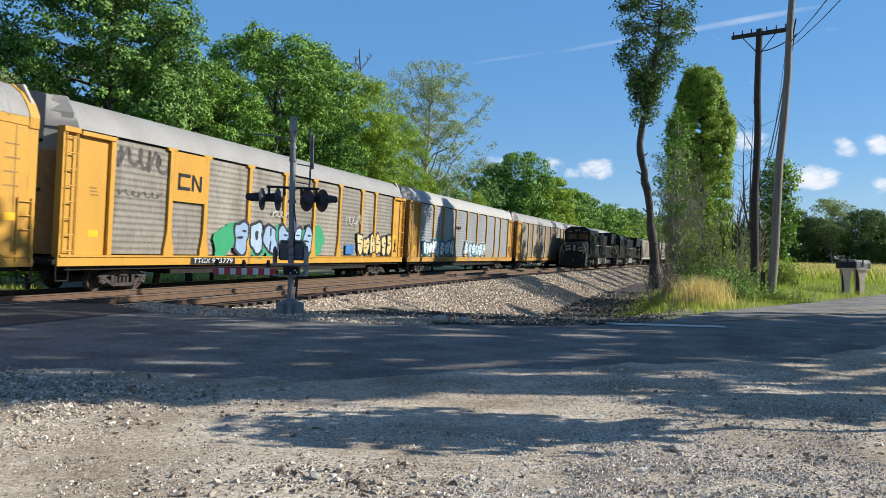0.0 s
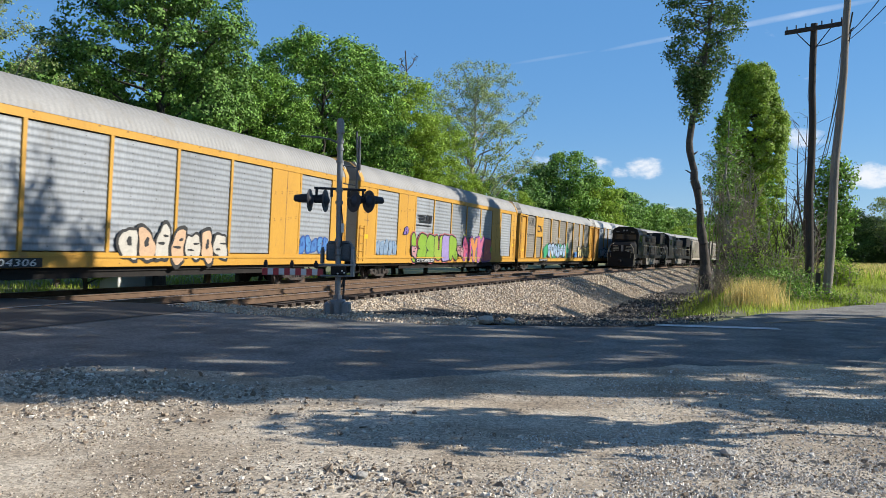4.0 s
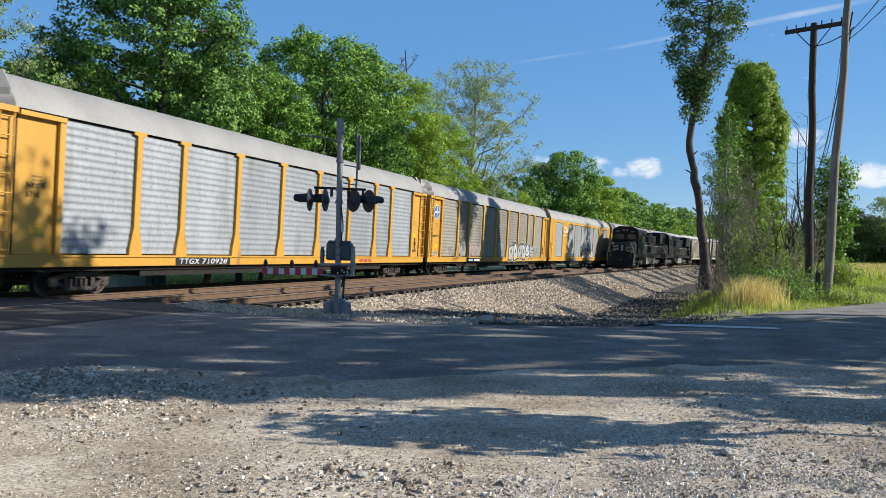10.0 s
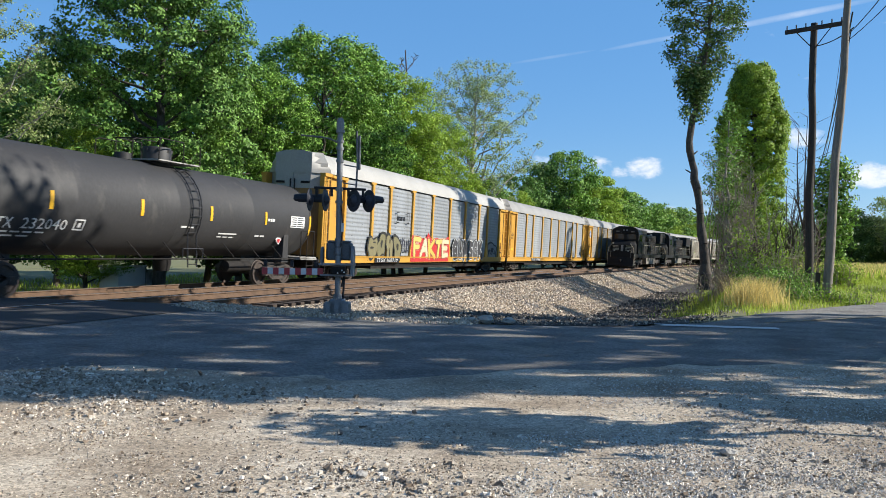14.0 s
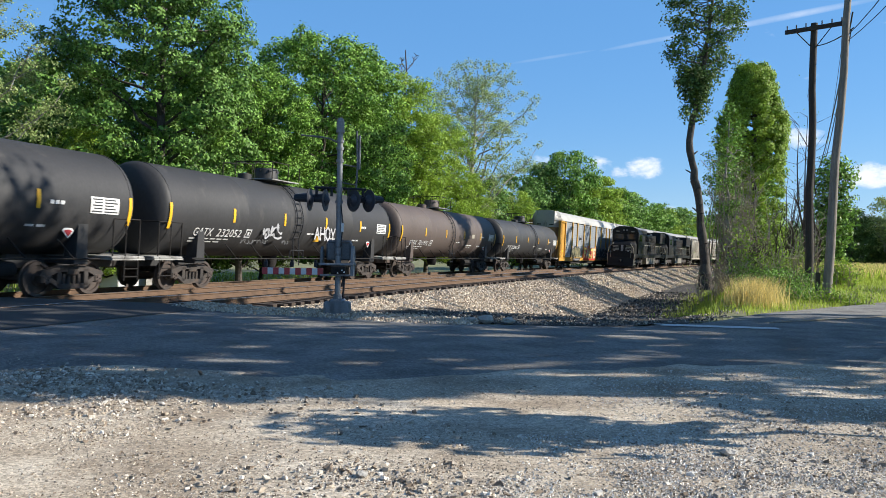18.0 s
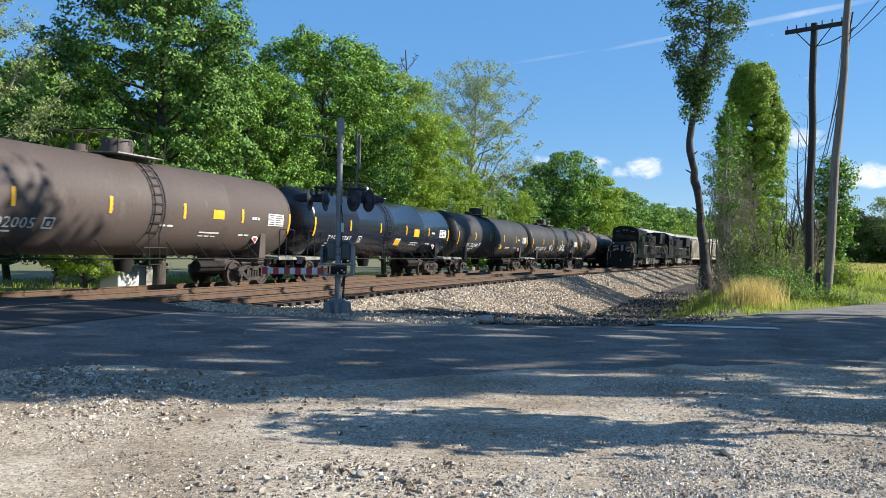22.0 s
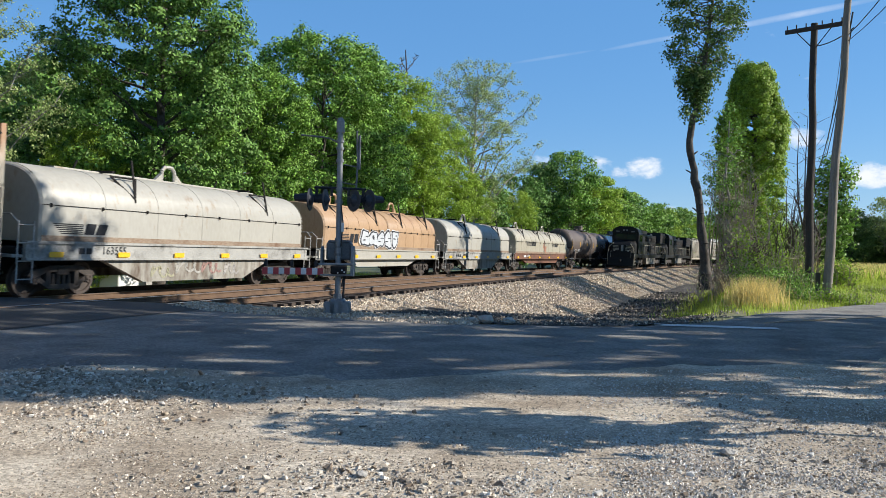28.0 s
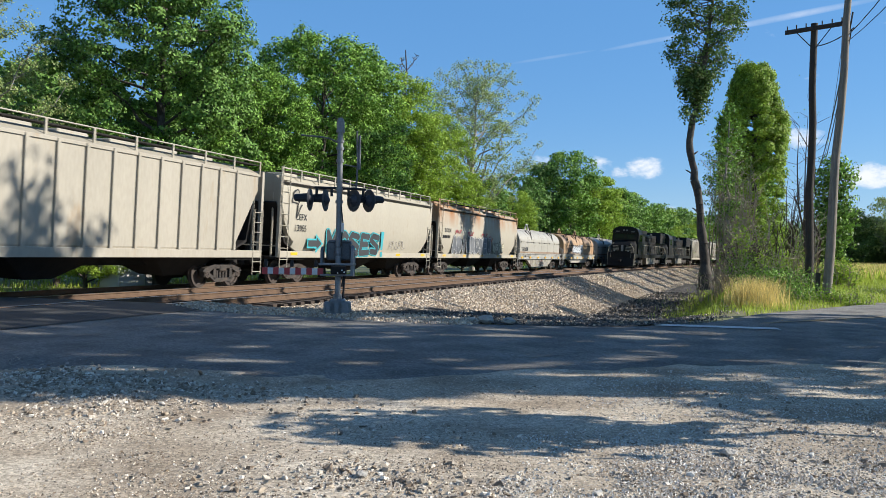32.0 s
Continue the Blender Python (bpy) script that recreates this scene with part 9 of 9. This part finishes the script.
stones("lot_gravel", lot_spots(64000, 3, -0.3), 0.007, 0.026, M["gravel_stone"], "loose pale gravel stones", 3, power=2.2)
stones("lot_pebbles", lot_spots(28000, 4, -0.3, 0.45), 0.004, 0.014, M["gravel_stone"], "fine pale gravel chips", 4, power=1.5)
rocks("lot_rocks", lot_spots(3600, 6, 0.0), 0.014, 0.08, M["gravel_stone"], "scattered larger pale stones", 6, 3.4)


def heap(n, seed, spots):
    """Loose broken stone in a few ragged patches; spots: centre, half widths, share."""
    rnd = random.Random(seed)
    out = []
    while len(out) < n:
        cx, cy, rx, ry, share = rnd.choice(spots)
        if rnd.random() > share:
            continue
        x, y = cx + rnd.gauss(0, 0.5) * rx, cy + rnd.gauss(0, 0.5) * ry
        if 0.2 + noise.noise(Vector((x * 1.7, y * 1.7, 11))) < rnd.random() * 0.7 - 0.25 or y < 2.9:
            continue
        out.append((x, y, max(lot_z(x, y), road_z(x, y) if y > near_edge(x) + 0.1 else -9)))
    return out


rocks("broken_stone", heap(4200, 91, ((-6.0, 6.35, 2.3, 0.75, 1.0), (-4.6, 5.2, 0.8, 0.4, 0.10), (-1.9, 4.3, 0.9, 0.5, 0.10))), 0.018, 0.085, M["gravel_stone"], "patches of broken grey and brown stone on the lot", 91, 2.0)
M["grey_chip"] = pebble("grey_chip", ((0.56, 0.535, 0.49), (0.70, 0.675, 0.63), (0.46, 0.435, 0.395), (0.76, 0.735, 0.69), (0.62, 0.595, 0.55), (0.37, 0.345, 0.305)))
stones("grey_chippings", [q for q in lot_spots(76000, 66, -0.6, 0.2) if q[0] > -1.1 + 0.5 * noise.noise(Vector((q[0], q[1], 4))) and stony(q[0] + 3, q[1], 8) > -0.25], 0.008, 0.026, M["grey_chip"], "pale grey crushed stone chippings", 66, power=1.6)


def bank_spots(n, seed, first=15.2, run=48, power=1.6):
    rnd = random.Random(seed)
    out = []
    while len(out) < n:
        s = first + run * rnd.random() ** power
        low = -0.13 - 1.75 * smooth((s - 15.5) / 22.0)
        foot = -9.4 + 1.75 * abs(low)
        x = rnd.uniform(-11.3, foot)
        f = (x + 10.4) / (foot + 10.4)
        z = lerp(-0.37, -0.30, (x + 11.3) / 0.9) if x < -10.4 else lerp(-0.30, low - 0.1, f)
        wx, wy = bend(x, s)
        if wy < 15.15 and wx > -9.9:
            continue
        out.append((wx, wy, z + 0.045))
    return out


stones("ballast_stones", bank_spots(60000, 7), 0.05, 0.13, M["ballast_stone"], "pale crushed ballast stones on the bank", 7, "ballast", 1.0)
stones("far_ballast_stones", bank_spots(25000, 17, 34, 95, 1.0), 0.08, 0.18, M["ballast_stone"], "pale crushed ballast stones farther along the bank", 17, "ballast", 1.0)
stones("verge_stones", [(x, road_edge(x) + abs(random.Random(int(x * 1e4)).gauss(0.0, 0.45)) + 0.05, -0.13) for x in [lerp(-8.2, 0.2, k / 1500) for k in range(1500)]], 0.02, 0.07, M["ballast_stone"], "rough stones along the road edge", 8)
def spill(n, seed):
    """Ballast that has rolled down from the track to the edge of the road."""
    rnd = random.Random(seed)
    out = []
    while len(out) < n:
        x = lerp(-11.6, -4.2, rnd.random())
        y = road_edge(x) + rnd.uniform(-0.35, 0.7) + rnd.gauss(0, 0.12)
        up = smooth((-9.0 - x) / 2.4)
        out.append((x, y, lerp(-0.07, -0.02, up) + 0.03 * smooth((y - road_edge(x)) / 0.5)))
    return out


stones("spilled_ballast", spill(5200, 81), 0.03, 0.11, M["ballast_stone"], "ballast stones spilled to the edge of the road", 81, "ballast", 1.3)
M["rock"] = surf("rock", (0.46, 0.43, 0.38), (0.30, 0.28, 0.245), 0.9, scale=9, fine=60, bump=0.5)
for k, (x, y, s) in enumerate(((-4.05, 14.95, 0.34), (-3.62, 15.05, 0.26), (-4.4, 15.1, 0.2), (-1.99, 4.44, 0.085), (0.2, 5.92, 0.12))):
    g = Geo()
    bm = bmesh.new()
    bmesh.ops.create_icosphere(bm, subdivisions=2, radius=s / 2)
    for q in bm.verts:
        q.co *= 1 + 0.35 * noise.noise(q.co * 6 / s * 0.5 + Vector((k * 7, 0, 0)))
        q.co.z *= 0.5
    bm.verts.index_update()
    g.add([tuple(q.co) for q in bm.verts], [tuple(q.index for q in f.verts) for f in bm.faces])
    bm.free()
    r = tagged(new("rock", g.mesh("rock", M["rock"])), "pale grey rock lying on the ground", "rock", "rocks")
    r.location = (x, y, (lot_z(x, y) if y < 9 else -0.06) + s * 0.2)

stones("path_stones", [(x, y, path_z(x, y)) for x, y in [(random.Random(k).uniform(-7.5, 0.6), 15.2 + 24 * random.Random(k + 70000).random() ** 1.4) for k in range(9000)] if y > road_edge(x) + 0.1], 0.02, 0.09, M["path_stone"], "dark stones and cinders on the dirt track", 9)
stones("far_path_stones", [(x + KC * y * y / 2, y, path_z(x + KC * y * y / 2, y)) for x, y in [(random.Random(k + 5).uniform(-6.5, -0.6), 30 + 42 * random.Random(k + 50000).random()) for k in range(7000)]], 0.06, 0.26, M["path_stone"], "dark stones and clods on the dirt track", 19)
stones("far_pale_stones", [(x + KC * y * y / 2, y, path_z(x + KC * y * y / 2, y)) for x, y in [(random.Random(k + 7).uniform(-6.5, -0.4), 28 + 40 * random.Random(k + 60000).random()) for k in range(1800)]], 0.05, 0.2, M["ballast_stone"], "pale stones strewn along the dirt track", 20)
stones("pale_stones", [(x, y, path_z(x, y)) for x, y in [(random.Random(k + 31).uniform(-6.5, 0.9), 15.2 + 20 * random.Random(k + 90000).random() ** 1.6) for k in range(2600)] if y > road_edge(x) + 0.1], 0.03, 0.09, M["ballast_stone"], "pale stones strewn over the dirt track", 12)
blades("track_weeds", [(x, y, ground_z(x, y)) for x, y in [(random.Random(k).gauss(0.55, 0.45) - 0.06 * (random.Random(k + 3).uniform(22, 45) - 22), random.Random(k + 3).uniform(22, 45)) for k in range(1700)] if y > road_edge(x) + 0.3], 0.06, 0.3, 0.009, M["grass"], "low weeds along the dirt track", 11)

blades("toe_weeds", [(x + KC * y * y / 2, y, ground_z(x + KC * y * y / 2, y)) for x, y in [(random.Random(k + 11).gauss(-0.6, 1.1), random.Random(k + 80000).uniform(38, 80)) for k in range(7000)]], 0.12, 0.5, 0.014, M["grass"], "rough weeds at the foot of the bank", 13)


# darker pavement where the road meets the rails
def crossing_pavement():
    g = Geo()
    xs, n = steps([(-22, -10.6, 0.4)]), 12
    for x in xs:
        y0, y1 = near_edge(x) + 0.05, road_edge(x) - 0.1
        for j in range(n + 1):
            y = lerp(y0, y1, j / n) + 0.1 * noise.noise(Vector((x * 2, j, 3)))
            g.v.append((x, y, road_z(x, y) + 0.014))
    for k in range(len(xs) - 1):
        for j in range(n):
            g.f.append((k * (n + 1) + j, (k + 1) * (n + 1) + j, (k + 1) * (n + 1) + j + 1, k * (n + 1) + j + 1))
            g.m.append(0)
    return tagged(new("crossing_pavement", g.mesh("crossing_pavement", M["crossing"])), "darker asphalt where the road meets the rails", "road", kind="structure")


crossing_pavement()


# worn cracks in the asphalt
def road_cracks():
    rnd = random.Random(15)
    for k in range(7):
        g = Geo()
        x, y = rnd.uniform(-8.5, 1.5), 0
        y = lerp(near_edge(x) + 0.6, road_edge(x) - 0.6, rnd.random())
        a = rnd.choice((0.1, 0.2, 1.4, 0.0, 0.3)) + rnd.uniform(-0.2, 0.2)
        n = rnd.randrange(14, 34)
        for i in range(n):
            w = 0.008 * math.sin(math.pi * (i + 0.5) / n) + 0.003
            g.v += [(x - math.sin(a) * w, y + math.cos(a) * w, road_z(x, y) + 0.004), (x + math.sin(a) * w, y - math.cos(a) * w, road_z(x, y) + 0.004)]
            a += rnd.uniform(-0.35, 0.35) - 0.08 * (a - 0.2)
            x, y = x + math.cos(a) * 0.16, y + math.sin(a) * 0.16
            if not near_edge(x) + 0.4 < y < road_edge(x) - 0.3:
                break
        for i in range(len(g.v) // 2 - 1):
            g.f.append((2 * i, 2 * i + 1, 2 * i + 3, 2 * i + 2))
            g.m.append(0)
        if g.f:
            part("crack", g, M["tar"], road)


road_cracks()


# painted line on the road
def road_mark(name, line, width, mt, label):
    g = Geo()
    pts = along(line, 30)
    for k, p in enumerate(pts):
        d = (pts[min(k + 1, 29)] - pts[max(k - 1, 0)]).normalized()
        u = Vector((-d.y, d.x, 0)) * width / 2
        for q in (p - u, p + u):
            g.v.append((q.x, q.y, road_z(q.x, q.y) + 0.012))
    for k in range(29):
        g.f.append((2 * k, 2 * k + 2, 2 * k + 3, 2 * k + 1))
        g.m.append(0)
    return tagged(new(name, g.mesh(name, mt)), label, "road marking", kind="structure")


road_mark("stop_line", [(-0.9, 16.3), (1.45, 16.62)], 0.42, M["worn_white"], "worn white stop line painted on the road")
road_mark("centre_line", [(1.3, 18.0), (4.2, 21.5), (12.5, 34.5)], 0.13, M["worn_yellow"], "faded yellow centre line on the road")
ties()


# ---- movement ----
def train_at(t):
    return SPEED * t + 0.5 * GAIN * (t - 16) ** 2


def motions():
    for car, u in MOVERS:
        rows = []
        for k in range(33):
            rows.append((float(k), on_track(u + train_at(k), FAR_X)))
        walk(car, rows)
    for (r, side), sets in WHEELSETS.items():
        first = sets[0]
        spin = [(k / 30, pose(0, side * 0.89, r, -math.degrees(train_at(k / 30) - train_at(0)) / r)) for k in range(961)]
        walk(first, spin)
        for other in sets[1:]:
            other.rotation_mode = "QUATERNION"
            other.animation_data_create()
            other.animation_data.action = first.animation_data.action
            other.animation_data.action_slot = first.animation_data.action_slot


motions()
